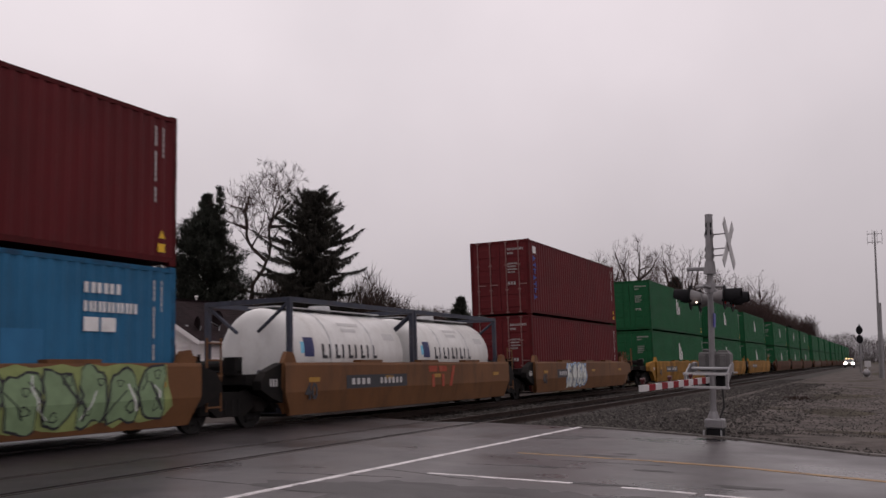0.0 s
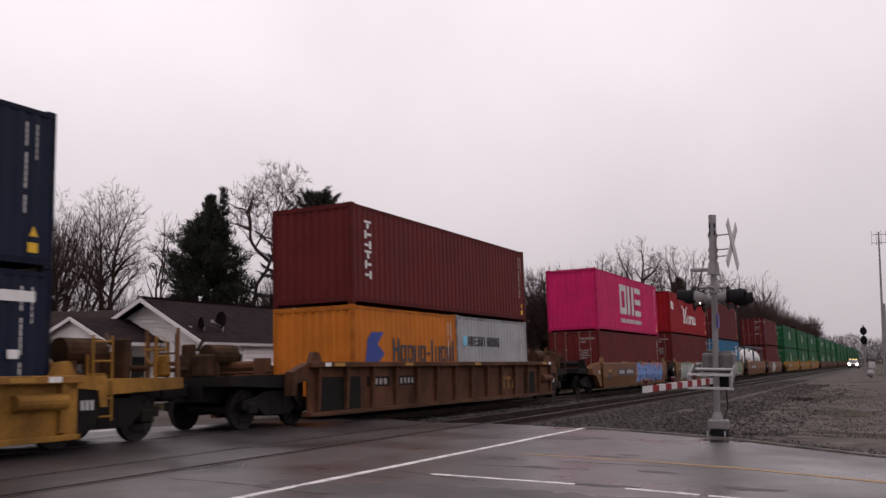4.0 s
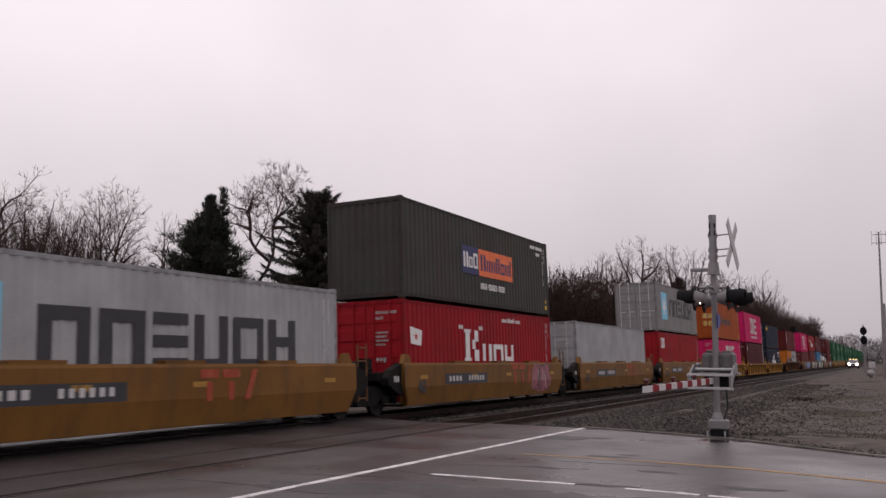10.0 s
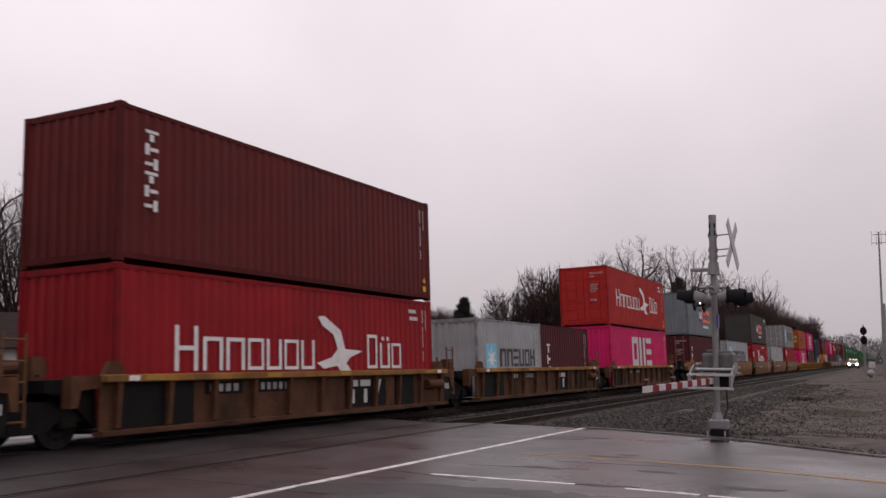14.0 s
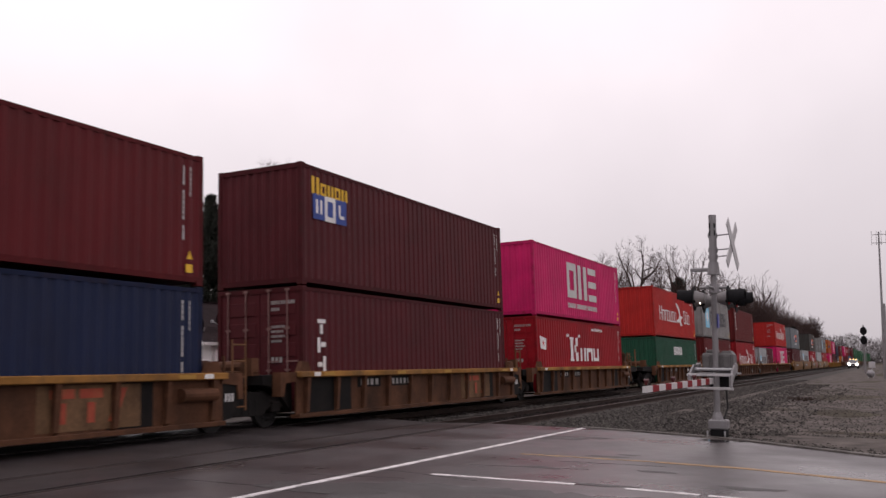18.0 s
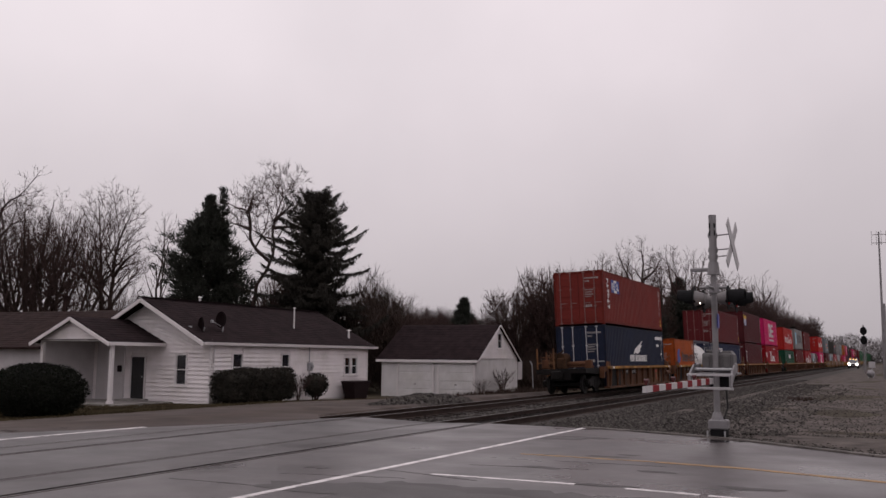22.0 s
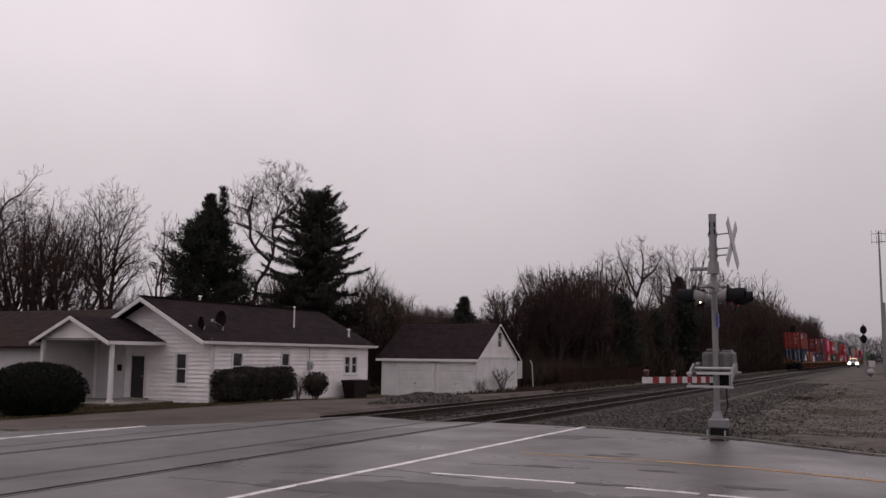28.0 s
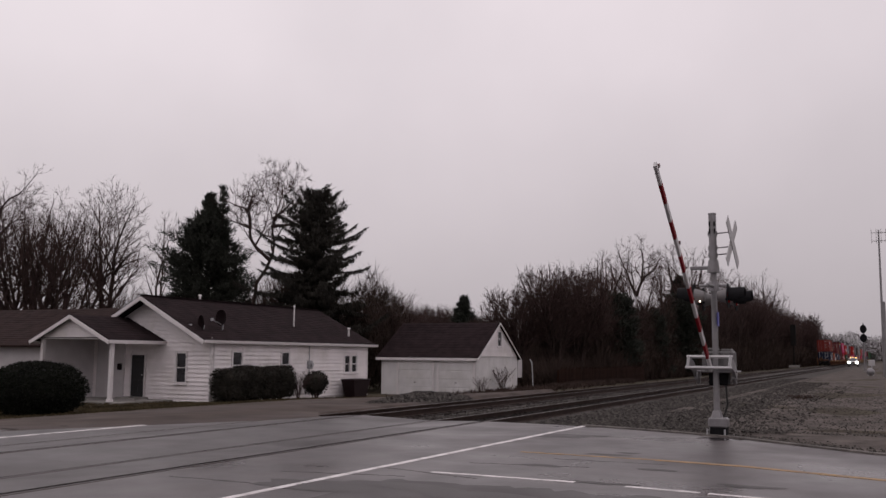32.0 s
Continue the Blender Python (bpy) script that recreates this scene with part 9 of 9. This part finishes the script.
def verge(rng):
    x, y = rng.uniform(-25.4, -22.4), rng.uniform(30.4, 52)
    return x, y, base_z(x, y)


def weeds(rng):
    y = 24 + 50 * rng.random() ** 1.3
    return rng.gauss(-17.2, 0.8) - 0.04 * (y - 24), y, -0.55 + 0.2


tufts("lawn_grass", 14000, lawn, 0.07, GRASS, "short yellowed winter lawn", 6)
tufts("verge_grass", 5000, verge, 0.09, GRASS, "patchy winter grass by the house wall", 7)
tufts("trackside_weeds", 2500, weeds, 0.25, BRUSH, "dry weeds along the ballast", 8)

def litter(rng):
    return -3.3 + rng.gauss(0, 0.3), 40.0 + rng.gauss(0, 1.1), 0.0


tufts("dead_branches", 120, litter, 0.07, BRUSH, "dead branches and leaves on the gravel", 9)
marker = thing("marker_post", "small pale marker on the gravel beside the line", "post", m=pose(-1.75, 104, 0))
bm = newbm()
box(bm, -0.05, -0.05, -0.1, 0.05, 0.05, 1.0, bevel=0.01)
part("post", bm, METALGREY, marker)
bm = newbm()
box(bm, -0.3, -0.08, 0.9, 0.3, -0.05, 1.5, bevel=0.01)
part("plate", bm, SIGNBACK, marker, "pale grey plate")

# oily dark stone between and beside the rails
for xa, xb, z in ((-14.7, -11.7, -0.182), (-11.1, -8.1, -0.172)):
    prof = [(xa, z - 0.06)] + [(xa + (xb - xa) * i / 8, z + 0.012 * math.sin(i * 2.1)) for i in range(1, 8)] + [(xb, z - 0.06)]
    bed("oily_bed", prof, ROAD_Y - 0.15, 330, DARKBALLAST, "dark oil-soaked ballast between the rails", step=0.5)


def in_gauge(rng):
    y = ROAD_Y + 0.2 + 50 * rng.random() ** 1.8
    x = rng.uniform(-14.7, -11.7) if rng.random() < 0.5 else rng.uniform(-11.1, -8.1)
    return x, y, -0.165


stones("oily_stones", 9000, in_gauge, 0.035, DARKBALLAST, "dark oily stones between the rails", 12)
# ---- things that move ----


def motions():
    for ob, u, z in MOVING:
        walk(ob, [(t, train_pose(u, z, t)) for t in (0.0, 16.0, 32.0)])
    walk(gate, [(t, pose(*GP, -a, 0, 0)) for t, a in GATE_ROWS])


motions()
